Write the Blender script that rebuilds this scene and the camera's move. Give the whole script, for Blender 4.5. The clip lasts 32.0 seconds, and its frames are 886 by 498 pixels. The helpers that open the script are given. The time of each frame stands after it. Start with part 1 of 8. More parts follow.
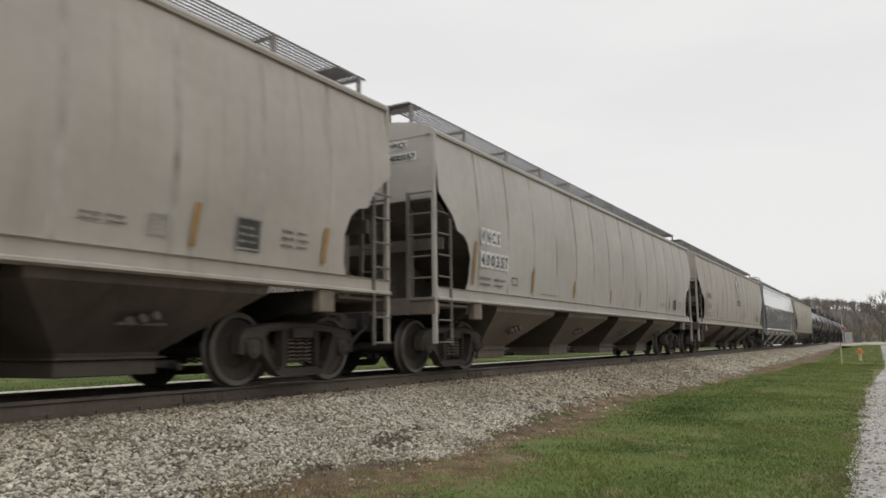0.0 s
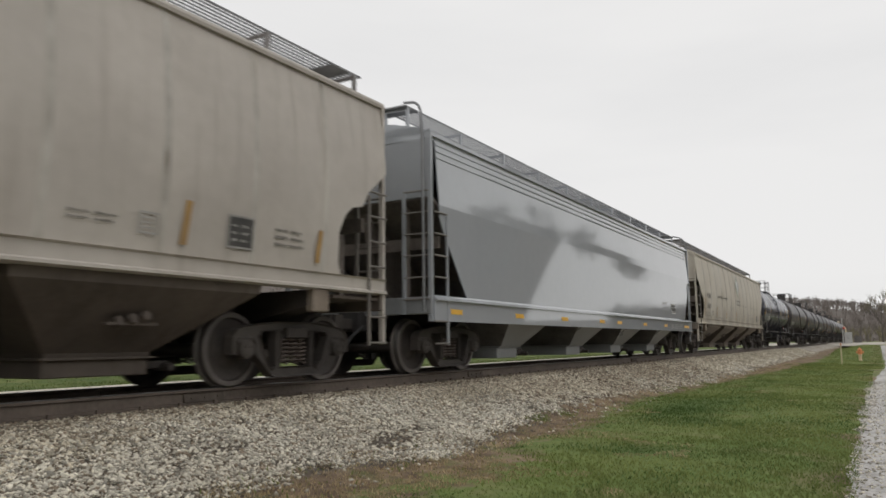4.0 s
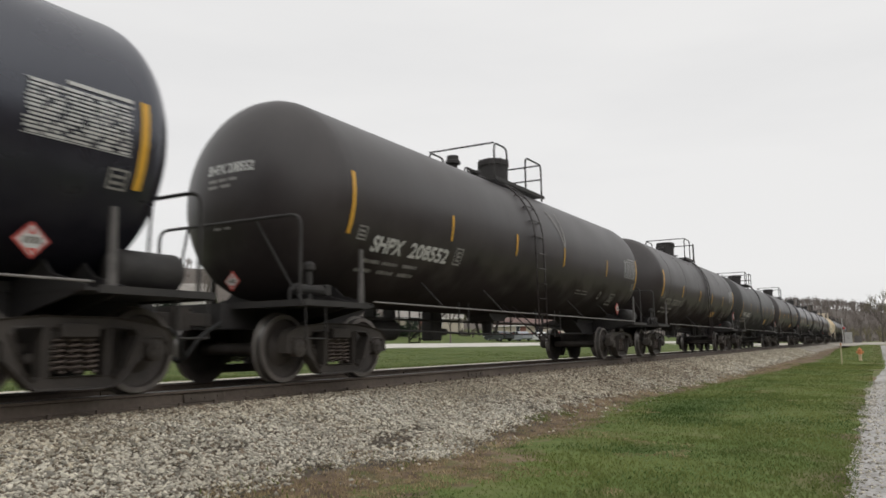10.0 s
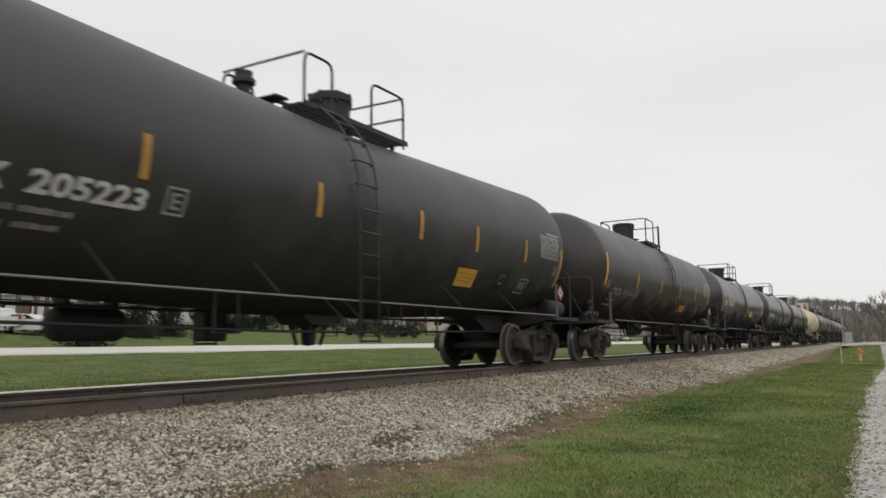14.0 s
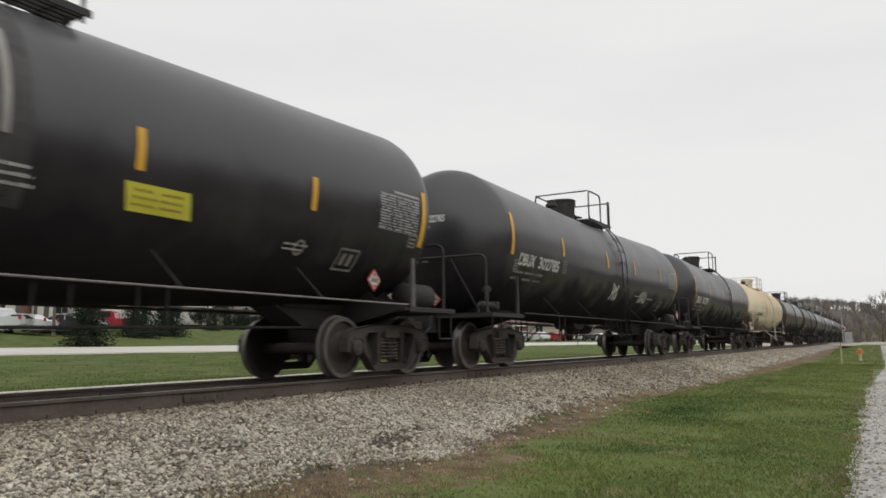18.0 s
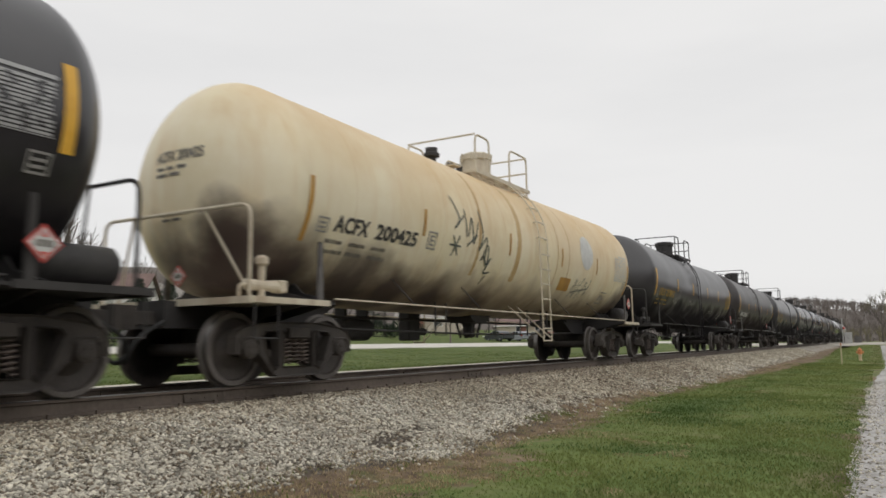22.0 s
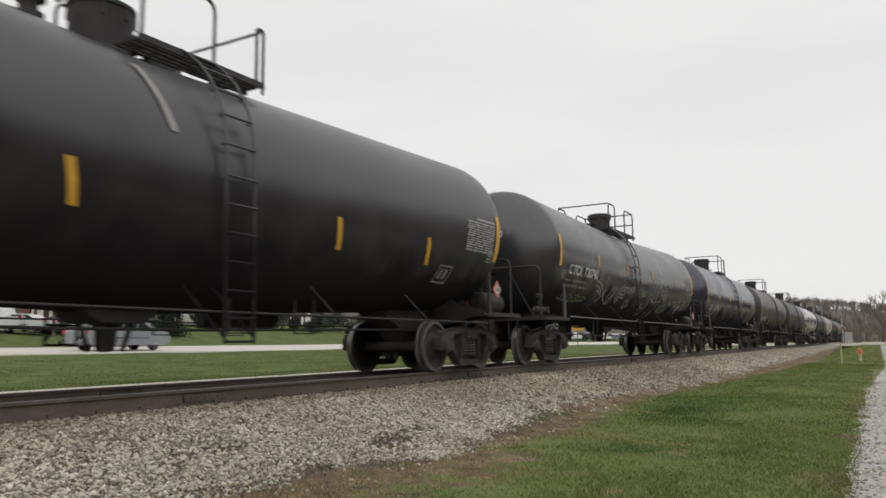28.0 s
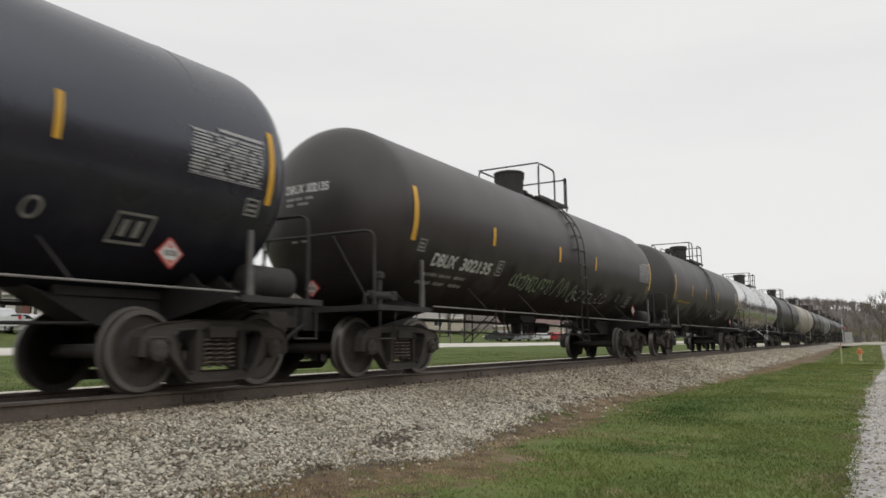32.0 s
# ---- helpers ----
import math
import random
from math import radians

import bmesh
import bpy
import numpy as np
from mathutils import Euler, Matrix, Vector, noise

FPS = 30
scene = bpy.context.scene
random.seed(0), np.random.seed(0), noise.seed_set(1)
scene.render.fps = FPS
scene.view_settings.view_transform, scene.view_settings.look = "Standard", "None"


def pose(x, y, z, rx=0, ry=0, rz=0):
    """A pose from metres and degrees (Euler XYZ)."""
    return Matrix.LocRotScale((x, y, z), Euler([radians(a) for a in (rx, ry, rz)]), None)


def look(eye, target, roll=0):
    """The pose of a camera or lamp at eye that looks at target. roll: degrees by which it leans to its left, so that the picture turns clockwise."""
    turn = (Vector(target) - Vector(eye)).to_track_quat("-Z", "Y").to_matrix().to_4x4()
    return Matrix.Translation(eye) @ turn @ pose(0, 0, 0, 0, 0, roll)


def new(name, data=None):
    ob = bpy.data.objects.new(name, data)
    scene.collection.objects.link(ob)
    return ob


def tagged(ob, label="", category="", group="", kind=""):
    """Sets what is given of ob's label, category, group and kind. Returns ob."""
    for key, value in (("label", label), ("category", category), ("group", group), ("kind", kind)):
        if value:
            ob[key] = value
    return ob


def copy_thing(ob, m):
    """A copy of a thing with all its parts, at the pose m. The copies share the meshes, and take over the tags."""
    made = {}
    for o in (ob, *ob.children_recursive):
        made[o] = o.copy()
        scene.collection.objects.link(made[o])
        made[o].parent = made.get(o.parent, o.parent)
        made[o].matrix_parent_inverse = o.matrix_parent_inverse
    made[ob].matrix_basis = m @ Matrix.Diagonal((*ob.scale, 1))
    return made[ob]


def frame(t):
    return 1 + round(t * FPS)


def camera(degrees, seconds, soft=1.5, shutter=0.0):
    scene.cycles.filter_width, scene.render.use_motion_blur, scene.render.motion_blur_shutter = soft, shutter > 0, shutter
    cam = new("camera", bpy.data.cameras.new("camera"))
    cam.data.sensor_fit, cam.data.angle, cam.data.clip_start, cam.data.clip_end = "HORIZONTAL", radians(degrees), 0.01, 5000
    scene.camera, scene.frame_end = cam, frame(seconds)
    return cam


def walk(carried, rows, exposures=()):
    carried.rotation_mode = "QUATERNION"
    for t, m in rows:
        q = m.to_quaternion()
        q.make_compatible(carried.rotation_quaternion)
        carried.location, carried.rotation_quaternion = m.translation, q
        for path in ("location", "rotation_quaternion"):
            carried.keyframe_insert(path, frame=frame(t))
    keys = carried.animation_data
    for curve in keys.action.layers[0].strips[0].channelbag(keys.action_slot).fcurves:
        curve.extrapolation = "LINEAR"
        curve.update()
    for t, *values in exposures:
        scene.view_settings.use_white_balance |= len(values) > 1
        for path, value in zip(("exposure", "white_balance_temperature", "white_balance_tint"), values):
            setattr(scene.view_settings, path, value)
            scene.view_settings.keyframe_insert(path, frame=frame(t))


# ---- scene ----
from mathutils import geometry

# ---------------------------------------------------------------- camera
cam = camera(61.42, 32.0, soft=1.6, shutter=0.22)
EYE = Vector((7.745, 0.0, 0.478))
YAW, TILT = radians(29.98), radians(7.32)
AIM = EYE + Vector((-math.sin(YAW) * math.cos(TILT), math.cos(YAW) * math.cos(TILT), math.sin(TILT)))
walk(cam, [(0.0, look(EYE, AIM, -0.73)), (32.0, look(EYE, AIM, -0.73))],
     [(0.0, 0.03), (21.9, 0.03), (22.5, -0.07), (23.3, -0.08), (24.1, 0.03), (32.0, 0.03)])

# ---------------------------------------------------------------- sky and light: a bright overcast day
world = bpy.data.worlds.new("overcast_sky")
scene.world = world
world.use_nodes = True
wn, wl = world.node_tree.nodes, world.node_tree.links
wn.clear()
w_out, w_bg = wn.new("ShaderNodeOutputWorld"), wn.new("ShaderNodeBackground")
w_sky = wn.new("ShaderNodeTexSky")
w_sky.sky_type, w_sky.sun_disc = "NISHITA", False
w_sky.sun_elevation, w_sky.sun_rotation = radians(48), radians(115)
w_scale = wn.new("ShaderNodeMix")
w_scale.data_type = "RGBA"
w_scale.blend_type = "MULTIPLY"
w_scale.inputs[0].default_value = 1.0
w_scale.inputs[7].default_value = (0.06, 0.06, 0.06, 1)
wl.new(w_sky.outputs[0], w_scale.inputs[6])
w_tc, w_map = wn.new("ShaderNodeTexCoord"), wn.new("ShaderNodeMapping")
w_map.inputs["Scale"].default_value = (1.0, 1.0, 4.5)
w_noise = wn.new("ShaderNodeTexNoise")
w_noise.inputs["Scale"].default_value, w_noise.inputs["Detail"].default_value = 1.6, 5.0
w_ramp = wn.new("ShaderNodeValToRGB")
w_ramp.color_ramp.elements[0].position, w_ramp.color_ramp.elements[0].color = 0.30, (0.775, 0.772, 0.772, 1)
w_ramp.color_ramp.elements[1].position, w_ramp.color_ramp.elements[1].color = 0.60, (0.845, 0.838, 0.832, 1)
wl.new(w_tc.outputs["Generated"], w_map.inputs[0])
wl.new(w_map.outputs[0], w_noise.inputs["Vector"])
wl.new(w_noise.outputs[0], w_ramp.inputs[0])
w_mix = wn.new("ShaderNodeMix")
w_mix.data_type = "RGBA"
w_mix.inputs[0].default_value = 0.96
wl.new(w_scale.outputs[2], w_mix.inputs[6])
wl.new(w_ramp.outputs[0], w_mix.inputs[7])
wl.new(w_mix.outputs[2], w_bg.inputs[0])
w_bg.inputs[1].default_value = 1.0
wl.new(w_bg.outputs[0], w_out.inputs[0])

sun_data = bpy.data.lights.new("sun", "SUN")
sun_data.energy, sun_data.angle, sun_data.color = 0.85, radians(110), (1.0, 0.97, 0.93)
sun = new("sun", sun_data)
sun.matrix_world = look((40, -20, 60), (0, 15, 0))


# ---------------------------------------------------------------- materials
def rgb(c):
    return (c[0], c[1], c[2], 1.0)


def surface(name, a, b, rough=0.6, metal=0.0, grain=30.0, stain=1.2, mixin=0.5, bump=0.15, streak=None, dust=None,
            spec=0.5, vary=0.0, rough_var=0.1, island=False, runs=0.5):
    """A surface of two tones: fine grain and broad stains, with relief; streak: a third tone in upright runs; dust: a tone
    in soft patches; vary: how far whole pieces differ."""
    m = bpy.data.materials.new(name)
    m.use_nodes = True
    n, l = m.node_tree.nodes, m.node_tree.links
    bsdf = n["Principled BSDF"]
    tc = n.new("ShaderNodeTexCoord")
    fine, broad = n.new("ShaderNodeTexNoise"), n.new("ShaderNodeTexNoise")
    fine.inputs["Scale"].default_value, fine.inputs["Detail"].default_value = grain, 6.0
    broad.inputs["Scale"].default_value, broad.inputs["Detail"].default_value = stain, 4.0
    l.new(tc.outputs["Object"], fine.inputs["Vector"])
    l.new(tc.outputs["Object"], broad.inputs["Vector"])
    add = n.new("ShaderNodeMath")
    add.operation = "MULTIPLY_ADD"
    l.new(fine.outputs[0], add.inputs[0])
    add.inputs[1].default_value = mixin
    l.new(broad.outputs[0], add.inputs[2])
    rng = n.new("ShaderNodeMapRange")
    rng.inputs[1].default_value, rng.inputs[2].default_value = 0.3 + 0.5 * mixin - 0.05, 0.7 + 0.5 * mixin + 0.05
    l.new(add.outputs[0], rng.inputs[0])
    mix = n.new("ShaderNodeMix")
    mix.data_type = "RGBA"
    mix.inputs[6].default_value, mix.inputs[7].default_value = rgb(a), rgb(b)
    l.new(rng.outputs[0], mix.inputs[0])
    col = mix.outputs[2]
    if streak:
        mp = n.new("ShaderNodeMapping")
        mp.inputs["Scale"].default_value = (1.0, 2.2, 0.16)
        sn = n.new("ShaderNodeTexNoise")
        sn.inputs["Scale"].default_value, sn.inputs["Detail"].default_value = 2.4, 5.0
        l.new(tc.outputs["Object"], mp.inputs[0])
        l.new(mp.outputs[0], sn.inputs["Vector"])
        sr = n.new("ShaderNodeMapRange")
        sr.inputs[1].default_value, sr.inputs[2].default_value, sr.inputs[4].default_value = runs, runs + 0.28, 0.75
        l.new(sn.outputs[0], sr.inputs[0])
        sm = n.new("ShaderNodeMix")
        sm.data_type = "RGBA"
        sm.inputs[7].default_value = rgb(streak)
        l.new(sr.outputs[0], sm.inputs[0])
        l.new(col, sm.inputs[6])
        col = sm.outputs[2]
    if dust:
        dn = n.new("ShaderNodeTexNoise")
        dn.inputs["Scale"].default_value, dn.inputs["Detail"].default_value = 0.5, 7.0
        l.new(tc.outputs["Object"], dn.inputs["Vector"])
        dr = n.new("ShaderNodeMapRange")
        dr.inputs[1].default_value, dr.inputs[2].default_value, dr.inputs[4].default_value = 0.42, 0.75, 0.7
        l.new(dn.outputs[0], dr.inputs[0])
        dm = n.new("ShaderNodeMix")
        dm.data_type = "RGBA"
        dm.inputs[7].default_value = rgb(dust)
        l.new(dr.outputs[0], dm.inputs[0])
        l.new(col, dm.inputs[6])
        col = dm.outputs[2]
    if vary:
        if island:
            oi = n.new("ShaderNodeNewGeometry")
            rnd = oi.outputs["Random Per Island"]
        else:
            oi = n.new("ShaderNodeObjectInfo")
            rnd = oi.outputs["Random"]
        vr = n.new("ShaderNodeMapRange")
        vr.inputs[3].default_value, vr.inputs[4].default_value = 1.0 - vary, 1.0 + vary
        l.new(rnd, vr.inputs[0])
        vm = n.new("ShaderNodeHueSaturation")
        l.new(vr.outputs[0], vm.inputs["Value"])
        l.new(col, vm.inputs["Color"])
        col = vm.outputs[0]
    l.new(col, bsdf.inputs["Base Color"])
    rr = n.new("ShaderNodeMapRange")
    rr.inputs[3].default_value, rr.inputs[4].default_value = max(0.02, rough - rough_var), min(1.0, rough + rough_var)
    l.new(broad.outputs[0], rr.inputs[0])
    l.new(rr.outputs[0], bsdf.inputs["Roughness"])
    bsdf.inputs["Metallic"].default_value = metal
    bsdf.inputs["Specular IOR Level"].default_value = spec
    if bump:
        bn = n.new("ShaderNodeBump")
        bn.inputs["Strength"].default_value, bn.inputs["Distance"].default_value = bump, 0.02
        l.new(fine.outputs[0], bn.inputs["Height"])
        l.new(bn.outputs[0], bsdf.inputs["Normal"])
    return m


M = {}
M["tank_black"] = surface("black_tank_paint", (0.0194, 0.0177, 0.0209), (0.0279, 0.0257, 0.0295), 0.33, spec=0.85, grain=8, stain=0.7, bump=0.01,
                          dust=(0.0372, 0.0341, 0.0364))
M["tank_glossy"] = surface("glossy_black_paint", (0.0185, 0.0178, 0.0255), (0.0290, 0.0280, 0.0385), 0.27, spec=1.0, grain=8, stain=0.6, bump=0.008, dust=(0.0342, 0.0327, 0.0418))
M["tank_glossy"].node_tree.nodes["Principled BSDF"].inputs["Specular Tint"].default_value = (0.86, 0.91, 1.0, 1.0)
M["tank_grimy"] = surface("grimy_satin_black_paint", (0.0194, 0.0181, 0.0209), (0.0295, 0.0279, 0.0310), 0.29, spec=1.0, grain=8, stain=0.7, bump=0.01,
                          dust=(0.0403, 0.0380, 0.0395), streak=(0.0341, 0.0318, 0.0333))
M["tank_brown"] = surface("dusty_black_paint", (0.0287, 0.0238, 0.0241), (0.0413, 0.0347, 0.0344), 0.40, spec=0.55, grain=9, stain=0.7, bump=0.015,
                          dust=(0.0504, 0.0420, 0.0406), streak=(0.0259, 0.0217, 0.0217))
M["tank_green"] = surface("faded_greenish_black_paint", (0.0341, 0.0332, 0.0337), (0.0484, 0.0475, 0.0468), 0.46, spec=0.5, grain=9, stain=0.7, bump=0.015,
                          dust=(0.0572, 0.0561, 0.0506))
M["tank_wear"] = surface("rubbed_grey_black_paint", (0.030, 0.0285, 0.029), (0.070, 0.067, 0.066), 0.5, spec=0.4, grain=5, stain=1.2, bump=0.01, streak=(0.10, 0.096, 0.094))


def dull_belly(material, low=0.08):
    """Takes gloss off towards a tank's underside, put in to suppress the reflections there."""
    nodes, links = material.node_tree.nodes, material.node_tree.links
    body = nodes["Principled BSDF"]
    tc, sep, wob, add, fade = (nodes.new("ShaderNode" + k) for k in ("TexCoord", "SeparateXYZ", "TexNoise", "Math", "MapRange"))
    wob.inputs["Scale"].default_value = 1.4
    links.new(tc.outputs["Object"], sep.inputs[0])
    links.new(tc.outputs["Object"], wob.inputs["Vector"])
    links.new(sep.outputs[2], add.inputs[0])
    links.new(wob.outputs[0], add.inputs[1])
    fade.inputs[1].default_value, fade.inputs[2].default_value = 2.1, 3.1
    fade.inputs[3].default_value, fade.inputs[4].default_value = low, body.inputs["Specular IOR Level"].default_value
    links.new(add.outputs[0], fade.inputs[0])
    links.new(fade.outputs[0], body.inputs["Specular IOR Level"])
    dulling, rougher = nodes.new("ShaderNodeMapRange"), nodes.new("ShaderNodeMath")
    dulling.inputs[1].default_value, dulling.inputs[2].default_value, dulling.inputs[3].default_value, dulling.inputs[4].default_value = 1.9, 2.9, 0.95, 0.0
    links.new(add.outputs[0], dulling.inputs[0])
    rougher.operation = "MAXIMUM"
    links.new(dulling.outputs[0], rougher.inputs[0])
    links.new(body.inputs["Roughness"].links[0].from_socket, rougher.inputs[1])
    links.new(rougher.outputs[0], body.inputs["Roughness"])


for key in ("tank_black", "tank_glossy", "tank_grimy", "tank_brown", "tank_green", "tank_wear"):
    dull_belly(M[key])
M["tank_grey"] = surface("weathered_grey_paint", (0.16, 0.18, 0.17), (0.24, 0.25, 0.23), 0.5, grain=9, stain=0.7, bump=0.015,
                         dust=(0.12, 0.12, 0.10), streak=(0.08, 0.08, 0.07))
M["tank_cream"] = surface("stained_cream_paint", (0.79, 0.69, 0.46), (0.86, 0.78, 0.59), 0.5, grain=6, stain=0.9, bump=0.01,
                          streak=(0.70, 0.52, 0.28), dust=(0.82, 0.75, 0.59))
def stain_and_shade(material, spots, tone, strength=0.9):
    """Greasy stains and painted shade with ragged edges: spots are (x, y, z, reach) on the thing."""
    n, l = material.node_tree.nodes, material.node_tree.links
    bsdf = n["Principled BSDF"]
    col = bsdf.inputs["Base Color"].links[0].from_socket
    tc, wob = n.new("ShaderNodeTexCoord"), n.new("ShaderNodeTexNoise")
    wob.inputs["Scale"].default_value, wob.inputs["Detail"].default_value = 1.8, 6.0
    l.new(tc.outputs["Object"], wob.inputs["Vector"])
    for x, y, z, reach in spots:
        d = n.new("ShaderNodeVectorMath")
        d.operation = "DISTANCE"
        d.inputs[1].default_value = (x, y, z)
        l.new(tc.outputs["Object"], d.inputs[0])
        a = n.new("ShaderNodeMath")
        a.operation = "MULTIPLY_ADD"
        l.new(wob.outputs[0], a.inputs[0])
        a.inputs[1].default_value = -0.9 * reach
        l.new(d.outputs["Value"], a.inputs[2])
        r = n.new("ShaderNodeMapRange")
        r.inputs[1].default_value, r.inputs[2].default_value, r.inputs[3].default_value, r.inputs[4].default_value = 0.05 * reach, 0.85 * reach, strength, 0.0
        l.new(a.outputs[0], r.inputs[0])
        m = n.new("ShaderNodeMix")
        m.data_type = "RGBA"
        m.inputs[7].default_value = rgb(tone)
        l.new(r.outputs[0], m.inputs[0])
        l.new(col, m.inputs[6])
        col = m.outputs[2]
    l.new(col, bsdf.inputs["Base Color"])


stain_and_shade(M["tank_cream"], [(0.75, y, 3.95, r) for y, r in ((-6.4, 1.3), (-4.2, 1.5), (-1.9, 1.7), (0.2, 1.5), (2.6, 1.9), (4.9, 1.9), (6.9, 1.5))], (0.60, 0.40, 0.17), 0.62)
# dark brown band along the whole underside
stain_and_shade(M["tank_cream"], [(0.8, -7.0 + 1.1 * i, 1.02, 0.85) for i in range(14)], (0.20, 0.14, 0.09), 0.75)
stain_and_shade(M["tank_cream"], [(0.72, -7.75, 1.85, 0.55), (0.78, -7.8, 1.5, 0.7), (0.5, -7.9, 1.1, 0.95), (1.0, -7.3, 1.15, 1.0), (0.9, -5.6, 1.2, 0.85), (0.9, -4.4, 1.15, 0.65), (0.8, -3.0, 1.0, 0.7), (0.8, -1.4, 0.95, 0.7), (-0.5, -8.0, 1.4, 0.7), (1.0, 7.0, 1.3, 0.8)], (0.075, 0.052, 0.046))
M["tank_beige"] = surface("dull_beige_paint", (0.34, 0.31, 0.26), (0.45, 0.42, 0.36), 0.5, grain=6, stain=0.9, bump=0.01, streak=(0.26, 0.22, 0.17))
M["tank_silver"] = surface("polished_silver_jacket", (0.46, 0.47, 0.48), (0.58, 0.58, 0.58), 0.26, metal=1.0, grain=8, stain=0.7, bump=0.01)
M["cream_trim"] = surface("cream_steel_paint", (0.55, 0.48, 0.36), (0.68, 0.62, 0.5), 0.55, grain=20, stain=2, streak=(0.3, 0.2, 0.12))
M["frame_black"] = surface("black_underframe_steel", (0.028, 0.026, 0.0265), (0.048, 0.0445, 0.044), 0.75, grain=18, stain=2.2, bump=0.1)
M["pipe_black"] = surface("black_pipe_paint", (0.034, 0.0325, 0.032), (0.060, 0.056, 0.054), 0.6, grain=20, stain=3, bump=0.05, spec=0.3)
M["rail_light"] = surface("worn_grey_pipe", (0.16, 0.15, 0.145), (0.28, 0.265, 0.255), 0.5, grain=20, stain=3, bump=0.05)
M["web_grey"] = surface("worn_dark_grey_steel", (0.075, 0.070, 0.068), (0.16, 0.15, 0.145), 0.6, grain=16, stain=3, bump=0.05)
M["truck_steel"] = surface("dusty_brown_cast_steel", (0.031, 0.0265, 0.024), (0.058, 0.049, 0.044), 0.8, grain=25, stain=4, bump=0.25,
                           dust=(0.112, 0.098, 0.087))
M["wheel_steel"] = surface("dark_wheel_steel", (0.044, 0.037, 0.034), (0.080, 0.068, 0.062), 0.65, grain=25, stain=5, bump=0.12)
M["wheel_rim"] = surface("worn_wheel_rim", (0.10, 0.089, 0.082), (0.17, 0.152, 0.14), 0.55, grain=25, stain=5, bump=0.1)
M["tread"] = surface("bright_worn_tread", (0.16, 0.15, 0.14), (0.26, 0.25, 0.24), 0.38, metal=0.7, grain=30, stain=5, bump=0.03)
M["spring"] = surface("spring_steel", (0.075, 0.058, 0.05), (0.14, 0.11, 0.095), 0.7, grain=25, stain=6, bump=0.1)
M["hopper_grey"] = surface("dusty_grey_hopper_paint", (0.425, 0.398, 0.360), (0.55, 0.526, 0.488), 0.6, grain=5, stain=0.8, bump=0.02, runs=0.57,
                           streak=(0.33, 0.295, 0.255), dust=(0.52, 0.50, 0.47))
M["hopper_beige"] = surface("dusty_beige_hopper_paint", (0.395, 0.358, 0.315), (0.505, 0.466, 0.420), 0.6, grain=5, stain=0.8, bump=0.02, runs=0.55,
                            streak=(0.28, 0.238, 0.195), dust=(0.46, 0.428, 0.39))
M["hopper_cream"] = surface("dusty_cream_hopper_paint", (0.43, 0.385, 0.31), (0.54, 0.50, 0.43), 0.6, grain=5, stain=0.8, bump=0.02, runs=0.57,
                            streak=(0.32, 0.25, 0.17), dust=(0.49, 0.46, 0.405))
# dirt and painted shade that darken the lower sides
stain_and_shade(M["hopper_cream"], [(1.5, y, 1.1, 0.8) for y in (-7.5, -5.6, -3.9, -2.0, -0.2, 1.7, 3.5, 5.3, 7.2, 8.8)], (0.19, 0.155, 0.12), 0.5)
M["hopper_blue"] = surface("glossy_blue_grey_paint", (0.318, 0.336, 0.356), (0.348, 0.366, 0.386), 0.05, spec=1.0, grain=5, stain=0.4, bump=0.004,
                           rough_var=0.015)
for key, value in (("Coat Weight", 0.4), ("Coat Roughness", 0.04), ("Coat IOR", 1.6)):
    M["hopper_blue"].node_tree.nodes["Principled BSDF"].inputs[key].default_value = value
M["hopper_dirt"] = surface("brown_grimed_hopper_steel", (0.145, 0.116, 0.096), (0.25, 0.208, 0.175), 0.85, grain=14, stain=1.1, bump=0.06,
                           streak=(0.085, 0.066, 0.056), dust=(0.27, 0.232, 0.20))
# darker bay steel: grime on two cars, painted shade on the bay slopes
M["hopper_grime_shade"] = surface("grime_and_shade_hopper_steel", (0.070, 0.056, 0.048), (0.135, 0.110, 0.092), 0.85, grain=14, stain=1.1, bump=0.06,
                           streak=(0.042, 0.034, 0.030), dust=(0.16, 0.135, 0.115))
M["hopper_blue_low"] = surface("dusty_grey_bay_steel", (0.21, 0.22, 0.23), (0.29, 0.30, 0.31), 0.3, grain=14, stain=1.1, bump=0.04,
                               dust=(0.19, 0.185, 0.175))
M["rib_grime"] = surface("rib_grime", (0.27, 0.245, 0.21), (0.56, 0.535, 0.49), 0.7, grain=2.2, stain=1.1, bump=0.03, streak=(0.36, 0.31, 0.25))
M["hopper_shade"] = surface("shade_dark_hopper_steel", (0.034, 0.029, 0.027), (0.062, 0.053, 0.047), 0.85, grain=14, stain=1.3, bump=0.06)
M["end_steel"] = surface("dark_brown_end_steel", (0.095, 0.080, 0.070), (0.185, 0.160, 0.140), 0.85, grain=14, stain=1.3, bump=0.06, streak=(0.06, 0.05, 0.044))
M["grating"] = surface("galvanised_grating", (0.15, 0.153, 0.16), (0.25, 0.253, 0.26), 0.55, metal=0.2, grain=20, stain=3)
M["gate_tan"] = surface("tan_dusted_gate_steel", (0.17, 0.135, 0.105), (0.28, 0.235, 0.19), 0.85, grain=14, stain=1.6, bump=0.08, streak=(0.12, 0.09, 0.07))
M["white"] = surface("white_lettering", (0.50, 0.50, 0.48), (0.66, 0.66, 0.64), 0.6, grain=14, stain=3, bump=0)
M["box_white"] = surface("bright_white_lettering_ground", (0.74, 0.74, 0.72), (0.84, 0.84, 0.82), 0.6, grain=14, stain=3, bump=0)
M["dim_white"] = surface("faded_white_lettering", (0.22, 0.21, 0.20), (0.38, 0.37, 0.35), 0.6, grain=14, stain=3, bump=0)
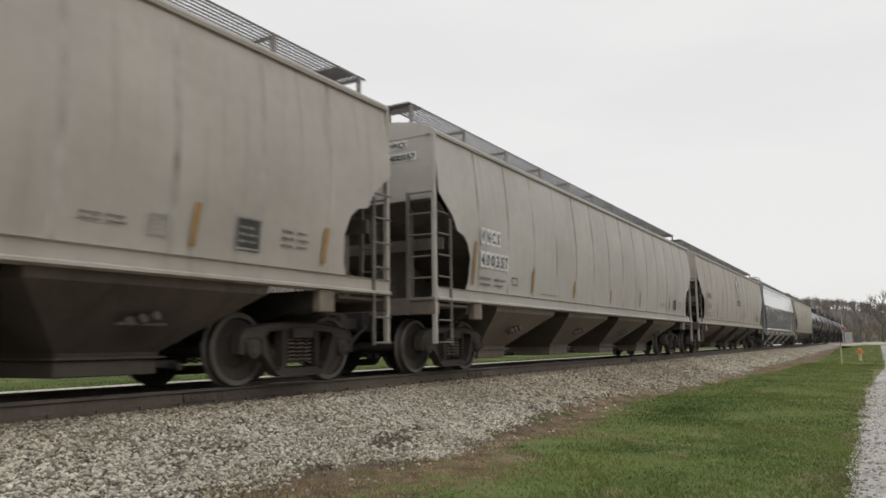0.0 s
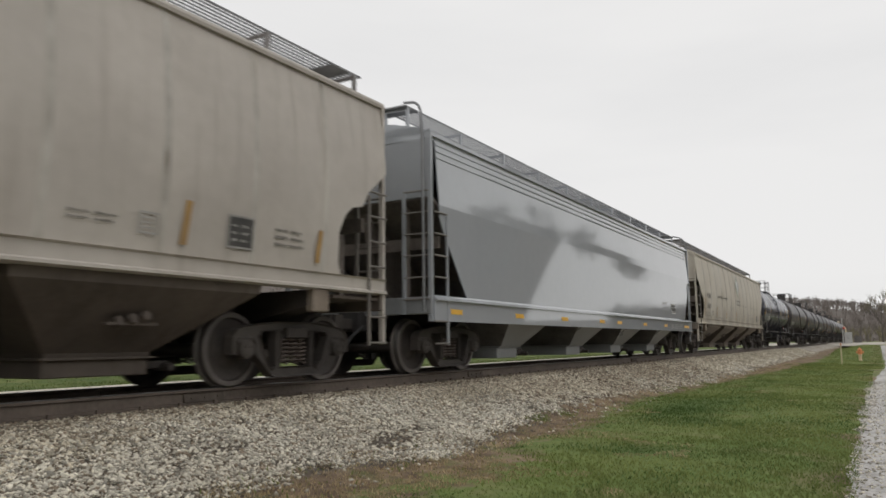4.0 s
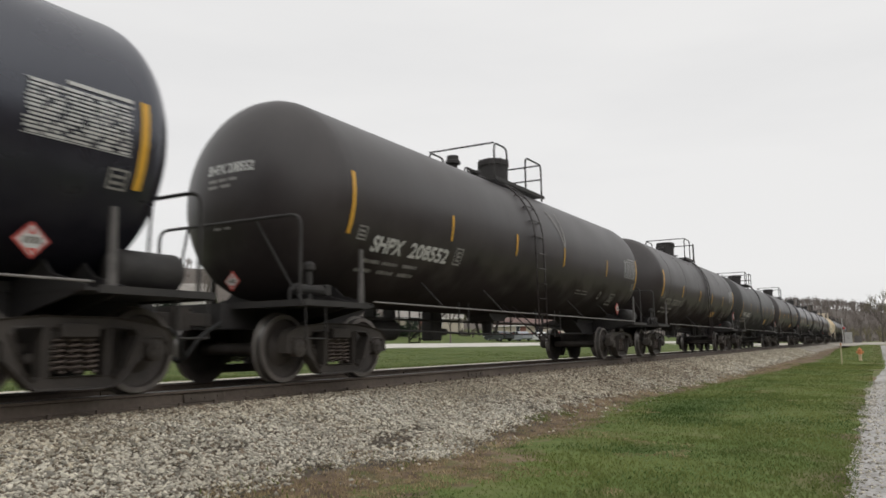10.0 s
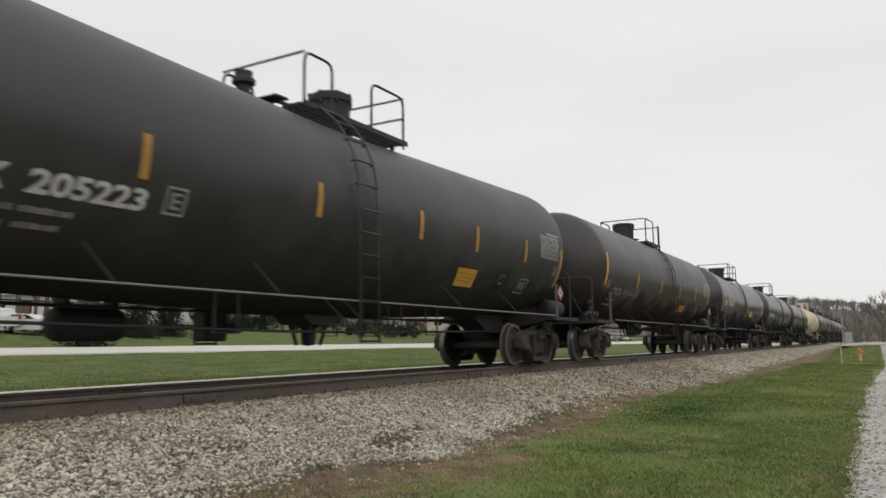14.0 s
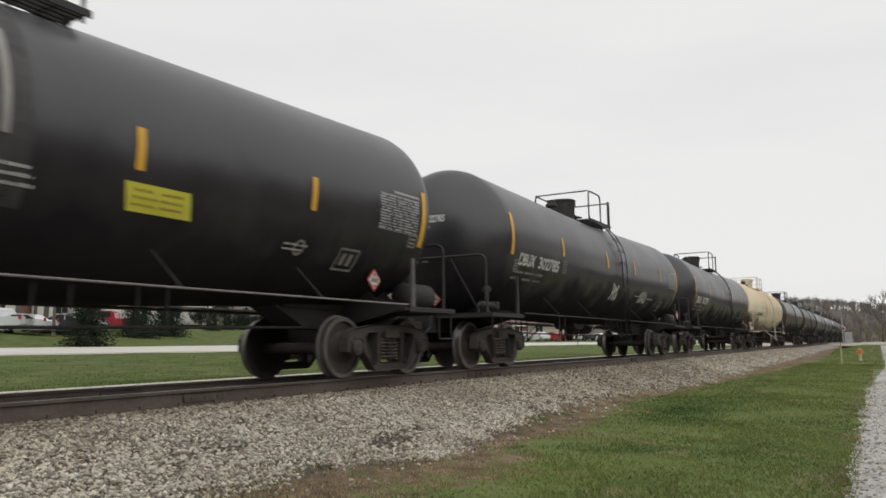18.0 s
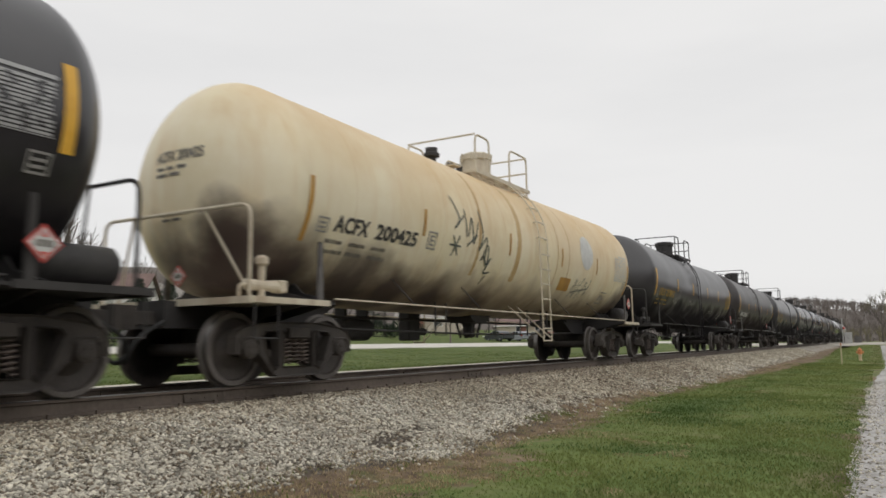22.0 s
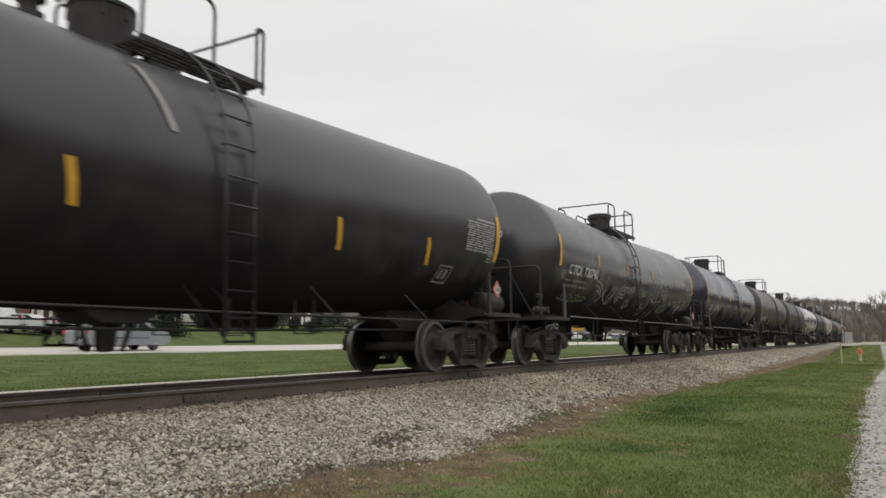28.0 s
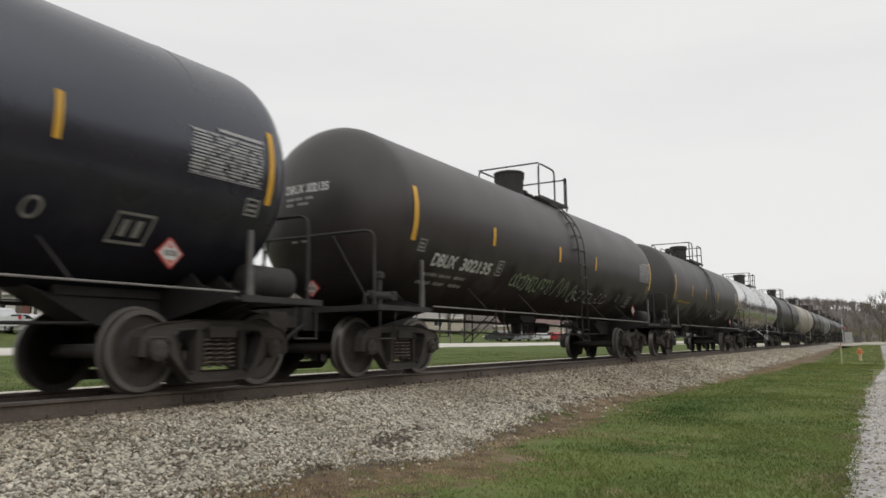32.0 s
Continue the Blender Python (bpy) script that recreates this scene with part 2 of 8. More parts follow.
M["black_ink"] = surface("black_lettering", (0.035, 0.034, 0.033), (0.08, 0.075, 0.07), 0.6, grain=14, stain=3, bump=0)
M["faint_ink"] = surface("worn_black_lettering", (0.13, 0.12, 0.105), (0.23, 0.215, 0.19), 0.6, grain=14, stain=3, bump=0)
M["ladder_steel"] = surface("grimy_ladder_steel", (0.10, 0.09, 0.08), (0.21, 0.19, 0.17), 0.6, grain=12, stain=2, bump=0.05)
M["yellow"] = surface("yellow_reflector", (0.68, 0.36, 0.035), (0.80, 0.46, 0.06), 0.4, grain=20, stain=4, bump=0)
M["grey_ink"] = surface("thin_grey_spray_paint", (0.10, 0.115, 0.11), (0.24, 0.25, 0.22), 0.6, grain=16, stain=3, bump=0)
M["teal_ink"] = surface("dark_teal_spray_paint", (0.05, 0.066, 0.064), (0.12, 0.145, 0.135), 0.6, grain=16, stain=3, bump=0)
M["amber"] = surface("faded_amber_reflector", (0.42, 0.21, 0.04), (0.55, 0.32, 0.08), 0.6, grain=16, stain=3, bump=0, streak=(0.28, 0.15, 0.06))
M["amber_dull"] = surface("dirty_amber_reflector", (0.31, 0.185, 0.065), (0.45, 0.28, 0.10), 0.6, grain=16, stain=3, bump=0, streak=(0.24, 0.16, 0.09))
M["lemon"] = surface("lemon_label", (0.66, 0.62, 0.06), (0.74, 0.70, 0.1), 0.5, grain=16, stain=3, bump=0)
M["gold_ink"] = surface("gold_lettering", (0.33, 0.21, 0.035), (0.45, 0.29, 0.06), 0.6, grain=14, stain=3, bump=0)
M["red"] = surface("red_placard", (0.50, 0.06, 0.05), (0.62, 0.10, 0.08), 0.5, grain=16, stain=3, bump=0)
M["pale"] = surface("pale_label_panel", (0.36, 0.36, 0.36), (0.46, 0.46, 0.46), 0.6, grain=18, stain=4, bump=0)
M["logo_faded"] = surface("faded_dark_logo_paint", (0.085, 0.083, 0.10), (0.15, 0.14, 0.15), 0.6, grain=10, stain=2, bump=0)
M["logo_pale"] = surface("washed_out_blue_logo_paint", (0.26, 0.27, 0.30), (0.36, 0.36, 0.38), 0.6, grain=10, stain=2, bump=0)
M["logo_pale_green"] = surface("washed_out_green_logo_paint", (0.27, 0.33, 0.19), (0.37, 0.42, 0.27), 0.6, grain=10, stain=2, bump=0)
M["logo_white"] = surface("logo_white", (0.55, 0.56, 0.52), (0.66, 0.66, 0.62), 0.6, grain=10, stain=2, bump=0)
M["rust_run"] = surface("orange_rust_run", (0.50, 0.33, 0.14), (0.60, 0.45, 0.24), 0.6, grain=8, stain=2, bump=0, streak=(0.38, 0.20, 0.06))
M["graffiti"] = surface("pale_grey_spray_paint", (0.30, 0.30, 0.30), (0.44, 0.44, 0.44), 0.6, grain=12, stain=4, bump=0)
M["moss_paint"] = surface("dull_green_spray_paint", (0.13, 0.16, 0.09), (0.22, 0.26, 0.15), 0.6, grain=12, stain=4, bump=0)
M["mint_paint"] = surface("pale_green_spray_paint", (0.20, 0.27, 0.17), (0.32, 0.40, 0.27), 0.6, grain=12, stain=4, bump=0)
M["rubber"] = surface("black_hose_rubber", (0.015, 0.015, 0.015), (0.03, 0.03, 0.03), 0.7, grain=25, stain=4)
M["rail_steel"] = surface("rusty_rail_steel", (0.085, 0.066, 0.053), (0.16, 0.128, 0.104), 0.7, grain=20, stain=2, bump=0.12)
M["rail_head"] = surface("worn_rail_head", (0.16, 0.155, 0.15), (0.27, 0.265, 0.26), 0.38, metal=0.7, grain=25, stain=2, bump=0.03)
M["tie"] = surface("weathered_tie_wood", (0.055, 0.043, 0.034), (0.12, 0.10, 0.082), 0.9, grain=12, stain=2, bump=0.4, vary=0.2)
M["concrete"] = surface("pale_concrete", (0.52, 0.49, 0.44), (0.62, 0.60, 0.55), 0.85, grain=6, stain=0.4, bump=0.1)


# ---------------------------------------------------------------- mesh tools
def mesh_of(bm, name, smooth=False):
    me = bpy.data.meshes.new(name)
    bm.normal_update()
    bm.to_mesh(me)
    bm.free()
    if smooth:
        me.polygons.foreach_set("use_smooth", [True] * len(me.polygons))
    return me


def part(name, bm, material, parent, label="", smooth=False, kind=""):
    me = mesh_of(bm, name, smooth)
    me.materials.append(material)
    ob = new(name, me)
    ob.parent = parent
    return tagged(ob, label=label, kind=kind)


def raw(name, verts, faces, material, parent=None, smooth=False):
    me = bpy.data.meshes.new(name)
    me.from_pydata(verts, [], faces)
    me.update()
    if smooth:
        me.polygons.foreach_set("use_smooth", [True] * len(me.polygons))
    me.materials.append(material)
    ob = new(name, me)
    ob.parent = parent
    return ob


def box(bm, x0, x1, y0, y1, z0, z1, bevel=0.0):
    v = [bm.verts.new((x, y, z)) for x in (x0, x1) for y in (y0, y1) for z in (z0, z1)]
    fs = [bm.faces.new([v[i] for i in f]) for f in ((0, 1, 3, 2), (4, 6, 7, 5), (0, 4, 5, 1), (2, 3, 7, 6), (0, 2, 6, 4), (1, 5, 7, 3))]
    if bevel:
        es = list({e for f in fs for e in f.edges})
        bmesh.ops.bevel(bm, geom=es, offset=bevel, segments=1, affect="EDGES")
    return bm


def prism(bm, poly, lo, hi, axis="x"):
    """A slab with the outline poly, between lo and hi along axis. x: outline in (y, z); y: in (x, z); z: in (x, y)."""
    def at(p, d):
        return {"x": (d, p[0], p[1]), "y": (p[0], d, p[1]), "z": (p[0], p[1], d)}[axis]
    a = [bm.verts.new(at(p, lo)) for p in poly]
    b = [bm.verts.new(at(p, hi)) for p in poly]
    n = len(poly)
    bm.faces.new(a)
    bm.faces.new(b[::-1])
    for i in range(n):
        bm.faces.new((a[i], b[i], b[(i + 1) % n], a[(i + 1) % n]))
    return bm


def rod(bm, p, q, r, seg=8):
    p, q = Vector(p), Vector(q)
    d = q - p
    if d.length < 1e-6:
        return bm
    turn = d.to_track_quat("Z", "Y").to_matrix()
    ends = []
    for c in (p, q):
        ends.append([bm.verts.new(c + turn @ Vector((r * math.cos(2 * math.pi * i / seg), r * math.sin(2 * math.pi * i / seg), 0))) for i in range(seg)])
    for i in range(seg):
        j = (i + 1) % seg
        bm.faces.new((ends[0][i], ends[0][j], ends[1][j], ends[1][i]))
    bm.faces.new(ends[0][::-1])
    bm.faces.new(ends[1])
    return bm


def pipe(bm, pts, r, seg=8):
    """One round tube along pts."""
    pts = [Vector(p) for p in pts]
    rings, last = [], None
    for i, p in enumerate(pts):
        d = (pts[min(i + 1, len(pts) - 1)] - pts[max(i - 1, 0)]).normalized()
        if last is None:
            last = d.orthogonal().normalized()
        u = last - d * last.dot(d)
        u = u.normalized() if u.length > 1e-4 else d.orthogonal().normalized()
        w = d.cross(u)
        last = u
        rings.append([bm.verts.new(p + (u * math.cos(2 * math.pi * k / seg) + w * math.sin(2 * math.pi * k / seg)) * r) for k in range(seg)])
    for a, b in zip(rings, rings[1:]):
        for k in range(seg):
            m = (k + 1) % seg
            bm.faces.new((a[k], a[m], b[m], b[k]))
    bm.faces.new(rings[0][::-1])
    bm.faces.new(rings[-1])
    return bm


def bend(pts, radius=0.12, steps=4):
    """The path pts with its inner corners rounded."""
    pts = [Vector(p) for p in pts]
    out = [pts[0]]
    for a, b, c in zip(pts, pts[1:], pts[2:]):
        u, w = (a - b), (c - b)
        k = min(radius, u.length / 2, w.length / 2)
        s, e = b + u.normalized() * k, b + w.normalized() * k
        for i in range(steps + 1):
            f = i / steps
            out.append((1 - f) ** 2 * s + 2 * f * (1 - f) * b + f * f * e)
    return out + [pts[-1]]


def casting(bm, loops, back, front):
    """A cast plate across x: loops are the outline and the openings as (y, z), with a raised rim round its front face."""
    tris = geometry.tessellate_polygon([[Vector((y, z, 0)) for y, z in lp] for lp in loops])
    pts = [p for lp in loops for p in lp]
    a = [bm.verts.new((back, y, z)) for y, z in pts]
    b = [bm.verts.new((front, y, z)) for y, z in pts]
    face = []
    for t in tris:
        bm.faces.new([a[i] for i in t])
        face.append(bm.faces.new([b[i] for i in t][::-1]))
    k = 0
    for lp in loops:
        n = len(lp)
        for i in range(n):
            j = (i + 1) % n
            bm.faces.new((a[k + i], a[k + j], b[k + j], b[k + i]))
        k += n
    bmesh.ops.recalc_face_normals(bm, faces=bm.faces)
    bmesh.ops.inset_region(bm, faces=face, thickness=0.02, depth=-0.03, use_even_offset=False)
    return bm


def lathe(bm, profile, axis="y", seg=48, centre=(0, 0, 0)):
    """profile: (along, radius) pairs; a closed turned body along the axis through centre."""
    rings = []
    cx, cy, cz = centre
    for d, r in profile:
        ring = []
        for i in range(seg):
            a = 2 * math.pi * i / seg
            u, w = r * math.cos(a), r * math.sin(a)
            ring.append(bm.verts.new({"y": (cx + u, cy + d, cz + w), "x": (cx + d, cy + u, cz + w), "z": (cx + u, cy + w, cz + d)}[axis]))
        rings.append(ring)
    for a, b in zip(rings, rings[1:]):
        for i in range(seg):
            j = (i + 1) % seg
            bm.faces.new((a[i], a[j], b[j], b[i]))
    bm.faces.new(rings[0])
    bm.faces.new(rings[-1][::-1])
    bmesh.ops.recalc_face_normals(bm, faces=bm.faces)
    return bm


def B():
    return bmesh.new()


def empty(name, parent=None):
    ob = new(name)
    ob.parent = parent
    ob.empty_display_size = 0.3
    return ob


def paint(ob, material):
    """Gives one object its own material on a shared mesh."""
    ob.material_slots[0].link = "OBJECT"
    ob.material_slots[0].material = material


# ---------------------------------------------------------------- the running gear: one truck, copied under every car
GAUGE_X, WHEEL_R, AXLE = 0.765, 0.457, 0.889
WHEELSETS = []


def make_truck(parent, y):
    """A two-axle freight truck centred at y on its car."""
    t = empty("truck", parent)
    t.location = (0, y, 0)
    for side in (-1, 1):
        half = [(0.36, 0.80), (0.62, 0.775), (0.90, 0.74), (1.05, 0.69), (1.12, 0.60), (1.125, 0.40), (1.05, 0.39), (1.035, 0.55), (0.99, 0.59), (0.79, 0.59),
                (0.745, 0.55), (0.735, 0.39), (0.67, 0.34), (0.47, 0.135), (0.39, 0.10)]
        rim = half + [(-y_, z_) for y_, z_ in half[::-1]]
        gap = [(0.37, 0.69), (0.61, 0.675), (0.66, 0.62), (0.52, 0.28), (0.43, 0.19), (0.37, 0.23)]
        holes = [gap, [(-y_, z_) for y_, z_ in gap], [(-0.285, 0.69), (0.285, 0.69), (0.285, 0.225), (-0.285, 0.225)]]
        bm = B()
        casting(bm, [rim] + holes, side * 0.93, side * 1.09)
        part("sideframe", bm, M["truck_steel"], t)
        bm = B()
        box(bm, *sorted((side * 0.94, side * 1.03)), -0.26, 0.26, 0.56, 0.65, 0.015)
        part("bolster_end", bm, M["truck_steel"], t)
        for s in (-1, 1):
            bm = B()
            prism(bm, [(s * AXLE - 0.10, 0.50), (s * AXLE + 0.10, 0.50), (s * AXLE + 0.13, 0.59), (s * AXLE - 0.13, 0.59)], *sorted((side * 0.95, side * 1.075)))
            part("bearing_adapter", bm, M["truck_steel"], t)
        for c in (-0.17, 0.0, 0.17):
            bm = B()
            pipe(bm, [(side * 1.0 + 0.068 * math.cos(a), c + 0.068 * math.sin(a), 0.26 + 0.052 * a / 6.283) for a in [k * math.pi / 4 for k in range(49)]], 0.015, 5)
            part("spring", bm, M["spring"], t, smooth=True)
        for s in (-1, 1):
            bm = B()
            lathe(bm, [(0.0, 0.115), (side * 0.15, 0.115), (side * 0.16, 0.085), (side * 0.175, 0.08)], "x", 16, (side * 0.96, s * AXLE, WHEEL_R))
            for k in range(3):
                a = k * 2.094 + 0.5
                rod(bm, (side * 1.13, s * AXLE + 0.05 * math.cos(a), WHEEL_R + 0.05 * math.sin(a)), (side * 1.15, s * AXLE + 0.05 * math.cos(a), WHEEL_R + 0.05 * math.sin(a)), 0.016, 6)
            part("bearing_cap", bm, M["truck_steel"], t)
    bm = B()
    prism(bm, [(-1.12, 0.60), (-1.12, 0.72), (-0.6, 0.78), (0.6, 0.78), (1.12, 0.72), (1.12, 0.60), (0.5, 0.44), (-0.5, 0.44)], -0.2, 0.2, "y")
    part("bolster", bm, M["truck_steel"], t)
    for s in (-1, 1):
        bm = B()
        rod(bm, (-0.95, s * 0.40, 0.40), (0.95, s * 0.40, 0.40), 0.05)
        for sx in (-1, 1):
            box(bm, sx * GAUGE_X - 0.05, sx * GAUGE_X + 0.05, s * 0.40 - 0.03, s * 0.40 + 0.05, 0.26, 0.54)
        part("brake_beam", bm, M["truck_steel"], t)
        bm = B()
        for sx in (-1, 1):
            prof = [(-0.074, 0.486), (-0.045, 0.482), (-0.035, 0.459), (0.055, 0.455), (0.066, 0.446), (0.066, 0.392), (0.022, 0.375), (0.0, 0.24),
                    (0.062, 0.14), (0.068, 0.10), (-0.06, 0.10), (-0.02, 0.24), (-0.035, 0.37), (-0.074, 0.385)]
            lathe(bm, [(sx * d, r) for d, r in prof], "x", 40, (sx * GAUGE_X, 0, 0))
        rod(bm, (-1.0, 0, 0), (1.0, 0, 0), 0.085, 16)
        ws = part("wheelset", bm, M["wheel_steel"], t)
        me = ws.data
        me.materials.append(M["tread"])
        me.materials.append(M["wheel_rim"])
        for p in me.polygons:
            c = p.center
            rad = math.hypot(c.y, c.z)
            if 0.4525 < rad < 0.462:
                p.material_index = 1
            elif 0.384 < rad <= 0.4525 or rad > 0.462:
                p.material_index = 2
        ws.location = (0, s * AXLE, WHEEL_R)
        WHEELSETS.append((ws, s))
    return t


def copy_truck(src, parent, y):
    made = copy_thing(src, Matrix.Translation((0, y, 0)))
    made.parent = parent
    for o in made.children:
        if o.name.startswith("wheelset"):
            WHEELSETS.append((o, 1 if o.location.y > 0 else -1))
    return made


def coupler(parent, y, out):
    bm = B()
    box(bm, -0.09, 0.09, *sorted((y - out * 0.55, y - out * 0.08)), 0.76, 0.93, 0.01)
    prism(bm, [(-0.17, y - out * 0.12), (0.12, y - out * 0.14), (0.17, y + out * 0.10), (0.06, y + out * 0.13), (0.02, y), (-0.10, y), (-0.17, y + out * 0.05)], 0.70, 0.99, "z")
    ob = part("coupler", bm, M["truck_steel"], parent)
    bm = B()
    pts = [(0.30, y - out * 0.5, 0.80), (0.30, y - out * 0.15, 0.62), (0.22, y - out * 0.02, 0.36), (0.10, y, 0.30), (0.0, y + out * 0.02, 0.36)]
    pipe(bm, bend(pts, 0.15, 4), 0.028, 7)
    part("air_hose", bm, M["rubber"], parent)
    return ob


# ---------------------------------------------------------------- lettering and marks on curved or flat car sides
TANK_R, TANK_Z = 1.515, 2.645


SAG = [0.0]


def sag_at(y, depth):
    """How far a tank that slopes to its middle lies lower at y."""
    return depth * max(0.0, 1 - abs(y) / 7.2)


def on_tank(z, lift=0.006, y=7.2):
    d = z - TANK_Z + sag_at(y, SAG[0])
    r = TANK_R + lift
    return math.sqrt(max(r * r - d * d, 0.01))


def letters(body, bold=0.032):
    """A flat mesh of the words, one unit high, starting at the origin: points and faces."""
    cu = bpy.data.curves.new("letters", "FONT")
    cu.body, cu.resolution_u, cu.offset = body, 3, bold
    ob = bpy.data.objects.new("letters", cu)
    me = bpy.data.meshes.new_from_object(ob)
    pts = [tuple(v.co) for v in me.vertices]
    fcs = [tuple(p.vertices) for p in me.polygons]
    bpy.data.objects.remove(ob)
    bpy.data.curves.remove(cu)
    bpy.data.meshes.remove(me)
    return pts, fcs


def word(parent, body, y, z, height, material, wrap, width=None, name="lettering", lean=0.0, bold=0.032):
    """Words on a car's side that faces +x; wrap(y, z) gives x. y, z: the lower start; height: of capitals."""
    pts, fcs = letters(body, bold)
    k = height / 0.70
    wide = max(p[0] for p in pts)
    ky = (width / wide) if width else k
    verts = []
    for px, py, _ in pts:
        yy, zz = y + px * ky + lean * py * k, z + py * k
        verts.append((wrap(yy, zz), yy, zz))
    return raw(name, verts, fcs, material, parent)


def patch(parent, name, y0, y1, z0, z1, material, wrap, rows=6, skew=0.0, label=""):
    verts, faces = [], []
    for i in range(rows + 1):
        z = z0 + (z1 - z0) * i / rows
        o = skew * (z - z0)
        verts += [(wrap(y0 + o, z), y0 + o, z), (wrap(y1 + o, z), y1 + o, z)]
    for i in range(rows):
        faces.append((2 * i, 2 * i + 1, 2 * i + 3, 2 * i + 2))
    return tagged(raw(name, verts, faces, material, parent), label=label)


def multi(parent, name, boxes, material, wrap, label=""):
    """Several small flat marks (bars of print) as one piece of lettering."""
    verts, faces = [], []
    for y0, y1, z0, z1 in boxes:
        n = max(1, int((z1 - z0) / 0.12))
        for i in range(n):
            a, b = z0 + (z1 - z0) * i / n, z0 + (z1 - z0) * (i + 1) / n
            k = len(verts)
            verts += [(wrap(y0, a), y0, a), (wrap(y1, a), y1, a), (wrap(y1, b), y1, b), (wrap(y0, b), y0, b)]
            faces.append((k, k + 1, k + 2, k + 3))
    return tagged(raw(name, verts, faces, material, parent), label=label, kind="stuff" if len(boxes) > 4 else "")


def outline(y0, y1, z0, z1, w=0.02):
    return [(y0, y1, z0, z0 + w), (y0, y1, z1 - w, z1), (y0, y0 + w, z0 + w, z1 - w), (y1 - w, y1, z0 + w, z1 - w)]


def print_lines(rng, y0, y1, z0, z1, n, words=3):
    """Rows of bars that stand for small print."""
    out = []
    pitch = (z1 - z0) / n
    for i in range(n):
        y = y0
        z = z1 - (i + 1) * pitch
        for k in range(words):
            w = (y1 - y0) / words * rng.uniform(0.65, 0.92)
            a, step = y, min(0.075, w * 0.45)
            while a < y + w - 0.01:
                b = min(y + w, a + step * rng.uniform(0.55, 0.85))
                out.append((a, b, z + pitch * 0.24, z + pitch * rng.uniform(0.58, 0.68)))
                a += step
            y += (y1 - y0) / words
    return out


def wrap_tank(y, z):
    return on_tank(z, 0.011, y)


# ---------------------------------------------------------------- the tank car
TANK_BASE = 6.818
HEAD_Y = 7.2


def build_tank(tall=False):
    """A tank car; tall: with the high manway before a shorter platform."""
    car = empty("tank_car")
    bm = B()
    prof = [(-HEAD_Y - 0.75 * math.cos(a), TANK_R * math.sin(a)) for a in [i * math.pi / 2 / 12 for i in range(1, 13)]]
    prof = [(-HEAD_Y - 0.75, 0.02)] + prof
    prof += [(-HEAD_Y + 0.25, TANK_R), (0.0, TANK_R), (HEAD_Y - 0.25, TANK_R)]
    prof += [(-d, r) for d, r in prof[:13][::-1]]
    lathe(bm, prof, "y", 72, (0, 0, TANK_Z))
    part("tank", bm, M["tank_black"], car, smooth=True)
    for yy in (-6.1, -3.6, -1.2, 1.3, 3.8, 6.1):
        bm = B()
        lathe(bm, [(-0.012, TANK_R - 0.002), (-0.006, TANK_R + 0.004), (0.006, TANK_R + 0.004), (0.012, TANK_R - 0.002)], "y", 72, (0, 0, TANK_Z))
        part("weld_seam", bm, M["tank_black"], car, smooth=True).location.y = yy
    # manway, valves and platform on the top
    bm = B()
    my = -0.24 if tall else 0.5
    if tall:
        lathe(bm, [(0.0, 0.40), (0.08, 0.36), (0.10, 0.345), (0.58, 0.36), (0.60, 0.385), (0.64, 0.385), (0.66, 0.35), (0.67, 0.1)], "z", 28, (0, my, 4.10))
    else:
        lathe(bm, [(0.0, 0.40), (0.10, 0.37), (0.14, 0.34), (0.60, 0.34), (0.61, 0.37), (0.72, 0.37), (0.76, 0.31), (0.78, 0.1)], "z", 28, (0, my, 4.12))
    man = part("manway", bm, M["frame_black"], car)
    for k in range(8):
        a = k * math.pi / 4 + 0.2
        bm = B()
        zb = 4.54 if tall else 4.68
        rod(bm, (0.365 * math.cos(a), my + 0.365 * math.sin(a), zb), (0.365 * math.cos(a), my + 0.365 * math.sin(a), zb + 0.19), 0.024, 6)
        part("bolt", bm, M["pipe_black"], man)
    bm = B()
    lathe(bm, [(0.0, 0.16), (0.08, 0.16), (0.09, 0.10), (0.22, 0.10), (0.24, 0.17), (0.30, 0.17), (0.33, 0.13), (0.42, 0.13), (0.44, 0.05)], "z", 18, (0, -1.1 if tall else -1.5, 4.14))
    part("safety_valve", bm, M["frame_black"], car)
    bm = B()
    box(bm, -0.24, 0.24, -0.75, -0.3, 4.12, 4.28, 0.02)
    for k in range(3):
        rod(bm, (-0.14 + 0.14 * k, -0.62, 4.2), (-0.14 + 0.14 * k, -0.62, 4.36 + 0.02 * k), 0.045)
    pipe(bm, [(0.1, -0.4, 4.3), (0.1, -0.4, 4.4), (0.1, -1.0, 4.36), (0.1, -1.05, 4.15)], 0.03)
    part("valve_housing", bm, M["frame_black"], car).location.y = 1.0 if tall else 0.0
    f0 = -0.35 if tall else -1.15
    for sx in (-1, 1):
        bm = B()
        a, b = sorted((sx * 0.42, sx * 0.86))
        for k in range(5):
            xx = a + 0.02 + k * (b - a - 0.04) / 4
            box(bm, xx - 0.016, xx + 0.016, f0, 1.55, 4.03, 4.08)
        for k in range(10):
            yy = f0 + 0.01 + k * (1.55 - f0) / 9.07
            box(bm, a, b, yy - 0.012, yy + 0.012, 4.036, 4.066)
        box(bm, sx * 0.86 - 0.012, sx * 0.86 + 0.012, f0 - 0.02, 1.57, 4.01, 4.09)
        for yy in (f0 + 0.1, (f0 + 1.55) / 2, 1.45):
            box(bm, sx * 0.62 - 0.03, sx * 0.62 + 0.03, yy - 0.03, yy + 0.03, 3.95, 4.04)
        part("platform", bm, M["pipe_black"], car)
    for yy in ((0.12, 1.54) if tall else (-1.14, 1.54)):
        bm = B()
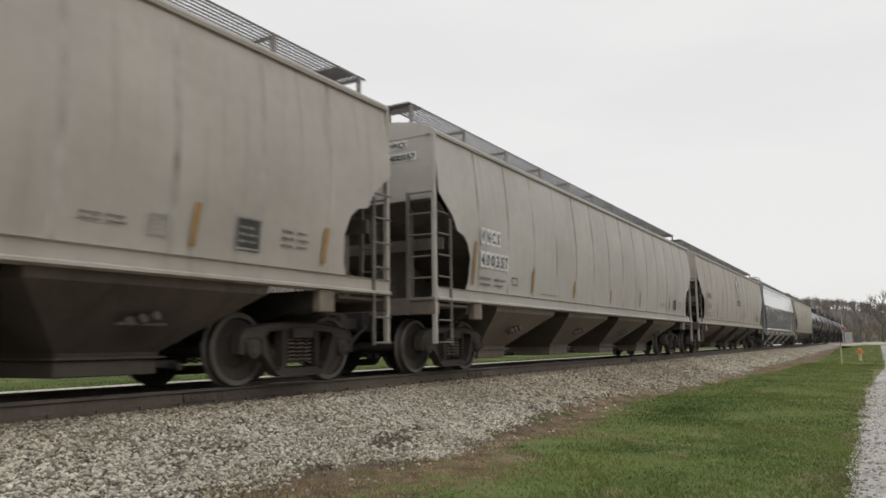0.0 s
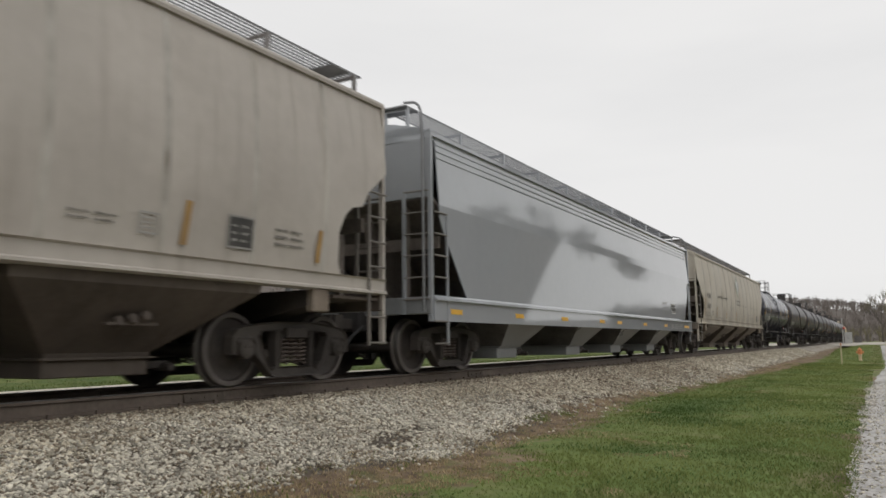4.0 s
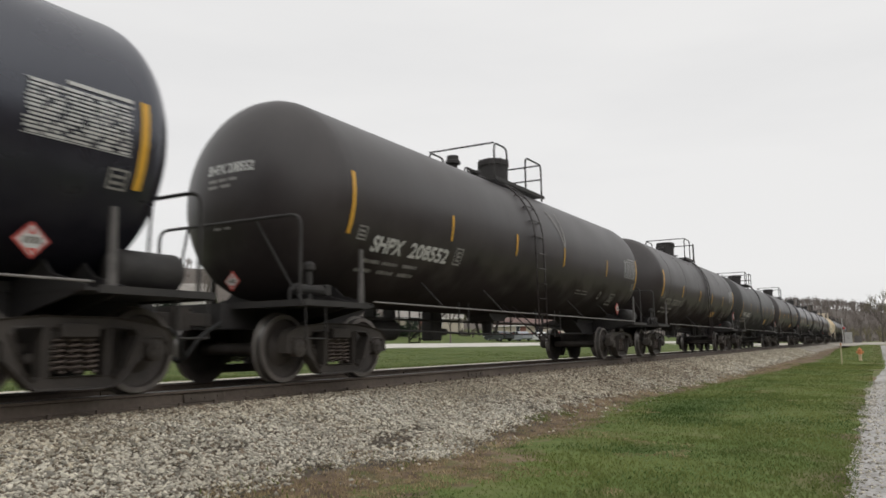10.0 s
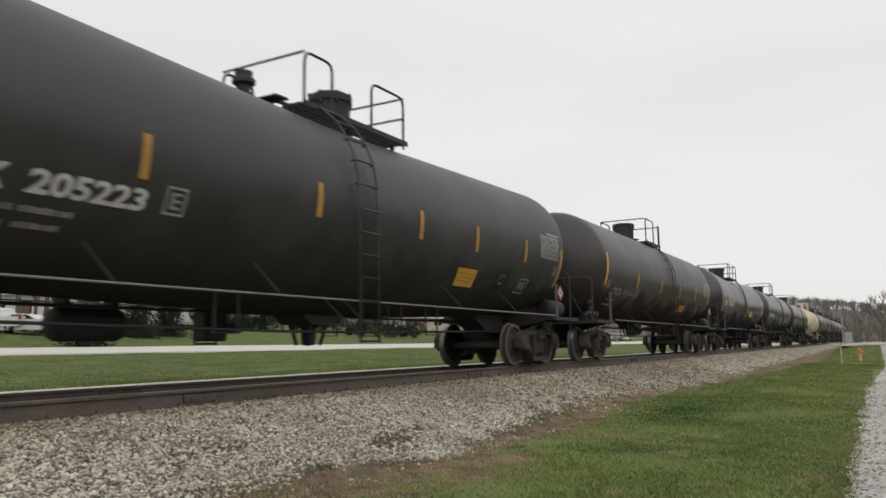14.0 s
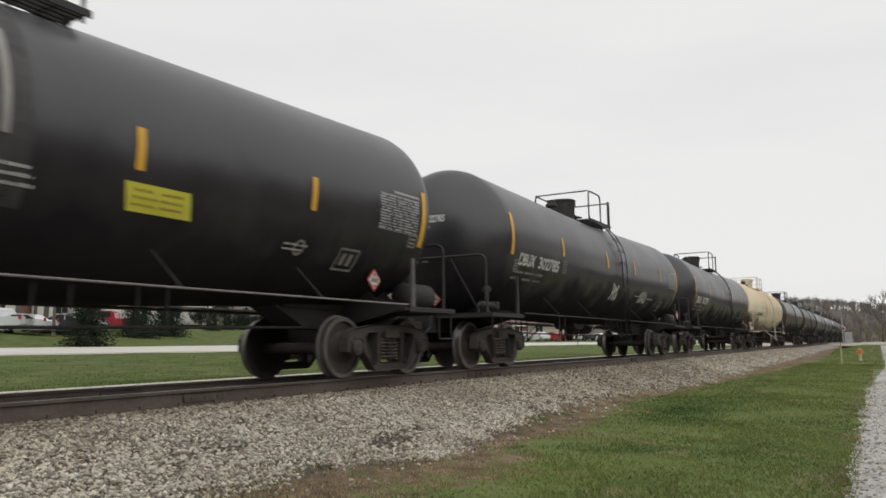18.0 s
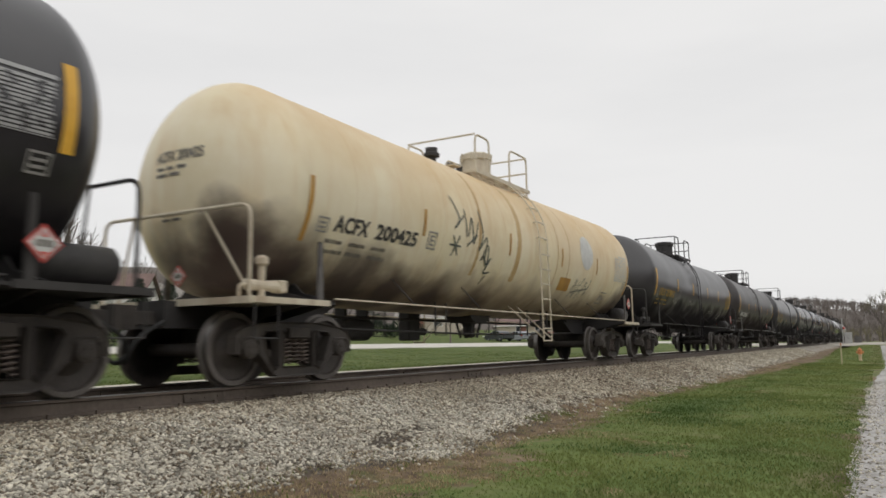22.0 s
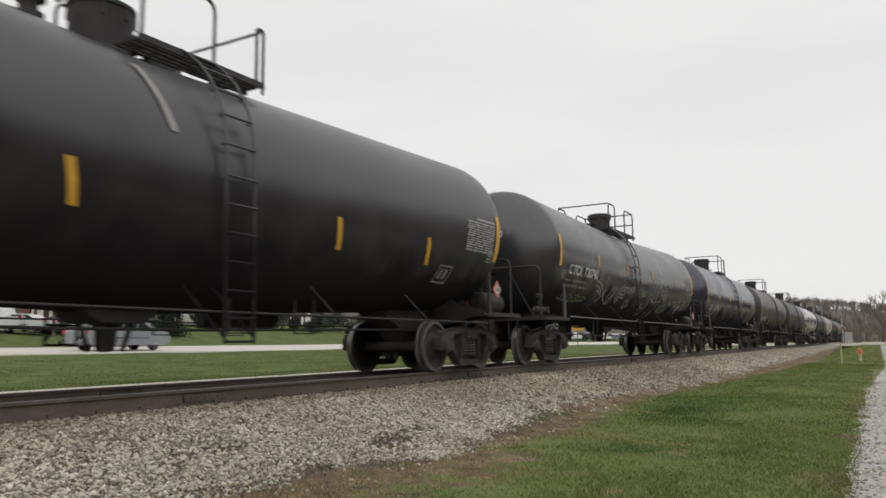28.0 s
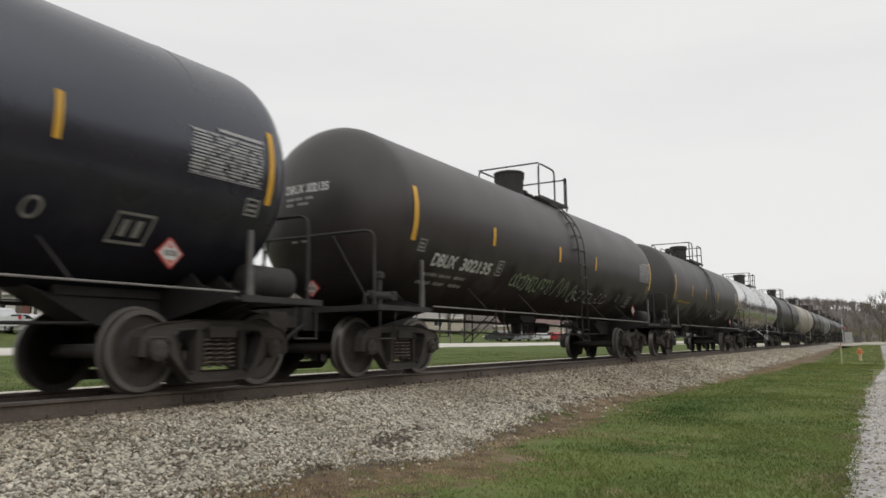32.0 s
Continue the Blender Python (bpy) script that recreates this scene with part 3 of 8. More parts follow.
        box(bm, -0.42, 0.42, yy - 0.14, yy + 0.14, 4.20, 4.23)
        part("cross_walk", bm, M["pipe_black"], car)
    for sx in (-1, 1):
        x = sx * 0.82
        if tall:
            loops = ([(x, -0.30, 4.06), (x, -0.30, 4.90), (x, 0.74, 4.90), (x, 0.74, 4.06)], [(x, 1.46, 4.06), (x, 1.46, 4.84), (x, 1.58, 4.84), (x, 1.58, 3.95)])
        else:
            loops = ([(x, -1.12, 4.06), (x, -1.12, 4.84), (x, -0.48, 4.84), (x, -0.48, 4.06)], [(x, 0.55, 4.06), (x, 0.55, 4.86), (x, 1.50, 4.86), (x, 1.50, 3.95)])
        for path in loops:
            bm = B()
            pipe(bm, bend(path, 0.05 if tall and path[0][1] > 1 else 0.16), 0.022, 7)
            part("top_handrail", bm, M["pipe_black"], car)
    for yy, zz in (((-0.30, 4.90), (1.52, 4.80)) if tall else ((-1.12, 4.84), (1.50, 4.86), (1.50, 4.5))):
        bm = B()
        rod(bm, (-0.82, yy, zz), (0.82, yy, zz), 0.02, 7)
        part("cross_handrail", bm, M["pipe_black"], car)
    # side ladders, following the shell
    for sx in (-1, 1):
        ladder = empty("side_ladder", car)
        angs = [radians(a) for a in range(-10, 66, 8)][1:]
        reach = TANK_R + 0.07
        for yy in (-0.60, -0.16):
            bm = B()
            path = [(sx * reach * math.cos(a), yy, TANK_Z + reach * math.sin(a)) for a in angs]
            pipe(bm, [(sx * (TANK_R + 0.11), yy, 0.52)] + path, 0.018, 6)
            for a in (4, 17, 30, 43, 56):
                a = radians(a)
                rod(bm, (sx * TANK_R * math.cos(a), yy, TANK_Z + TANK_R * math.sin(a)), (sx * reach * math.cos(a), yy, TANK_Z + reach * math.sin(a)), 0.014, 5)
            part("stile", bm, M["pipe_black"], ladder)
            bm = B()
            rod(bm, (sx * 0.80, yy, 1.30), (sx * (TANK_R + 0.11), yy, 0.58), 0.014, 6)
            part("stay", bm, M["pipe_black"], ladder)
        for z in (0.54, 0.80, 1.1, 1.42, 1.74, 2.06, 2.38):
            bm = B()
            rod(bm, (sx * (TANK_R + 0.12), -0.60, z), (sx * (TANK_R + 0.12), -0.16, z), 0.016, 6)
            part("rung", bm, M["pipe_black"], ladder)
        for a in (4, 17, 30, 43, 56):
            a = radians(a)
            bm = B()
            rod(bm, (sx * reach * math.cos(a), -0.63, TANK_Z + reach * math.sin(a)), (sx * reach * math.cos(a), -0.13, TANK_Z + reach * math.sin(a)), 0.016, 6)
            part("rung", bm, M["pipe_black"], ladder)
        bm = B()
        pipe(bm, [(sx * 1.53, 6.62 * k / 4, 1.10) for k in range(-4, 5)], 0.013, 7)
        part("side_rail", bm, M["rail_light"], car)
        for yy in (-4.6, -2.3, 2.3, 4.6):
            bm = B()
            rod(bm, (sx * 1.53, yy, 1.09), (sx * 1.16, yy - 0.12, 1.52), 0.011, 6)
            part("rail_strut", bm, M["frame_black"], car)
        for yy in (-2.6, 1.2, 2.4):
            bm = B()
            pipe(bm, [(sx * 0.7, yy, 1.30), (sx * 0.7, yy, 0.66), (sx * 0.7, yy + 0.4, 0.66), (sx * 0.7, yy + 0.4, 1.30)], 0.018, 5)
            part("safety_strap", bm, M["pipe_black"], car)
    bm = B()
    prism(bm, [(-0.52, 1.28), (-0.44, 1.10), (-0.28, 1.00), (0.28, 1.00), (0.44, 1.10), (0.52, 1.28)], -0.30, 0.30)
    lathe(bm, [(0.0, 0.10), (0.12, 0.12), (0.24, 0.12), (0.36, 0.20)], "z", 16, (0, 0, 0.68))
    for k in range(4):
        a = k * math.pi / 2 + 0.785
        rod(bm, (0.30 * math.cos(a), 0.30 * math.sin(a), 1.1), (0.18 * math.cos(a), 0.18 * math.sin(a), 0.68), 0.03)
    part("bottom_outlet", bm, M["frame_black"], car)
    bm = B()
    pipe(bm, [(0.36, -5.6, 0.76), (0.36, -1.0, 0.70), (0.36, 1.0, 0.70), (0.36, 5.6, 0.76)], 0.02, 6)
    rod(bm, (-0.30, -7.9, 0.98), (-0.30, 7.9, 0.98), 0.025, 6)
    part("brake_rod", bm, M["pipe_black"], car)
    bm = B()
    if tall:
        lathe(bm, [(-0.45, 0.04), (-0.42, 0.15), (0.42, 0.15), (0.45, 0.04)], "y", 16, (-0.62, 2.9, 0.92))
        box(bm, -0.72, -0.5, 1.9, 2.3, 0.76, 1.16, 0.02)
    else:
        box(bm, -0.74, -0.46, -1.68, -1.24, 0.57, 1.20, 0.03)
        rod(bm, (-0.60, -1.24, 0.76), (-0.60, -0.9, 0.76), 0.08, 10)
    part("brake_valve", bm, M["frame_black"], car)
    if not tall:
        bm = B()
        lathe(bm, [(-0.50, 0.05), (-0.46, 0.18), (-0.40, 0.21), (0.40, 0.21), (0.46, 0.18), (0.50, 0.05)], "y", 18, (-0.60, -3.42, 0.78))
        for yy in (-3.75, -3.1):
            box(bm, -0.72, -0.48, yy - 0.04, yy + 0.04, 0.76, 1.34)
        part("brake_reservoir", bm, M["frame_black"], car)
    for e in (-1, 1):
        # stub sill, bolster and end platform
        bm = B()
        prism(bm, [(e * 4.9, 1.16), (e * 5.75, 0.74), (e * 8.32, 0.72), (e * 8.32, 1.06), (e * 5.2, 1.06)][::-e], -0.26, 0.26)
        prism(bm, [(e * 5.2, 1.06), (e * 5.2, 1.30), (e * 6.3, 1.32), (e * 6.9, 1.30), (e * 7.3, 1.06)][::e], -0.30, 0.30)
        part("stub_sill", bm, M["frame_black"], car)
        bm = B()
        for d in (-0.22, 0.22):
            y = e * TANK_BASE + d
            prism(bm, [(-1.52, 1.04), (-0.4, 0.80), (0.4, 0.80), (1.50, 1.04), (1.50, 1.07), (0.95, 1.21)] + [(1.30 * math.sin(a), TANK_Z - 1.50 * math.cos(a)) for a in (0.6, 0.4, 0.2, 0, -0.2, -0.4, -0.6)] + [(-0.95, 1.21), (-1.50, 1.07)], y - 0.015, y + 0.015, "y")
        box(bm, -1.5, 1.5, e * TANK_BASE - 0.24, e * TANK_BASE + 0.24, 1.02, 1.05)
        part("body_bolster", bm, M["frame_black"], car)
        for sx in (-1, 1):
            bm = B()
            yb = e * 6.86
            prism(bm, [(yb - 0.055, 1.02), (yb + 0.055, 1.02), (yb + 0.028, 1.84), (yb - 0.028, 1.84)], sx * 1.47 - 0.02, sx * 1.47 + 0.02)
            part("support_web", bm, M["web_grey"], car)
        bm = B()
        lo, hi = sorted((e * 7.05, e * 8.12))
        box(bm, -1.5, 1.5, lo, hi, 1.02, 1.06)
        box(bm, -1.5, 1.5, *sorted((e * 8.12, e * 8.15)), 0.99, 1.075)
        for sx in (-1, 1):
            box(bm, sx * 1.5 - 0.02, sx * 1.5 + 0.02, *sorted((e * 6.7, e * 8.12)), 1.0, 1.075)
        part("end_platform", bm, M["pipe_black"], car)
        bm = B()
        xe = 1.36
        pipe(bm, bend([(-xe, e * 8.02, 1.06), (-xe, e * 8.02, 2.20), (xe, e * 8.02, 2.20), (xe, e * 8.02, 1.06)], 0.18), 0.024, 7)
        pipe(bm, [(-0.75, e * 8.02, 2.2), (-1.05, e * 8.0, 1.06)], 0.018, 6)
        pipe(bm, [(0.55, e * 8.02, 2.2), (1.02, e * 7.6, 1.06)], 0.018, 6)
        part("end_handrail", bm, M["pipe_black"], car)
        for sx in (-1, 1):
            bm = B()
            x = sx * 1.48
            y0 = e * 7.85
            for yy in (y0 - 0.2, y0 + 0.2):
                rod(bm, (x, yy, 1.04), (x, yy, 0.57), 0.012, 6)
            rod(bm, (x, y0 - 0.2, 0.58), (x, y0 + 0.2, 0.58), 0.012, 6)
            part("stirrup_step", bm, M["pipe_black"], car)
        coupler(car, e * 8.855, e)
        pl = empty("placard", car)
        pl.location = (1.30, e * 6.25, 1.46)
        bm = B()
        prism(bm, [(-0.175, 0), (0, -0.175), (0.175, 0), (0, 0.175)], -0.012, 0.0)
        part("placard_board", bm, M["red"], pl)
        bm = B()
        prism(bm, [(-0.142, 0), (0, -0.142), (0.142, 0), (0, 0.142)], 0.001, 0.005)
        part("placard_panel", bm, M["white"], pl)
        bm = B()
        prism(bm, [(-0.035, 0.055), (0.035, 0.055), (0, 0.115)], 0.0055, 0.008)
        prism(bm, [(-0.05, -0.075), (0, -0.125), (0.05, -0.075)], 0.0055, 0.008)
        part("placard_mark", bm, M["red"], pl)
        bm = B()
        for k in range(4):
            box(bm, 0.0055, 0.008, -0.085 + 0.045 * k, -0.052 + 0.045 * k, -0.032, 0.032)
        part("placard_print", bm, M["faint_ink"], pl)
        p2 = copy_thing(pl, Matrix.Translation((0.30, e * 8.17, 1.36)) @ Matrix.Rotation(radians(-90 if e < 0 else 90), 4, "Z"))
        p2.parent = car
        p2.scale = (0.78, 0.78, 0.78)
        p3 = copy_thing(pl, Matrix.Translation((-1.30, e * 6.25, 1.46)) @ Matrix.Rotation(radians(180), 4, "Z"))
        p3.parent = car
    # hand brake on the rear end, air reservoir on the rear platform
    bm = B()
    lathe(bm, [(-0.025, 0.285), (0.025, 0.285), (0.025, 0.245), (-0.025, 0.245), (-0.025, 0.285)], "y", 24, (0.74, 8.16, 1.85))
    for k in range(6):
        a = k * math.pi / 3 + 0.3
        rod(bm, (0.74, 8.16, 1.85), (0.74 + 0.26 * math.cos(a), 8.16, 1.85 + 0.26 * math.sin(a)), 0.014, 5)
    rod(bm, (0.74, 7.9, 1.85), (0.74, 8.2, 1.85), 0.04, 8)
    box(bm, 0.60, 0.90, 7.84, 8.00, 1.70, 2.02, 0.04)
    box(bm, 0.58, 0.82, 7.84, 7.98, 1.06, 1.64, 0.02)
    rod(bm, (0.20, 7.9, 1.1), (0.52, 7.9, 1.72), 0.04, 6)
    box(bm, -0.1, 0.42, 7.75, 8.0, 1.08, 1.5, 0.04)
    for v in bm.verts:
        v.co.x = -v.co.x
    bmesh.ops.reverse_faces(bm, faces=bm.faces)
    part("hand_brake", bm, M["pipe_black"], car)
    bm = B()
    lathe(bm, [(-0.42, 0.05), (-0.40, 0.17), (-0.36, 0.21), (0.36, 0.21), (0.40, 0.17), (0.42, 0.05)], "y", 20, (1.05, 7.55, 1.29))
    part("air_reservoir", bm, M["pipe_black"], car, smooth=True)
    bm = B()
    rod(bm, (1.15, -7.60, 1.06), (1.15, -7.60, 1.50), 0.045, 10)
    lathe(bm, [(0.0, 0.05), (0.03, 0.085), (0.10, 0.085), (0.14, 0.04)], "z", 12, (1.15, -7.60, 1.48))
    lathe(bm, [(-0.30, 0.03), (-0.28, 0.075), (-0.06, 0.065), (0.06, 0.065), (0.22, 0.08), (0.26, 0.03)], "y", 12, (1.15, -7.58, 1.24))
    box(bm, 1.05, 1.25, -7.36, -7.22, 1.16, 1.32, 0.02)
    box(bm, 1.02, 1.28, -7.72, -7.48, 1.062, 1.10, 0.01)
    pipe(bm, bend([(1.15, -7.86, 1.24), (1.15, -7.98, 1.24), (1.15, -7.98, 1.02)], 0.06), 0.022, 6)
    part("brake_gear", bm, M["pipe_black"], car)
    t = make_truck(car, -TANK_BASE)
    copy_truck(t, car, TANK_BASE)
    return car


# ---------------------------------------------------------------- the covered hopper car
HOP_BASE = 8.335


def hop_x(z, smooth):
    """Half-width of the hopper's side at height z."""
    f = (z - 1.32) / (4.08 - 1.32)
    if smooth:
        return 1.56 - 0.10 * max(0.0, f - 0.55) / 0.45
    return 1.535 + 0.105 * math.sin(math.pi * min(1, max(0, f))) - 0.05 * f


def build_hopper(smooth):
    car = empty("hopper_car")
    skin, low = (M["hopper_blue"], M["hopper_blue_low"]) if smooth else (M["hopper_grey"], M["hopper_dirt"])
    zs = [1.40 if not smooth else 1.22] + [1.6 + 0.2 * i for i in range(12)] + ([4.0, 4.08] if not smooth else [3.99])
    if smooth:
        cut = lambda z: 9.50 if z >= 2.54 else 8.53 + (z - 1.22) / (2.54 - 1.22) * 0.97
    else:
        def cut(z):
            pts = [(1.4, 8.70), (1.6, 8.62), (2.0, 8.60), (2.25, 8.72), (2.37, 8.87), (2.42, 9.10), (2.65, 9.25), (2.93, 9.62), (3.0, 9.70), (4.1, 9.70)]
            for (a, p), (b, q) in zip(pts, pts[1:]):
                if a <= z <= b:
                    return p + (q - p) * (z - a) / (b - a)
            return pts[-1][1]
    if not smooth:
        zs = sorted(set(zs + [2.25, 2.37, 2.42, 2.65, 2.93, 3.0]))
    ribs = [] if smooth else [-8.3 + 1.277 * i for i in range(14)]
    ys = [-9.75]
    if smooth:
        ys += [-7.5 + 1.5 * i for i in range(11)]
    else:
        for r in ribs:
            ys += [r - 0.045, r - 0.012, r + 0.012, r + 0.045]
            ys += [r + 0.4, r + 0.85]
        ys = [y for y in ys if y < 8.5]
    ys = sorted(ys) + [9.75]
    for sx in (-1, 1):
        verts, faces, grid = [], [], {}
        for i, y in enumerate(ys):
            for j, z in enumerate(zs):
                c = cut(z)
                yy = max(-c, min(c, y))
                x = hop_x(z, smooth)
                if not smooth:
                    d = min(abs(y - r) for r in ribs)
                    if d < 0.02:
                        x += 0.014
                    elif d > 0.3 and abs(y) < 9:
                        x += 0.026 * math.sin(math.pi * min(1, max(0, (z - 1.4) / 2.6)))
                for lay in (0, 1):
                    grid[i, j, lay] = len(verts)
                    verts.append((sx * (x - 0.02 * lay), yy, z))
        n, m = len(ys), len(zs)
        for i in range(n - 1):
            for j in range(m - 1):
                for lay in (0, 1):
                    q = (grid[i, j, lay], grid[i + 1, j, lay], grid[i + 1, j + 1, lay], grid[i, j + 1, lay])
                    faces.append(q if (sx > 0) == (lay == 0) else q[::-1])
        for j in range(m - 1):
            for i in (0, n - 1):
                faces.append((grid[i, j, 0], grid[i, j + 1, 0], grid[i, j + 1, 1], grid[i, j, 1]))
        sheet = raw("side_sheet", verts, faces, skin, car)
        if not smooth:
            sheet.data.materials.append(M["rib_grime"])
            for p in sheet.data.polygons:
                if min(abs(p.center.y - r) for r in ribs) < 0.03:
                    p.material_index = 1
        # side sill and top chord
        bm = B()
        if smooth:
            prism(bm, [(sx * 1.50, 0.86), (sx * 1.58, 0.86), (sx * 1.58, 1.185), (sx * 1.635, 1.195), (sx * 1.635, 1.215), (sx * 1.60, 1.235), (sx * 1.60, 1.25), (sx * 1.565, 1.285), (sx * 1.50, 1.285)][::sx], -9.72, 9.72, "y")
        else:
            prism(bm, [(sx * 1.46, 1.20), (sx * 1.60, 1.22), (sx * 1.60, 1.25), (sx * 1.56, 1.27), (sx * 1.56, 1.41), (sx * 1.60, 1.43), (sx * 1.46, 1.43)][::sx], -9.72, 9.72, "y")
        part("side_sill", bm, skin, car)
        bm = B()
        xt = hop_x(4.08, smooth)
        if smooth:
            for k in range(3):
                z = 3.70 + 0.115 * k
                g_ = B()
                xg = hop_x(z, True)
                prism(g_, [(sx * (xg - 0.01), z), (sx * (xg + 0.022), z + 0.006), (sx * (xg + 0.022), z + 0.03), (sx * (xg - 0.01), z + 0.05)][::sx], -9.5, 9.5, "y")
                part("groove_bar", g_, skin, car)
            prism(bm, [(sx * (xt - 0.12), 4.06), (sx * (xt + 0.06), 4.06), (sx * (xt + 0.06), 4.13), (sx * (xt - 0.12), 4.16)][::sx], -9.66, 9.66, "y")
        else:
            prism(bm, [(sx * (xt - 0.10), 4.03), (sx * (xt + 0.05), 4.02), (sx * (xt + 0.06), 4.06), (sx * (xt + 0.05), 4.10), (sx * (xt - 0.10), 4.14)][::sx], -9.74, 9.74, "y")
        part("top_chord", bm, skin, car)
    bm = B()
    xr = hop_x(4.08, smooth)
    sec = [(xr * math.cos(a), 4.08 + 0.30 * math.sin(a)) for a in [math.pi * i / 12 for i in range(13)]]
    prism(bm, sec + [(-xr, 4.02), (xr, 4.02)], -9.70, 9.70, "y")
    part("roof", bm, skin, car)
    for yy in [-8.0 + 2.0 * i for i in range(9)]:
        bm = B()
        box(bm, -0.32, 0.32, yy - 0.9, yy + 0.9, 4.36, 4.44, 0.02)
        part("roof_hatch", bm, skin, car)
    # running boards of open grating on brackets
    for sx in (-1, 1):
        bm = B()
        a, b = sorted((sx * 0.50, sx * 0.98))
        y0, y1 = -9.6, 9.9
        for k in range(7):
            xx = a + k * (b - a) / 6
            edge = 0.010 if k in (0, 6) else 0.003
            box(bm, xx - edge, xx + edge, y0, y1, 4.672 - edge, 4.688)
        n = int((y1 - y0) / 0.085)
        for k in range(n + 1):
            yy = y0 + k * (y1 - y0) / n
            box(bm, a, b, yy - 0.005, yy + 0.005, 4.674, 4.686)
        part("running_board", bm, M["grating"], car)
        for k in range(11):
            yy = -9.55 + k * 1.93
            bm = B()
            box(bm, sx * 0.97 - 0.02, sx * 0.97 + 0.02, yy - 0.035, yy + 0.035, 4.22, 4.67)
            box(bm, a, b, yy - 0.02, yy + 0.02, 4.62, 4.665)
            box(bm, sx * 0.52 - 0.015, sx * 0.52 + 0.015, yy - 0.02, yy + 0.02, 4.30, 4.64)
            part("board_bracket", bm, skin if smooth else M["rail_light"], car)
    for e in (-1, 1):
        bm = B()
        box(bm, -0.98, 0.98, *sorted((e * 9.2, e * 9.65)), 4.665, 4.69)
        if smooth:
            pipe(bm, bend([(1.0, e * 9.7, 4.70), (1.42, e * 9.86, 4.60), (1.46, e * 9.88, 4.0), (1.46, e * 9.86, 1.1)], 0.25), 0.024, 7)
            pipe(bm, bend([(-1.0, e * 9.7, 4.70), (-1.42, e * 9.86, 4.60), (-1.46, e * 9.88, 4.0), (-1.46, e * 9.86, 1.1)], 0.25), 0.024, 7)
        part("end_crosswalk", bm, M["grating"], car)
        # end wall, slope sheet, corner posts, ladders
        bm = B()
        x = hop_x(3.6, smooth) - 0.03
        prism(bm, [(-x, 2.93), (x, 2.93), (x - 0.02, 4.05), (0.8, 4.26), (0, 4.36), (-0.8, 4.26), (-x + 0.02, 4.05)][::-e], e * 9.69, e * 9.66, "y")
        part("end_wall", bm, skin, car)
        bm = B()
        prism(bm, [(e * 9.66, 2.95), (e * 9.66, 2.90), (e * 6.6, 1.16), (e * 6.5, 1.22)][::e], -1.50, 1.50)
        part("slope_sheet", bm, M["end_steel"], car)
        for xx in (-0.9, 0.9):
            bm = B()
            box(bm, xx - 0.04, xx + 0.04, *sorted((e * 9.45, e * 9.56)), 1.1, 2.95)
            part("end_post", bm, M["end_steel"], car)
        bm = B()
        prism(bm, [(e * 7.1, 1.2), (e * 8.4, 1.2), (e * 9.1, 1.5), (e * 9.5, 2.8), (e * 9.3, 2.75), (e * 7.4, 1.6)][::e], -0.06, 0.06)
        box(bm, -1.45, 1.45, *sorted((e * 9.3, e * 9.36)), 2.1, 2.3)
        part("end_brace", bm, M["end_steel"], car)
        bm = B()
        box(bm, -1.54, 1.54, *sorted((e * 9.62, e * 9.76)), 0.98, 1.26, 0.01)
        box(bm, -1.5, 1.5, *sorted((e * 8.6, e * 9.62)), 1.12, 1.16)
        part("end_sill", bm, low, car)
        for sx in (-1, 1):
            bm = B()
            yc = e * 9.72
            box(bm, sx * 1.51 - 0.035, sx * 1.51 + 0.035, yc - 0.028, yc + 0.028, 0.50 if not smooth else 0.86, 4.06)
            part("corner_post", bm, skin, car)
            lad = empty("side_ladder", car)
            bm = B()
            y2 = e * 9.30
            box(bm, sx * 1.58 - 0.016, sx * 1.58 + 0.016, y2 - 0.02, y2 + 0.02, 0.48, 2.62)
            part("stile", bm, skin if smooth else M["ladder_steel"], lad)
            for k in range(7):
                bm = B()
                z = 0.52 + 0.36 * k if not smooth else 0.5 + 0.36 * k
                rod(bm, (sx * 1.585, yc, z), (sx * 1.585, y2, z), 0.016, 6)
                part("rung", bm, M["ladder_steel"], lad)
            lad2 = empty("end_ladder", car)
            bm = B()
            box(bm, sx * 1.02 - 0.03, sx * 1.02 + 0.03, e * 9.76 - 0.02, e * 9.76 + 0.02, 0.98, 3.05)
            part("stile", bm, M["ladder_steel"] if not smooth else skin, lad2)
            for k in range(6):
                bm = B()
                z = 1.22 + 0.36 * k
                rod(bm, (sx * 1.02, e * 9.77, z), (sx * 1.50, e * 9.77, z), 0.016, 6)
                part("rung", bm, M["ladder_steel"], lad2)
            bm = B()
            ya = e * 8.28
            box(bm, sx * 1.50 - 0.06, sx * 1.50 + 0.06, ya - 0.16, ya + 0.16, 0.92, 1.22, 0.015)
            part("jacking_pad", bm, M["gate_tan"] if not smooth else skin, car)
        bm = B()
        box(bm, -0.22, 0.22, *sorted((e * 6.3, e * 9.95)), 0.72, 1.05, 0.015)
        part("stub_sill", bm, M["frame_black"], car)
        bm = B()
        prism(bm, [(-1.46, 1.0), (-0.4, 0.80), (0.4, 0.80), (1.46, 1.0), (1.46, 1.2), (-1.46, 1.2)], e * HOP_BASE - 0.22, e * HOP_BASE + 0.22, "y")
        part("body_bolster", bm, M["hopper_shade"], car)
        coupler(car, e * 10.42, e)
    # bays with their outlet gates
    bays = (-5.86, -2.00, 1.93, 5.78) if not smooth else (-5.75, -1.80, 1.80, 5.75)
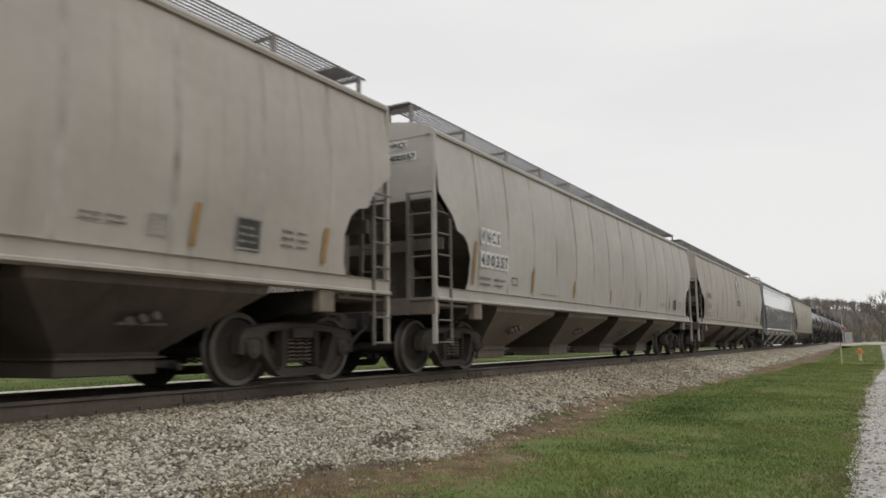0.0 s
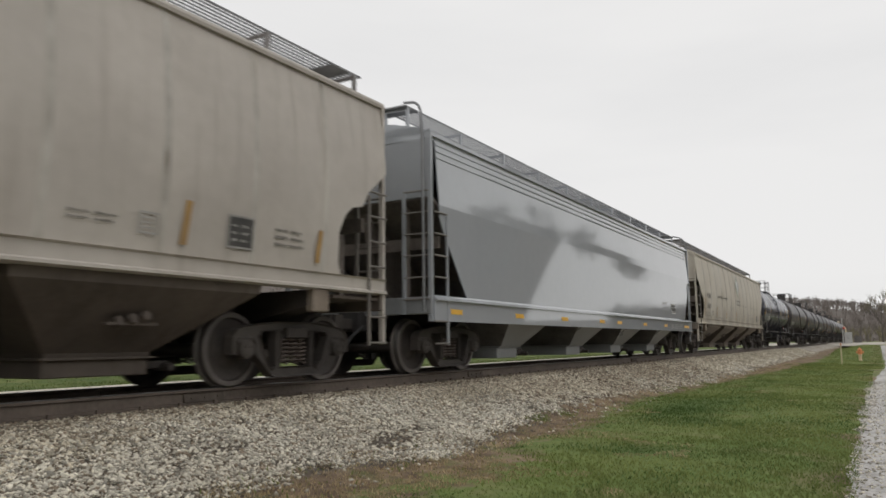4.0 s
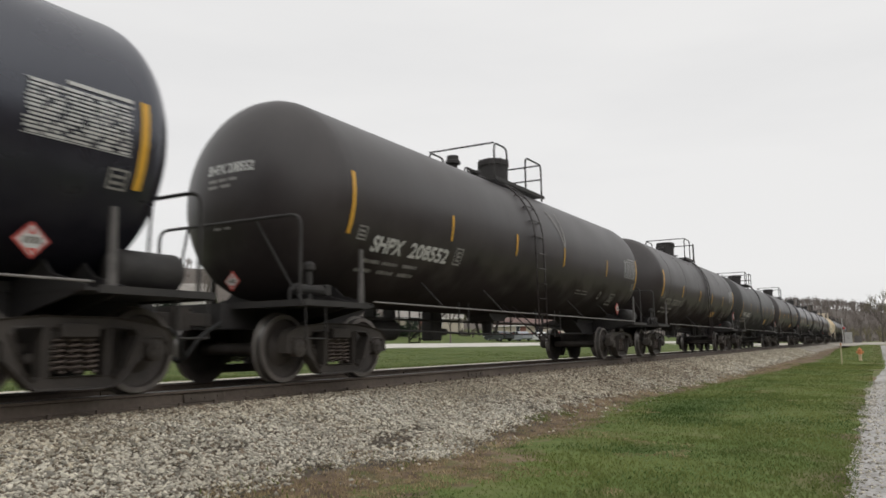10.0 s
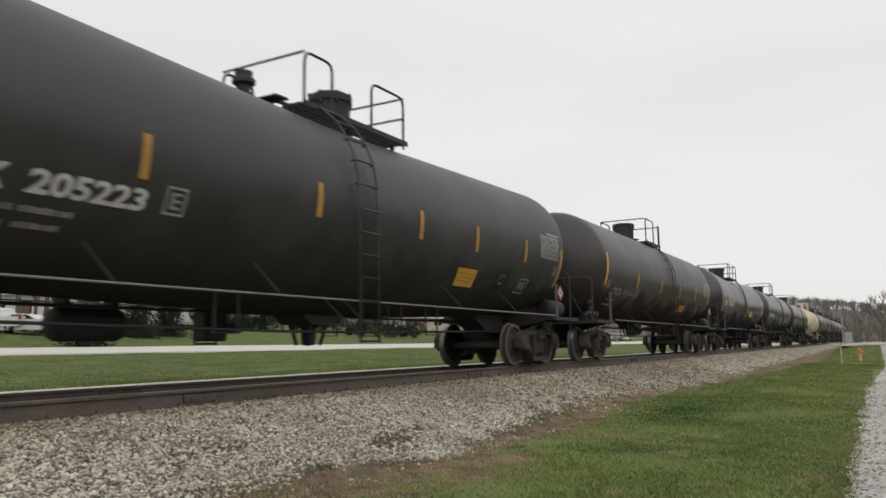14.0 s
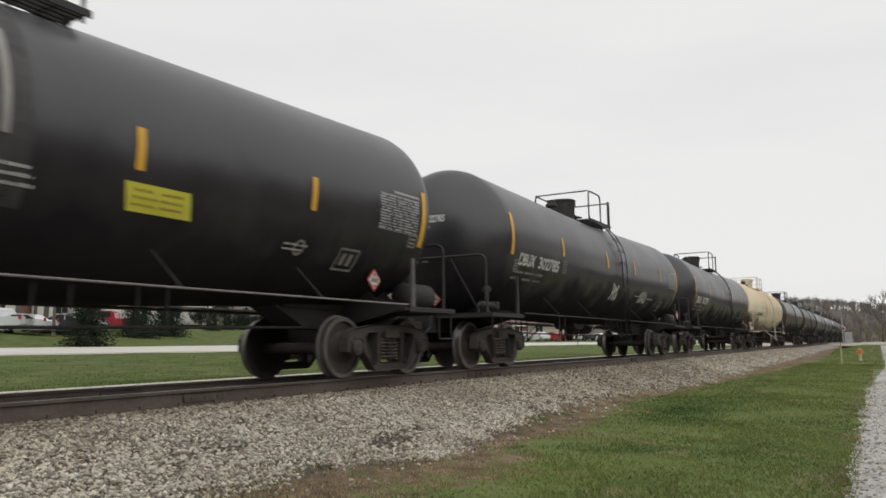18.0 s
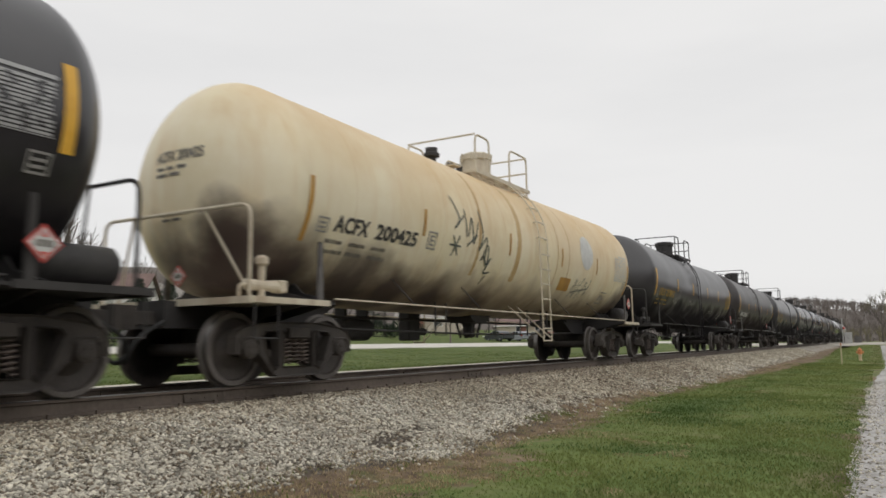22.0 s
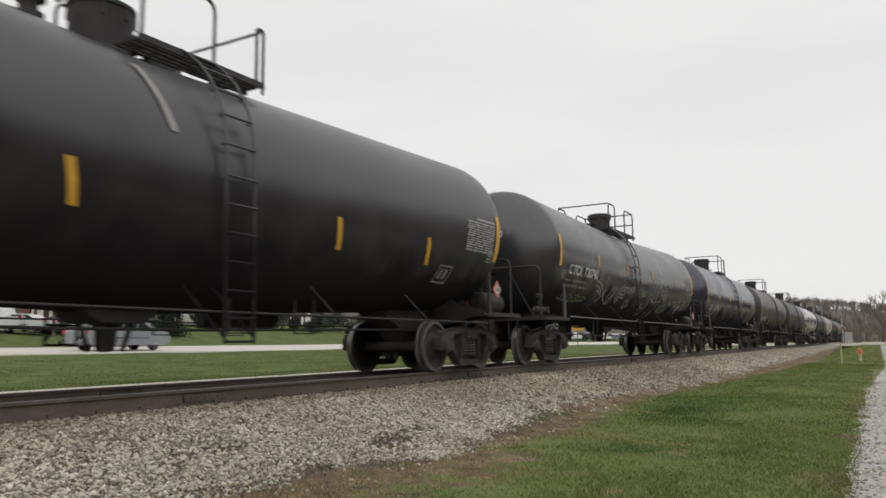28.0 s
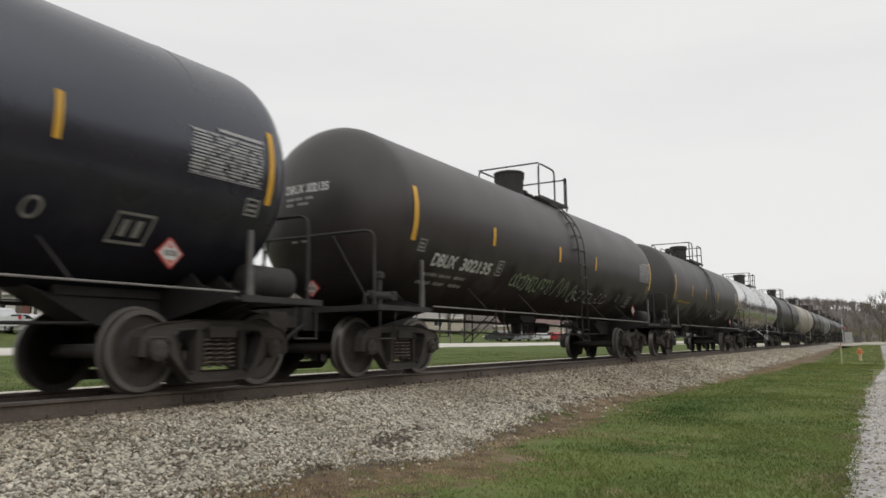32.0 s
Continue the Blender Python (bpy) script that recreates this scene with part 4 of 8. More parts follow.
    for yb in bays:
        bay = empty("hopper_bay", car)
        rows = [(1.50, 1.50, 1.24), (1.46, 1.4775, 1.10), (0.63, 0.63, 0.44), (0.60, 0.60, 0.35)]
        gx, gy, g0, g1 = 0.61, 0.62, 0.19, 0.37
        if smooth:
            rows = [(1.49, 1.94, 1.86), (1.49, 0.96, 0.88), (1.08, 0.50, 0.44), (1.02, 0.48, 0.40)]
            gx, gy, g0, g1 = 0.98, 0.49, 0.19, 0.41
        verts, faces = [], []
        for x, h, z in rows:
            verts += [(-x, yb - h, z), (x, yb - h, z), (x, yb + h, z), (-x, yb + h, z)]
        for i in range(len(rows) - 1):
            for j in range(4):
                k = (j + 1) % 4
                faces.append((4 * i + j, 4 * i + k, 4 * i + 4 + k, 4 * i + 4 + j)[::-1])
        faces.append((12, 13, 14, 15)[::-1])
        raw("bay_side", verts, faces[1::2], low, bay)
        # cross slopes get a darker steel than the sides: shade put into the colour
        raw("bay_slope", verts, faces[0::2], M["web_grey"] if smooth else M["hopper_grime_shade"], bay)
        bm = B()
        box(bm, -gx, gx, yb - gy, yb + gy, g0, g1, 0.012)
        part("outlet_gate", bm, low, bay)
        bm = B()
        box(bm, -gx - 0.07, gx + 0.07, yb - gy - 0.05, yb + gy + 0.05, g1 + 0.002, g1 + 0.025)
        part("gate_flange", bm, low, bay)
        for sx in (-1, 1):
            bm = B()
            box(bm, *sorted((sx * (gx - 0.13), sx * gx)), yb + gy + 0.005, yb + gy + 0.28, g0 + 0.065, g1 - 0.03, 0.01)
            rod(bm, (sx * (gx - 0.11), yb + gy + 0.20, 0.27), (sx * (gx + 0.16), yb + gy + 0.20, 0.27), 0.045, 8)
            part("gate_capstan", bm, M["hopper_shade"], bay)
            if smooth:
                continue
            bm = B()
            for k in range(3):
                rod(bm, (sx * (1.10 + 0.03 * k), yb - 0.2 + 0.14 * k, 0.72 + 0.03 * k), (sx * (1.20 + 0.03 * k), yb - 0.2 + 0.14 * k, 0.76 + 0.03 * k), 0.055, 8)
            box(bm, sx * 1.16 - 0.03, sx * 1.16 + 0.03, yb - 0.34, yb + 0.26, 0.715, 0.745)
            part("bay_fitting", bm, M["hopper_grime_shade"], bay)
    # filler blocks added between the bays, near black to paint the shade there
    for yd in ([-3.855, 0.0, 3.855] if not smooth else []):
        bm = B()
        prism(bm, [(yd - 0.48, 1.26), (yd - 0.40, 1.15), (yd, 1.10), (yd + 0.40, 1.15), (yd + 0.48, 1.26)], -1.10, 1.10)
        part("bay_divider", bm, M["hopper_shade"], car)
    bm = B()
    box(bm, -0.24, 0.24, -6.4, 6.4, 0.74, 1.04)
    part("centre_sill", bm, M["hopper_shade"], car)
    if smooth:
        for o in car.children:
            if o.name.split(".")[0] in ("running_board", "board_bracket", "end_crosswalk", "roof", "roof_hatch", "top_chord", "groove_bar"):
                o.location.z = -0.09
    t = make_truck(car, -HOP_BASE)
    copy_truck(t, car, HOP_BASE)
    return car


def wrap_hop(y, z):
    return hop_x(z, False) + 0.028


def wrap_smooth(y, z):
    return (1.586 if z < 1.18 else hop_x(z, True) + 0.008)


# ---------------------------------------------------------------- the train
TRAIN = []


def kid(car, name):
    return [o for o in car.children if o.name.split(".")[0] == name]


def tank_marks(car, seed, ink, stripes, d):
    """Lettering and marks of one tank car. d: text (words, y0, y1, z0, height), short stripes, front and rear stripe heights,
    data panel, framed label, round mark, print and placard."""
    rng = random.Random(seed)
    w = wrap_tank
    z0, z1 = d.get("long", (2.05, 2.94))
    s0, s1 = d.get("short", (2.26, 2.70))
    sk = d.get("skew", 0.0)
    if stripes:
        wide = d.get("wide", 0.82)
        patch(car, "reflector", -7.08 - 0.08 * wide, -7.08 + 0.08 * wide, z0, z1, stripes, w, 8)
        patch(car, "reflector", 7.14 - 0.08 * wide, 7.14 + 0.08 * wide, z0, z1, stripes, w, 8)
        for y in d.get("at", (-4.24, -1.5, 1.2, 4.35)):
            patch(car, "reflector", y - 0.065 * wide, y + 0.065 * wide, s0, s1, stripes, w, 4, skew=sk)
    if "text" in d:
        body, y0, y1, z, h = d["text"]
        mark, _, number = body.rpartition(" ")
        pitch = (y1 - y0) / (len(mark) + len(number) + 1.1) if mark else 0.0
        if mark:
            word(car, mark, y0, z, h, ink, w, width=pitch * len(mark) * 1.04, lean=0.06)
            word(car, number, y0 + pitch * (len(mark) + 1.1), z, h, ink, w, width=pitch * len(number), lean=0.06)
        else:
            word(car, body, y0, z, h, ink, w, width=y1 - y0, lean=0.06)
        faint = M["dim_white"] if ink is M["white"] else d.get("head_ink", ink)
        multi(car, "small_print", print_lines(rng, y0 - 0.1, y0 + (y1 - y0) * 0.72, z - 0.33, z - 0.07, 2, 3), faint, w)
        bz = d.get("class_z", z)
        by = d.get("class_y", y1 + 0.22)
        multi(car, "class_mark", outline(by, by + 0.27, bz, bz + 0.29, 0.026) + [(by + 0.07, by + 0.20, bz + 0.06, bz + 0.09), (by + 0.07, by + 0.20, bz + 0.13, bz + 0.16),
              (by + 0.07, by + 0.11, bz + 0.09, bz + 0.22), (by + 0.07, by + 0.20, bz + 0.20, bz + 0.23)], M["dim_white"], w)
        if d.get("over"):
            multi(car, "small_print", print_lines(rng, y0, y0 + 0.95, z + h + 0.1, z + h + 0.2, 1, 3), ink, w)
    pz0, pz1 = d.get("panel", (2.36, 2.86))
    n = 13
    pitch = (pz1 - pz0) / n
    rows = [(6.3, 7.0, pz1 + 0.03, pz1 + 0.07), (5.90, 7.0, pz0 - 0.012, pz0 - 0.004), (5.90, 7.0, pz1 - 0.012, pz1 - 0.004)]
    for i in range(n):
        y = 5.90 + rng.uniform(0, 0.05)
        while y < 6.96:
            wd = rng.uniform(0.06, 0.30)
            rows.append((y, min(6.98, y + wd), pz0 + pitch * (i + 0.12), pz0 + pitch * (i + rng.uniform(0.6, 0.78))))
            y += wd + rng.uniform(0.015, 0.07)
    multi(car, "data_panel", rows, d.get("panel_ink", M["pale"]), w)
    multi(car, "label_frame", outline(5.22, 5.68, 1.55, 1.85, 0.028) + [(5.32, 5.40, 1.62, 1.78), (5.48, 5.56, 1.62, 1.78)], M["dim_white"], w)
    if d.get("round", True):
        ring, fc = [], []
        for q in range(20):
            a = q * math.pi / 10
            for r in (0.07, 0.10):
                ring.append((w(4.36, 1.76 + r * math.sin(a)), 4.36 + r * math.cos(a), 1.76 + r * math.sin(a)))
            fc.append((2 * q, 2 * q + 1, (2 * q + 3) % 40, (2 * q + 2) % 40))
        raw("round_mark", ring, fc, M["dim_white"], car)
    if d.get("print", True):
        multi(car, "small_print", print_lines(rng, 2.5, 3.45, 1.70, 1.84, 2, 2), M["dim_white"], w)
    multi(car, "small_label", outline(-6.86, -6.64, 2.0, 2.2, 0.022) + [(-6.82, -6.70, 2.05, 2.08), (-6.82, -6.70, 2.11, 2.14)], M["dim_white"], w)
    multi(car, "small_label", outline(6.80, 7.02, 2.02, 2.22, 0.022) + [(6.84, 6.98, 2.07, 2.10), (6.84, 6.98, 2.13, 2.16)], M["dim_white"], w)
    py, pz = d.get("placard", (6.25, 1.47))
    for p in kid(car, "placard"):
        if p.location.x > 1.2 and p.location.y < 0:
            for o in p.children:
                bpy.data.objects.remove(o)
            bpy.data.objects.remove(p)
        elif p.location.x > 1.2 and p.location.y > 0:
            p.location = (on_tank(pz + 0.17) + 0.02 if py < 6.7 else 1.52, py, pz)
    # lettering on the front head
    def on_head(x, z):
        r = math.hypot(x, z - TANK_Z) / TANK_R
        return (x, -HEAD_Y - 0.75 * math.sqrt(max(0, 1 - r * r)) - 0.010, z)
    if "text" in d:
        pts, fcs = letters(d["text"][0])
        wide = max(p[0] for p in pts)
        raw("head_lettering", [on_head(-0.50 + 0.90 * px / wide, 2.94 + 0.14 * py / 0.7) for px, py, _ in pts], fcs, d.get("head_ink", ink), car)
    verts, faces = [], []
    for x0, wd, zz, h, n in [(-0.46, 0.62, 2.82, 0.045, 3), (-0.46, 0.52, 2.73, 0.045, 2), (-0.36, 0.55, 2.20, 0.035, 3), (-0.36, 0.42, 2.13, 0.035, 2)]:
        for q in range(n):
            a, b = x0 + wd * q / n, x0 + wd * (q + rng.uniform(0.6, 0.85)) / n
            o = len(verts)
            verts += [on_head(x, z) for x, z in ((a, zz), (b, zz), (b, zz + h), (a, zz + h))]
            faces.append((o, o + 1, o + 2, o + 3))
    tagged(raw("head_print", verts, faces, M["dim_white"] if ink is M["white"] else d.get("head_ink", ink), car), kind="stuff")


def ribbon(verts, faces, pts, r, wrap, lift=0.004):
    """One painted stroke along pts (y, z), r to each side, laid on the shell."""
    b = len(verts)
    for j, (y, z) in enumerate(pts):
        (y0, z0), (y1, z1) = pts[max(0, j - 1)], pts[min(len(pts) - 1, j + 1)]
        d = math.hypot(y1 - y0, z1 - z0) or 1.0
        ny, nz = -(z1 - z0) / d * r, (y1 - y0) / d * r
        for k in (-1, 1):
            verts.append((wrap(y + k * ny, z + k * nz) + lift, y + k * ny, z + k * nz))
        if j:
            q = b + 2 * j
            faces.append((q - 2, q, q + 1, q - 1))


def strokes(car, lines, material, r, wrap=wrap_tank):
    """Spray-paint strokes, each a smooth line through a few points (y, z) on the shell; no words."""
    verts, faces = [], []
    for i, line in enumerate(lines):
        p = [line[0]] + list(line) + [line[-1]]
        pts = []
        for a, b, c, d in zip(p, p[1:], p[2:], p[3:]):
            for k in range(6):
                t = k / 6
                pts.append(tuple(0.5 * (2 * b[j] + (c[j] - a[j]) * t + (2 * a[j] - 5 * b[j] + 4 * c[j] - d[j]) * t * t + (3 * b[j] - a[j] - 3 * c[j] + d[j]) * t ** 3) for j in (0, 1)))
        ribbon(verts, faces, pts + [line[-1]], r, wrap, 0.003 + 0.0012 * (i % 3))
    return tagged(raw("paint_scrawl", verts, faces, material, car), kind="stuff")


def scrawl(car, seed, y0, y1, z0, z1, material, n=8, wrap=wrap_tank, r=0.022):
    """Loose spray-paint strokes: thin ribbons that wander over the shell; no words."""
    rng = random.Random(seed)
    verts, faces = [], []
    for i in range(n):
        c = y0 + (y1 - y0) * (i + 0.5) / n
        w, h = (y1 - y0) / n * rng.uniform(0.42, 0.66), (z1 - z0) / 2 * rng.uniform(0.6, 1.0)
        zc = (z0 + z1) / 2 + rng.uniform(-1, 1) * ((z1 - z0) / 2 - h)
        ph, turn, drift = rng.uniform(0, 6.28), rng.choice((-1, 1)) * rng.uniform(3.4, 6.6), rng.uniform(-0.25, 0.4) * w
        bend = rng.uniform(-0.3, 0.3)
        pts = []
        for j in range(22):
            a = j / 21 * turn + ph
            pts.append((c + w * math.cos(a) * (1 + bend * math.sin(2 * a)) + drift * j / 21, zc + h * math.sin(a) * (0.86 + 0.14 * math.cos(3 * a + ph))))
        ribbon(verts, faces, pts, r, wrap, 0.003 + 0.0012 * (i % 3))
    return tagged(raw("paint_scrawl", verts, faces, material, car), kind="stuff" if n > 1 else "")


tank0, tank1, hop0, smooth0 = build_tank(), build_tank(True), build_hopper(False), build_hopper(True)


def front_axle(k):
    return 17.71 * (k - 5) if k >= 5 else 20.84 * (k - 5)


NUDGE = {10: 0.08, 11: 0.05, 12: 0.05, 13: -0.05, 14: -0.10, 15: -0.22, 16: 0.34, 17: 0.22, 18: 0.05, 19: -0.12}


def add_car(k, src, fresh=False):
    car = src if fresh else copy_thing(src, Matrix())
    if not fresh:
        for tr in kid(car, "truck"):
            for o in tr.children:
                if o.name.startswith("wheelset"):
                    WHEELSETS.append((o, 1 if o.location.y > 0 else -1))
    half = TANK_BASE if src in (tank0, tank1) else HOP_BASE
    TRAIN.append((car, front_axle(k) + 0.889 + half + NUDGE.get(k, 0.0)))
    return car


TALL = (7, 9, 11, 12, 16, 18, 19)
SAGS = {8: 0.20, 10: 0.23, 11: 0.13, 12: 0.11, 13: 0.06, 14: 0.13, 15: 0.12, 16: 0.25, 17: 0.18}
LADDER = {5: -0.31, 6: -0.17, 7: 0.82, 8: -0.22, 9: 0.8, 10: -0.27, 11: 0.8, 12: 1.1, 13: 0.95, 14: -0.2, 15: -0.2, 16: 0.86, 17: -0.5, 18: 0.91, 19: 0.85}


def add_tank(k, paint_name, label, fresh=False):
    car = add_car(k, tank1 if k in TALL else tank0, fresh)
    SAG[0] = SAGS.get(k, 0.0)
    if SAG[0]:
        for o in kid(car, "tank"):
            o.data = o.data.copy()
            for v in o.data.vertices:
                v.co.z -= sag_at(v.co.y, SAG[0])
        for name in ("manway", "safety_valve", "valve_housing", "platform", "cross_walk", "top_handrail", "cross_handrail", "bottom_outlet"):
            for o in kid(car, name):
                o.location.z -= sag_at(0.6, SAG[0]) * (1.0 if name in ("manway", "bottom_outlet", "valve_housing") else 0.45)
    for o in kid(car, "weld_seam"):
        o.location.z -= sag_at(o.location.y, SAG[0])
        paint(o, M[paint_name])
        if k not in (7, 13, 18, 32):
            bpy.data.objects.remove(o)
    for o in kid(car, "side_ladder"):
        o.location.y = LADDER.get(k, 0.0)
        for piece in o.children:
            paint(piece, M[paint_name])
    for o in kid(car, "tank"):
        paint(o, M[paint_name])
    if k == 16:
        # a longer car than the others
        for o in car.children:
            if o.type == "MESH":
                o.data = o.data.copy()
                for v in o.data.vertices:
                    v.co.y *= 1.025
            o.location.y = o.location.y * 1.025 - 0.22
        for o in kid(car, "side_rail") + kid(car, "rail_strut"):
            o.location.z -= 0.23
    tagged(car, label, "tank car", "freight train cars")
    return car


def add_hopper(k, label, skin=None, fresh=False, low=None):
    car = add_car(k, hop0, fresh)
    if low:
        for o in car.children_recursive:
            if o.type == "MESH" and o.material_slots and o.data.materials[0] is M["hopper_dirt"]:
                paint(o, M[low])
    if skin:
        for o in car.children_recursive:
            if o.type == "MESH" and o.material_slots and o.data.materials[0] is M["hopper_grey"]:
                paint(o, M[skin])
    tagged(car, label, "hopper car", "freight train cars")
    return car


def hopper_marks(car, seed, lines, ink, logo, boxed=False, tones=("logo_pale", "logo_pale_green", "faint_ink", "logo_white")):
    rng = random.Random(seed)
    w = wrap_hop
    if lines:
        for (body, z, wd) in lines:
            if boxed:
                multi(car, "letter_ground", [(-8.26 + wd * i / len(body), -8.26 + wd * (i + 0.82) / len(body), z - 0.03, z + 0.27) for i in range(len(body))], M["box_white"], w)
                for i, ch in enumerate(body):
                    word(car, ch, -8.26 + wd * (i + 0.12) / len(body), z + 0.02, 0.20, ink, (lambda y, z: wrap_hop(y, z) + 0.004), width=wd * 0.58 / len(body))
            else:
                word(car, body, -8.12, z + 0.05, 0.21, ink, (lambda y, z: wrap_hop(y, z) + 0.004), width=wd - 0.06, bold=0.012)
        multi(car, "small_print", print_lines(rng, -8.25, -7.1, 1.52, 1.74, 2, 2), M["faint_ink"], w)
        multi(car, "class_mark", outline(-6.9, -6.62, 1.62, 1.78, 0.03), M["faint_ink"], w)
    for y in (-8.52, -5.85, -3.38, -0.57, 2.3, 6.0, 8.15):
        patch(car, "reflector", y - 0.045, y + 0.045, 1.54, 1.54 + (0.78 if y < -8 else rng.uniform(0.34, 0.5)), M["amber_dull"], w, 3, skew=0.10)
    patch(car, "data_panel", 6.60, 7.0, 1.58, 1.95, M["black_ink"], lambda y, z: w(y, z) - 0.004, 2)
    multi(car, "panel_print", outline(6.60, 7.0, 1.58, 1.95, 0.022) + print_lines(rng, 6.66, 6.95, 1.64, 1.88, 3, 2), M["dim_white"], w)
    multi(car, "small_panel", outline(5.45, 5.68, 1.6, 1.82, 0.02) + print_lines(rng, 5.49, 5.65, 1.64, 1.79, 3, 1), M["dim_white"], w)
    multi(car, "small_print", print_lines(rng, 7.35, 7.9, 1.66, 1.92, 3, 2), M["faint_ink"], w)
    multi(car, "small_print", print_lines(rng, 4.7, 5.25, 1.64, 1.76, 2, 2), M["faint_ink"], w)
    multi(car, "small_print", print_lines(rng, -5.4, -4.2, 1.50, 1.56, 1, 1), M["faint_ink"], w)
    if logo:
        diamond = [(0.06, 3.80), (0.72, 3.36), (0.12, 2.78), (-0.50, 3.28)]
        def flat(name, poly, material, lift):
            vs = [(w(y, z) + lift, y, z) for y, z in poly]
            raw(name, vs, [tuple(range(len(vs)))[::-1]], material, car)
        flat("logo_ground", diamond[::-1], M[tones[0]], 0.004)
        def leaf(s, y0, z0):
            """A pointed leaf that leans over the diamond, s of full size."""
            left = [(-0.02, -0.62), (-0.22, -0.40), (-0.30, -0.10), (-0.24, 0.14), (-0.06, 0.30), (0.22, 0.40)]
            right = [(0.34, 0.20), (0.36, -0.05), (0.30, -0.30), (0.14, -0.52)]
            return [(y0 + s * y, z0 + s * z) for y, z in left + right]
        flat("logo_leaf", leaf(1.0, -0.04, 3.32)[::-1], M[tones[1]], 0.008)
        flat("logo_leaf", leaf(0.84, -0.02, 3.30)[::-1], M[tones[3]], 0.012)
        flat("leaf_vein", [(-0.10, 2.98), (-0.06, 2.98), (0.02, 3.22), (0.20, 3.42), (-0.02, 3.24)][::-1], M[tones[2]], 0.016)
        for y0 in (-0.44, -0.02, 0.38):
            multi(car, "logo_bar", outline(y0, y0 + 0.32, 2.28, 2.54, 0.055), M[tones[2]], w)
    # lettering on the end wall
    for row, (body, z, wd) in enumerate(lines or ()):
        z = (3.86, 3.64)[row]
        pts, fcs = letters(body)
        wide = max(p[0] for p in pts)
        if boxed:
            verts, faces = [], []
            for q in range(len(body)):
                x0, x1 = 0.60 + 0.095 * q, 0.68 + 0.095 * q
                o = len(verts)
                verts += [(x0, -9.698, z - 0.02), (x1, -9.698, z - 0.02), (x1, -9.698, z + 0.13), (x0, -9.698, z + 0.13)]
                faces.append((o, o + 1, o + 2, o + 3))
            tagged(raw("letter_ground", verts, faces, M["box_white"], car), kind="stuff")
        size = 0.72 if boxed else 0.76
        raw("end_lettering", [(0.61 + (0.13 * len(body) - 0.04) * size * px / wide, -9.703, z + 0.14 * size * py / 0.7) for px, py, _ in pts], fcs, M["black_ink"] if boxed else M["faint_ink"], car)


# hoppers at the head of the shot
c = add_hopper(0, "weathered beige-grey covered hopper rail car with dusty sides", "hopper_beige", low="hopper_grime_shade")
hopper_marks(c, 10, [], M["black_ink"], False)
scrawl(c, 5, -1.2, 3.6, 2.55, 2.72, M["black_ink"], 9, wrap_hop, 0.012)
c = add_hopper(1, "weathered beige-grey covered hopper with boxed white lettering")
hopper_marks(c, 11, [("WNCX", 2.33, 0.84), ("400357", 1.90, 1.20)], M["black_ink"], False, True)
c = add_hopper(2, "dusty beige covered hopper with dark diamond and green leaf logo", "hopper_beige", low="hopper_grime_shade")
hopper_marks(c, 12, [("ADMX", 2.26, 0.92), ("63236", 1.84, 0.92)], M["faint_ink"], True, tones=("logo_faded", "logo_pale_green", "logo_faded", "logo_white"))
scrawl(c, 21, 1.0, 2.3, 1.62, 1.95, M["faint_ink"], 3, wrap_hop, 0.008)
scrawl(c, 22, 1.0, 2.4, 1.60, 1.98, M["faint_ink"], 4, wrap_hop, 0.006)
scrawl(c, 23, 3.2, 3.6, 2.35, 2.55, M["black_ink"], 2, wrap_hop, 0.010)
c = add_car(3, smooth0, True)
tagged(c, "glossy blue-grey smooth-sided covered hopper rail car", "hopper car", "freight train cars")
for y in (-9.0, -6.4, -3.9, -1.2, 0.3, 2.95, 5.55):
    patch(c, "reflector", y - 0.2, y + 0.2, 0.985, 1.07, M["yellow"], wrap_smooth, 1)
patch(c, "reflector", 8.35, 9.15, 0.985, 1.07, M["yellow"], wrap_smooth, 1)
multi(c, "data_panel", outline(6.56, 7.16, 1.46, 1.80, 0.03) + [(6.60, 6.84, 1.52, 1.54), (6.92, 7.12, 1.52, 1.54), (6.66, 6.80, 1.66, 1.685), (6.95, 7.07, 1.67, 1.695)], M["white"], wrap_smooth)
oval = [(6.02 + 0.28 * math.cos(a), 1.05 + 0.075 * math.sin(a)) for a in [i * math.pi / 10 for i in range(21)]]
strokes(c, [oval], M["faint_ink"], 0.006, wrap_smooth)
for y in (6.60, 6.90):
    patch(c, "data_panel", y, y + 0.22, 1.55, 1.77, M["black_ink"], lambda y, z: wrap_smooth(y, z) - 0.003, 1)
patch(c, "data_panel", 6.60, 7.12, 1.495, 1.53, M["black_ink"], lambda y, z: wrap_smooth(y, z) - 0.003, 1)
multi(c, "small_print", print_lines(random.Random(3), 5.3, 5.95, 1.70, 1.84, 3, 2), M["faint_ink"], wrap_smooth)
multi(c, "small_print", print_lines(random.Random(4), 6.3, 8.1, 0.93, 1.12, 3, 3), M["dim_white"], wrap_smooth)
c = add_hopper(4, "dusty cream covered hopper with washed-out diamond logo", "hopper_cream", True)
hopper_marks(c, 14, [("ADMX", 2.26, 0.92), ("63064", 1.84, 0.92)], M["faint_ink"], True)
scrawl(c, 33, -5.6, -3.2, 2.42, 2.52, M["black_ink"], 10, wrap_hop, 0.014)
scrawl(c, 34, -2.7, -1.6, 1.62, 2.2, M["dim_white"], 3, wrap_hop, 0.014)
scrawl(c, 35, 0.6, 4.6, 1.6, 1.95, M["dim_white"], 8, wrap_hop, 0.006)
g = random.Random(36)
dashes = []
